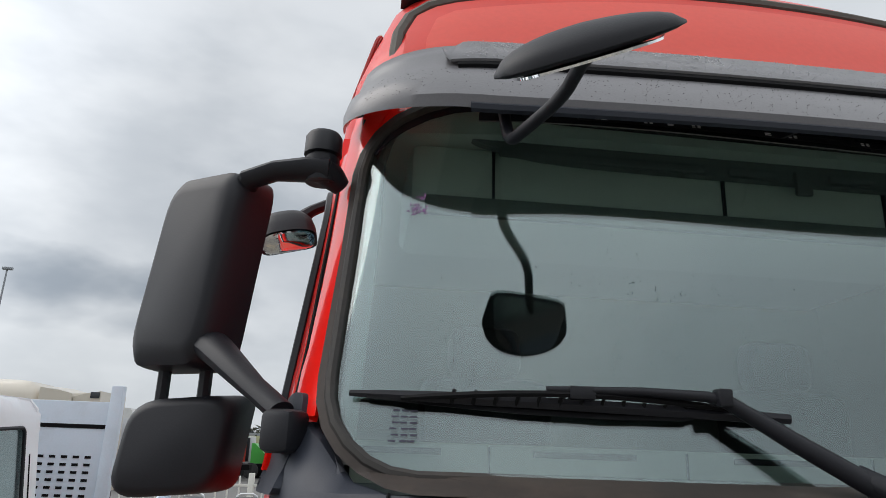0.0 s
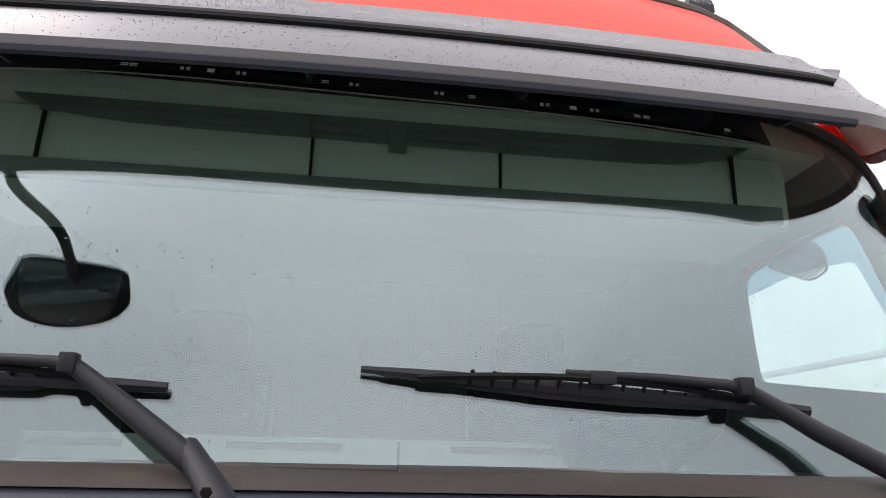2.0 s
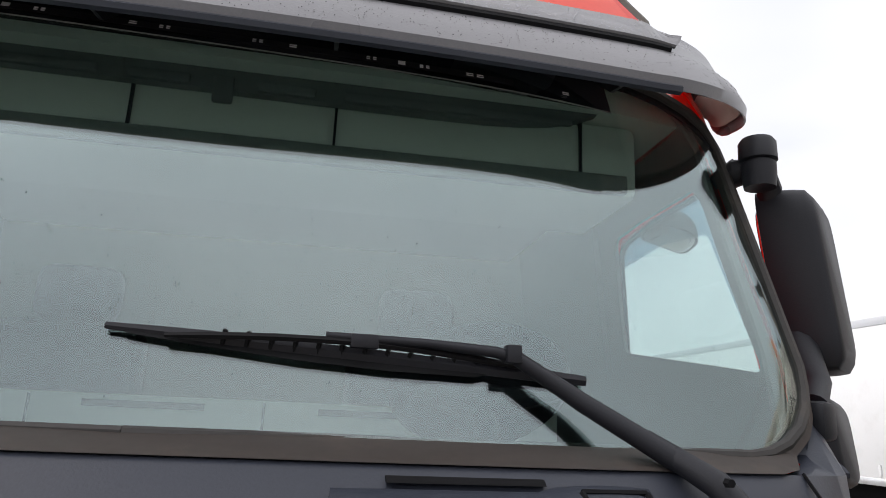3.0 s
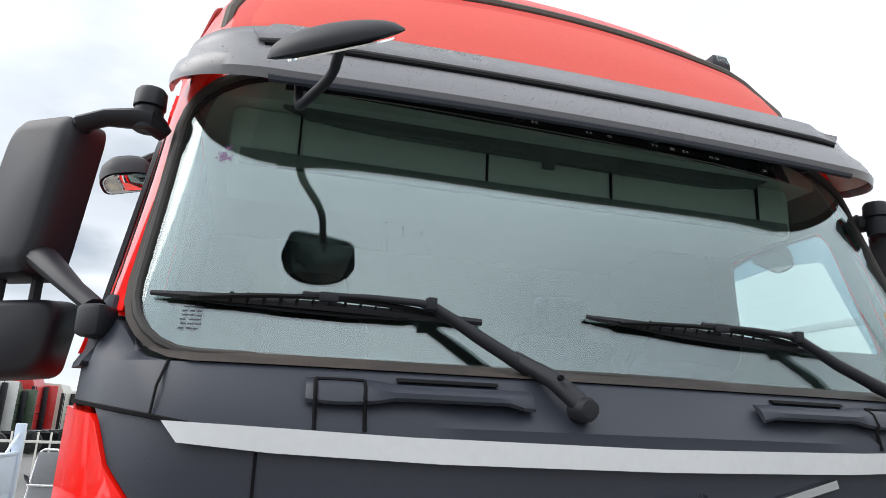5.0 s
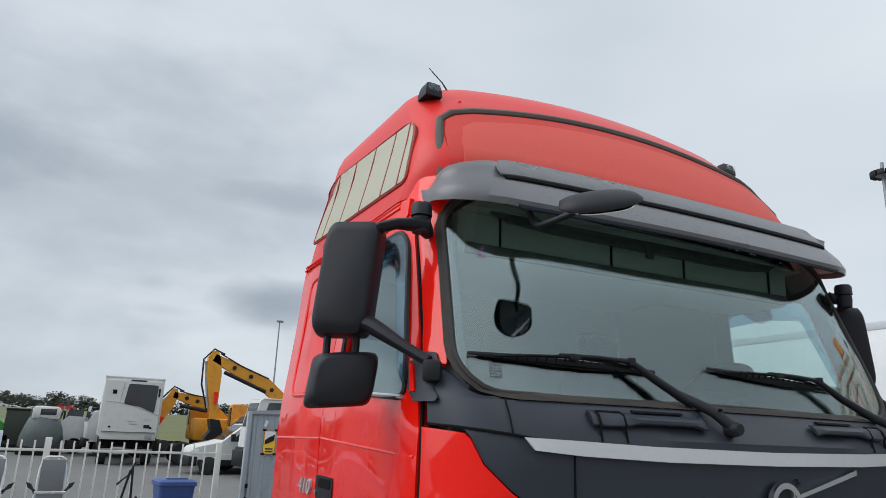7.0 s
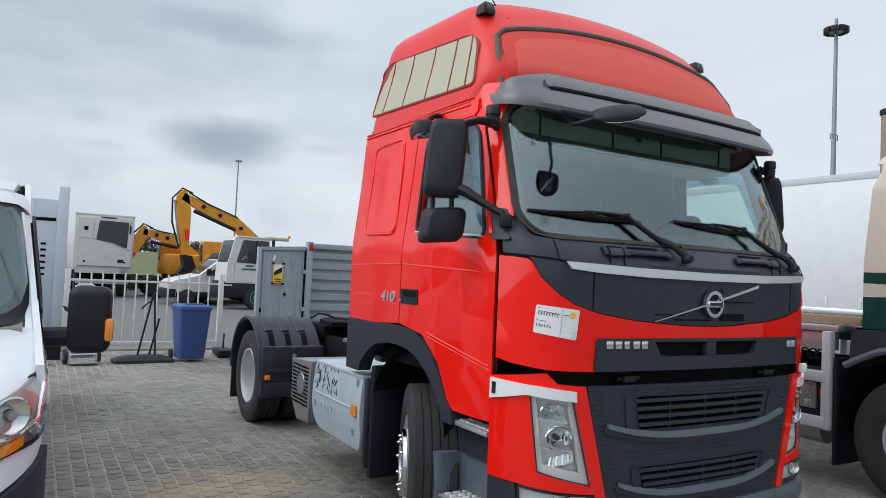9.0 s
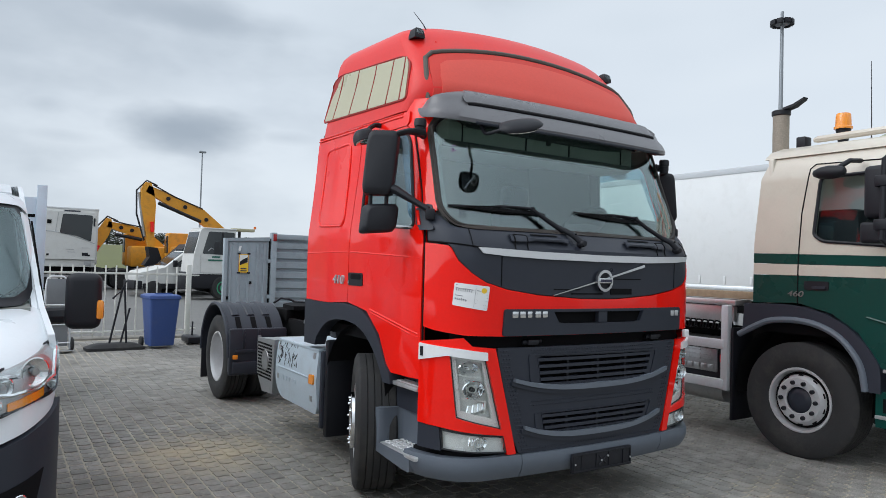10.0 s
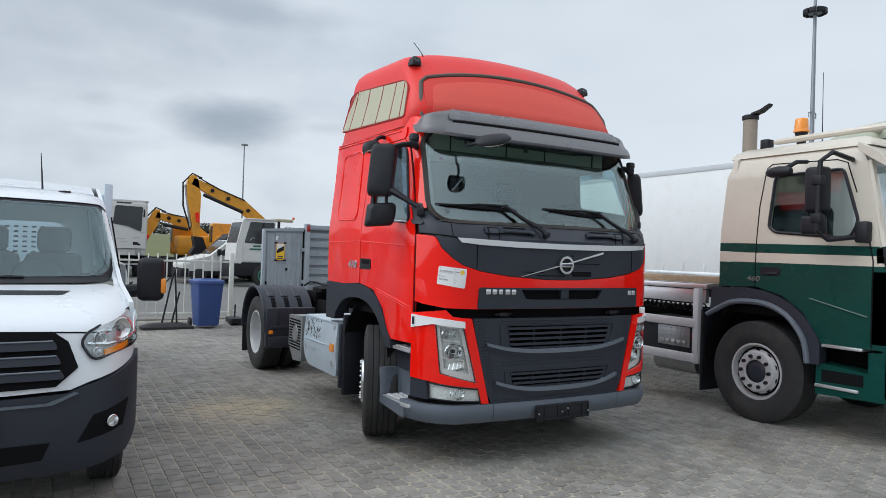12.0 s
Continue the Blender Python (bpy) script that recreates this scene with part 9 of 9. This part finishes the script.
for x, y, col, txt, top in (
        (-11.74, 36.0, (0.62, 0.62, 0.60), "white truck cab in a parked row", 3.64), (-11.55, 38.8, (0.05, 0.085, 0.05), "dark green truck cab in a parked row", 3.35),
        (-11.28, 41.8, (0.52, 0.02, 0.02), "tall red truck cab in a parked row", 3.70), (-10.51, 45.0, (0.56, 0.55, 0.48), "cream truck cab in a parked row", 3.48),
        (-9.84, 48.5, (0.64, 0.65, 0.64), "white truck cab with grab bars in a row", 3.19), (-9.56, 51.5, (0.60, 0.04, 0.015), "orange-red truck cab in a parked row", 3.08),
        (-9.33, 54.5, (0.66, 0.67, 0.68), "white truck cab at the end of a row", 3.14), (-8.7, 57.2, (0.55, 0.56, 0.56), "low white truck cab at the end of a row", 2.2),
        (-12.4, 33.2, (0.60, 0.61, 0.62), "grey-white truck cab in a parked row", 3.5)):
    lorry_cab(pose(x - 1.1, y, 0, 0, 0, 180), col, txt, top - 0.75)
lorry_cab(pose(-1.55, 45.0, 0, 0, 0, 185), (0.64, 0.65, 0.65), "white truck cab facing the row", 1.78)
lorry_cab(pose(-3.0, 47.5, 0, 0, 0, 180), (0.60, 0.61, 0.61), "low white truck cab beside a covered machine", 1.42)
tarp = thing("covered_machine", "machine under a grey tarpaulin with a white cab", "machine", at=pose(-4.75, 44.5, 0))
rng = random.Random(5)
rings = []
for z, k in ((0.4, 1.0), (0.9, 1.05), (1.4, 0.95), (1.9, 0.8), (2.3, 0.5)):
    rings.append([(1.05 * k * math.cos(a) * rng.uniform(0.9, 1.08), 1.1 * k * math.sin(a) * rng.uniform(0.9, 1.08), z + rng.uniform(-0.06, 0.06)) for a in np.linspace(0, 2 * math.pi, 20, endpoint=False)])
part("tarpaulin", loft(rings), surface("grey_tarpaulin", (0.10, 0.12, 0.12), 0.6, vary=0.2, bump=0.2, grain=8), tarp)
part("cab", box(-0.6, 0.75, -0.8, 0.8, 1.9, 2.62, 0.15), OFF_WHITE, tarp)
part("cab_pane", box(-0.2, 0.6, -0.83, -0.8, 2.15, 2.48, 0.01), DARK_GLASS, tarp)
part("track", box(-1.1, 1.1, -1.0, 1.0, -0.04, 0.5, 0.15), BLACK, tarp)
wedge = thing("green_machine", "bright green farm machine among the trucks", "machine", at=pose(-7.45, 50.0, 0))
part("hopper", loft([[(x, y, z) for x, z in ((-0.6, 0.9), (1.0, 0.9), (-0.4, 2.22), (-0.6, 2.22))] for y in (-0.8, 0.8)]), surface("bright_green", (0.06, 0.42, 0.06), 0.4, vary=0.1), wedge)
part("base", box(-0.8, 1.0, -0.8, 0.8, -0.04, 0.9, 0.05), BLACK, wedge)
crate = thing("dark_container", "dark weathered container beside a covered machine", "container", at=pose(-6.35, 48.0, 0))
part("shell", box(-0.65, 0.6, 0, 4.0, 0.3, 2.5, 0.04), surface("dark_weathered_steel", (0.035, 0.045, 0.035), 0.7, vary=0.2), crate)
part("top_frame", box(-0.68, 0.63, -0.04, 0.04, 2.38, 2.5, 0.01), BLACK, crate)
part("bottom_frame", box(-0.68, 0.63, -0.04, 0.04, 0.3, 0.42, 0.01), BLACK, crate)
part("skid", box(-0.6, 0.5, 0.1, 3.9, -0.04, 0.3), BLACK, crate)
big = thing("cream_lorry", "cream high-roofed lorry behind the van", "truck", at=pose(-11.0, 21.0, 0))
rings = []
for z, k, a0 in ((0.6, 1.0, 0), (2.9, 1.0, 0), (3.2, 0.97, 0), (3.45, 0.88, 0.05), (3.58, 0.72, 0.1), (3.62, 0.5, 0.1)):
    rings.append([(-0.15 - a0 + a * 1.25 * k, b * 1.25 * k, z) for a, b in rounded([(-1, -1), (1, -1), (1, 1), (-1, 1)], 0.25, 4)])
part("body", loft(rings), CREAM, big)
part("tail_fairing", loft([[(1.12, b, 0.6), (1.12, b, 3.5 - 0.08 * abs(b)), (1.6, b, 3.45 - 0.08 * abs(b)), (1.98, b, 3.36 - 0.08 * abs(b)), (1.98, b, 0.6)] for b in (-1.2, -0.6, 0, 0.6, 1.2)]), CREAM, big, "cream rear fairing")
part("low_cab", loft([[(x, b, z) for x, z in ((2.0, 0.6), (2.0, 3.18), (2.3, 3.28), (2.72, 3.36), (2.78, 0.6))] for b in (-1.1, 1.1)]), CREAM, big)
part("dark_pane", box(2.45, 2.7, -1.13, -1.1, 3.16, 3.33, 0.01), DARK_GLASS, big)
for x in (-0.5, 2.2):
    for y in (-1.1, 1.1):
        part("wheel", lathe([(-0.15, 0.0), (-0.15, 0.42), (-0.12, 0.5), (0.12, 0.5), (0.15, 0.42), (0.15, 0.0)], 20, axis="Y", m=Matrix.Translation((x, y, 0.48))), RUBBER, big)
# grass bank with cars on it, and the tree line
bm = bmesh.new()
rows_ = []
for j, (y, z) in enumerate(((72, -0.06), (85, 0.75), (105, 1.7), (140, 3.1), (176, 4.35), (200, 4.6), (260, 4.6), (400, 4.0))):
    rows_.append([(x, y + 3 * math.sin(x * 0.02), z + (0.15 * math.sin(x * 0.11 + j) if j else 0)) for x in np.linspace(-260, 320, 59)])
vs_ = [[bm.verts.new(p) for p in r] for r in rows_]
for r0, r1 in zip(vs_, vs_[1:]):
    for k in range(58):
        bm.faces.new((r0[k], r0[k + 1], r1[k + 1], r1[k]))
bank = tagged(link("grass_bank", bm, GRASS), "dry yellow-green grass bank behind the yard", "bank", kind="structure")


def far_car(x, y, color, label):
    c = thing("car", label, "car", "cars on the grass bank", at=pose(x, y, 4.2, 0, 0, 2))
    paint_ = surface("car_paint", color, 0.3, coat=0.5, vary=0.05)
    part("body", loft([[(a, b, z) for a, z in ((-2.1, 0.25), (2.1, 0.25), (2.1, 0.8), (1.1, 0.95), (0.5, 1.45), (-1.0, 1.48), (-1.8, 0.95), (-2.15, 0.85))] for b in (0.0, 1.7)]), paint_, c)
    part("side_pane", skin([(-1.4, 0.98), (0.8, 0.98), (0.42, 1.38), (-0.95, 1.4)], flat_xz(0.0), 0.02, step=(0, 0), proud=0.01), DARK_GLASS, c)
    for a in (-1.3, 1.3):
        part("wheel", lathe([(-0.1, 0.0), (-0.1, 0.3), (0.1, 0.3), (0.1, 0.0)], 14, axis="Y", m=Matrix.Translation((a, 0.05, 0.3))), RUBBER, c)


far_car(-21.5, 177.0, (0.55, 0.57, 0.6), "silver car on the grass bank")
far_car(-26.5, 178.0, (0.25, 0.27, 0.30), "grey car on the grass bank")
far_car(-8.3, 176.0, (0.50, 0.02, 0.02), "red car on the grass bank")

LEAF = surface("far_foliage", (0.042, 0.050, 0.034), 0.9, vary=0.3, island=0.35, grain=1.5, big=0.2)
BARK = surface("bark", (0.07, 0.055, 0.045), 0.9, vary=0.25)


def far_tree(x, y, h, w, seed):
    r_ = random.Random(seed)
    t = thing("tree", "distant dark green tree on the horizon", "tree", "tree line beyond the yard", at=pose(x, y, 4.3))
    bm = tube([(0, 0, 0), (0.1, 0, h * 0.35), (0, 0, h * 0.7)], [0.28, 0.2, 0.08], 7)
    for k in range(5):
        a = r_.uniform(0, 6.28)
        z0 = h * r_.uniform(0.3, 0.55)
        bm = tube([(0.05, 0, z0), (w * 0.3 * math.cos(a), w * 0.3 * math.sin(a), z0 + h * 0.25)], [0.12, 0.04], 5, bm)
    part("trunk", bm, BARK, t)
    v_, f_ = [], []
    for k in range(900):
        a, b, q = r_.uniform(0, 6.28), r_.uniform(-1, 1), r_.random() ** 0.4
        rr = q * math.sqrt(max(1 - b * b, 0)) * (1 + 0.25 * math.sin(3 * a + seed))
        c = Vector((w * 0.5 * rr * math.cos(a), w * 0.5 * rr * math.sin(a), h * 0.58 + h * 0.42 * b * q))
        s = r_.uniform(0.12, 0.30) * h / 6
        base = len(v_)
        for _ in range(4):
            v_.append(tuple(c + Vector((r_.gauss(0, s), r_.gauss(0, s), r_.gauss(0, s * 0.7)))))
        f_ += [(base, base + 1, base + 2), (base, base + 2, base + 3), (base, base + 1, base + 3), (base + 1, base + 2, base + 3)]
    me = bpy.data.meshes.new("crown")
    me.from_pydata(v_, [], f_)
    me.materials.append(LEAF)
    o = new("crown", me)
    o.parent = t


hedge_r = random.Random(23)
v_, f_ = [], []
for k in range(5200):
    x = hedge_r.uniform(-125, 120)
    top = 2.9 + 0.7 * math.sin(x * 0.21) + 0.5 * math.sin(x * 0.53 + 1.0) + 0.3 * math.sin(x * 1.3)
    c = Vector((x, 199 + hedge_r.uniform(-1.5, 1.5), 4.2 + top * hedge_r.random() ** 0.7))
    q = hedge_r.uniform(0.18, 0.42)
    base = len(v_)
    for _ in range(4):
        v_.append(tuple(c + Vector((hedge_r.gauss(0, q * 1.3), hedge_r.gauss(0, q), hedge_r.gauss(0, q * 0.7)))))
    f_ += [(base, base + 1, base + 2), (base, base + 2, base + 3), (base, base + 1, base + 3), (base + 1, base + 2, base + 3)]
me = bpy.data.meshes.new("hedge")
me.from_pydata(v_, [], f_)
me.materials.append(LEAF)
tagged(new("hedge", me), "low dark green hedge along the grass bank", "hedge", kind="stuff")
rng = random.Random(17)
for k in range(46):
    x = -112 + k * 4.6 + rng.uniform(-2, 2)
    far_tree(x, 203 + rng.uniform(-8, 14), rng.choice((2.6, 3.0, 3.6, 4.2, 5.8)) * rng.uniform(0.9, 1.1), rng.uniform(6.0, 10.5), k)

# masts
MAST = surface("grey_mast_steel", (0.28, 0.30, 0.32), 0.5, metal=0.5, vary=0.1)
mast = thing("floodlight_mast", "tall grey floodlight mast with a ring of lamps", "mast", at=pose(30.2, 16.9, 0) @ Matrix.Diagonal((0.6, 0.6, 0.629, 1)))
part("pole", tube([(0, 0, -0.04), (0, 0, 12), (0, 0, 24.5)], [0.26, 0.20, 0.13], 12), MAST, mast)
part("ring", lathe([(23.4, 0.55), (23.5, 0.62), (23.6, 0.55)], 20, axis="Z"), MAST, mast)
for k in range(9):
    a = k * 2 * math.pi / 9
    part("floodlight", box(-0.26, 0.26, -0.12, 0.12, -0.22, 0.2, 0.04, m=Matrix.Translation((0.82 * math.cos(a), 0.82 * math.sin(a), 23.55)) @ Matrix.Rotation(a + math.pi / 2, 4, "Z")), BLACK, mast)
part("service_hook", tube([(-0.5, 0, 14.8), (-0.5, 0, 15.2), (0, 0, 15.35), (0.5, 0, 15.2), (0.5, 0, 14.8)], 0.05, 6), MAST, mast)
for x, y, h in ((10.5, 55.6, 10.55), (-21.5, 40.0, 11.3)):
    lp = thing("lamp_post", "slim grey lamp post", "lamp post", "lamp posts of the yard", at=pose(x, y, 0))
    part("pole", tube([(0, 0, -0.04), (0, 0, h)], [0.09, 0.05], 8), MAST, lp)
    part("lamp_head", box(-0.25, 0.30, -0.12, 0.12, h - 0.06, h + 0.1, 0.03), MAST, lp)


# ---- interlocking pavers: columns run along the yard, joints staggered from column to column ----
PL, PW = 0.120, 0.138


def paver_points(worn, jitter):
    hx, hy, b, c = (PL - 0.006 - 0.009 * worn) / 2, (PW - 0.006 - 0.018 * worn) / 2, 0.0045, 0.008 + 0.010 * worn
    pts = [(-hx, -hy + c), (-hx + c, -hy + b), (0, -hy - b), (hx - c, -hy + b), (hx, -hy + c), (hx, hy - c), (hx - c, hy + b), (0, hy - b), (-hx + c, hy + b), (-hx, hy - c)]
    return [(x + jitter.uniform(-0.003, 0.003), y + jitter.uniform(-0.003, 0.003)) for x, y in pts]


def paver_mesh(verts, faces, at, pts, dz, tilt):
    base = len(verts)
    n = len(pts)
    for k, z in ((1.0, -0.03), (1.0, -0.006), (0.955, 0.0)):
        for x, y in pts:
            verts.append((at[0] + x * k, at[1] + y * k, at[2] + z + dz + tilt[0] * x + tilt[1] * y))
    for j in range(2):
        for i in range(n):
            a, b = base + j * n + i, base + j * n + (i + 1) % n
            faces.append((a, b, b + n, a + n))
    faces.append(tuple(base + 2 * n + i for i in range(n)))


rng = random.Random(21)
NEAR = (-3.3, -1.3, 0.3, 2.9)
shared = []
for k in range(10):
    v_, f_ = [], []
    paver_mesh(v_, f_, (0, 0, 0), paver_points(0.2 + 0.11 * k, rng), 0, (rng.uniform(-0.012, 0.012), rng.uniform(-0.012, 0.012)))
    me = bpy.data.meshes.new("paver")
    me.from_pydata(v_, [], f_)
    me.materials.append(PAVER)
    shared.append(me)
v_, f_ = [], []
made = 0
for i in range(int(18.0 / PL)):
    for j in range(int(18.9 / PW)):
        x, y = -9.0 + (i + 0.5) * PL, -6.98 + (j + 0.5) * PW + PW * (i * 0.37 % 1.0)
        if y > 11.95:
            continue
        sink = -0.006 * noise.noise(Vector((x * 0.6, y * 0.6, 3.0))) - 0.004
        worn = min(max(0.45 + 1.3 * noise.noise(Vector((x * 0.45, y * 0.45, 8.0))) + 0.3 * noise.noise(Vector((x * 2, y * 2, 5.0))), 0), 1.3)
        dz = max(sink + rng.uniform(-0.003, 0.003), -0.0055)
        if NEAR[0] < x < NEAR[1] and NEAR[2] < y < NEAR[3] and made < 300:
            ob = new("paver", shared[min(max(int((worn - 0.2) / 0.11 + rng.uniform(-0.5, 1.5)), 0), 9)])
            ob.parent = pavement
            ob.matrix_basis = Matrix.Translation((x, y, dz)) @ Matrix.Rotation(math.pi * rng.randint(0, 1), 4, "Z")
            made += 1
        else:
            paver_mesh(v_, f_, (x, y, 0), paver_points(worn, rng), dz, (rng.uniform(-0.012, 0.012), rng.uniform(-0.012, 0.012)))
me = bpy.data.meshes.new("paver_field")
me.from_pydata(v_, [], f_)
me.materials.append(PAVER_REST)
rest = new("paver_field", me)
rest.parent = pavement
tagged(rest, "field of grey interlocking pavers", kind="stuff")
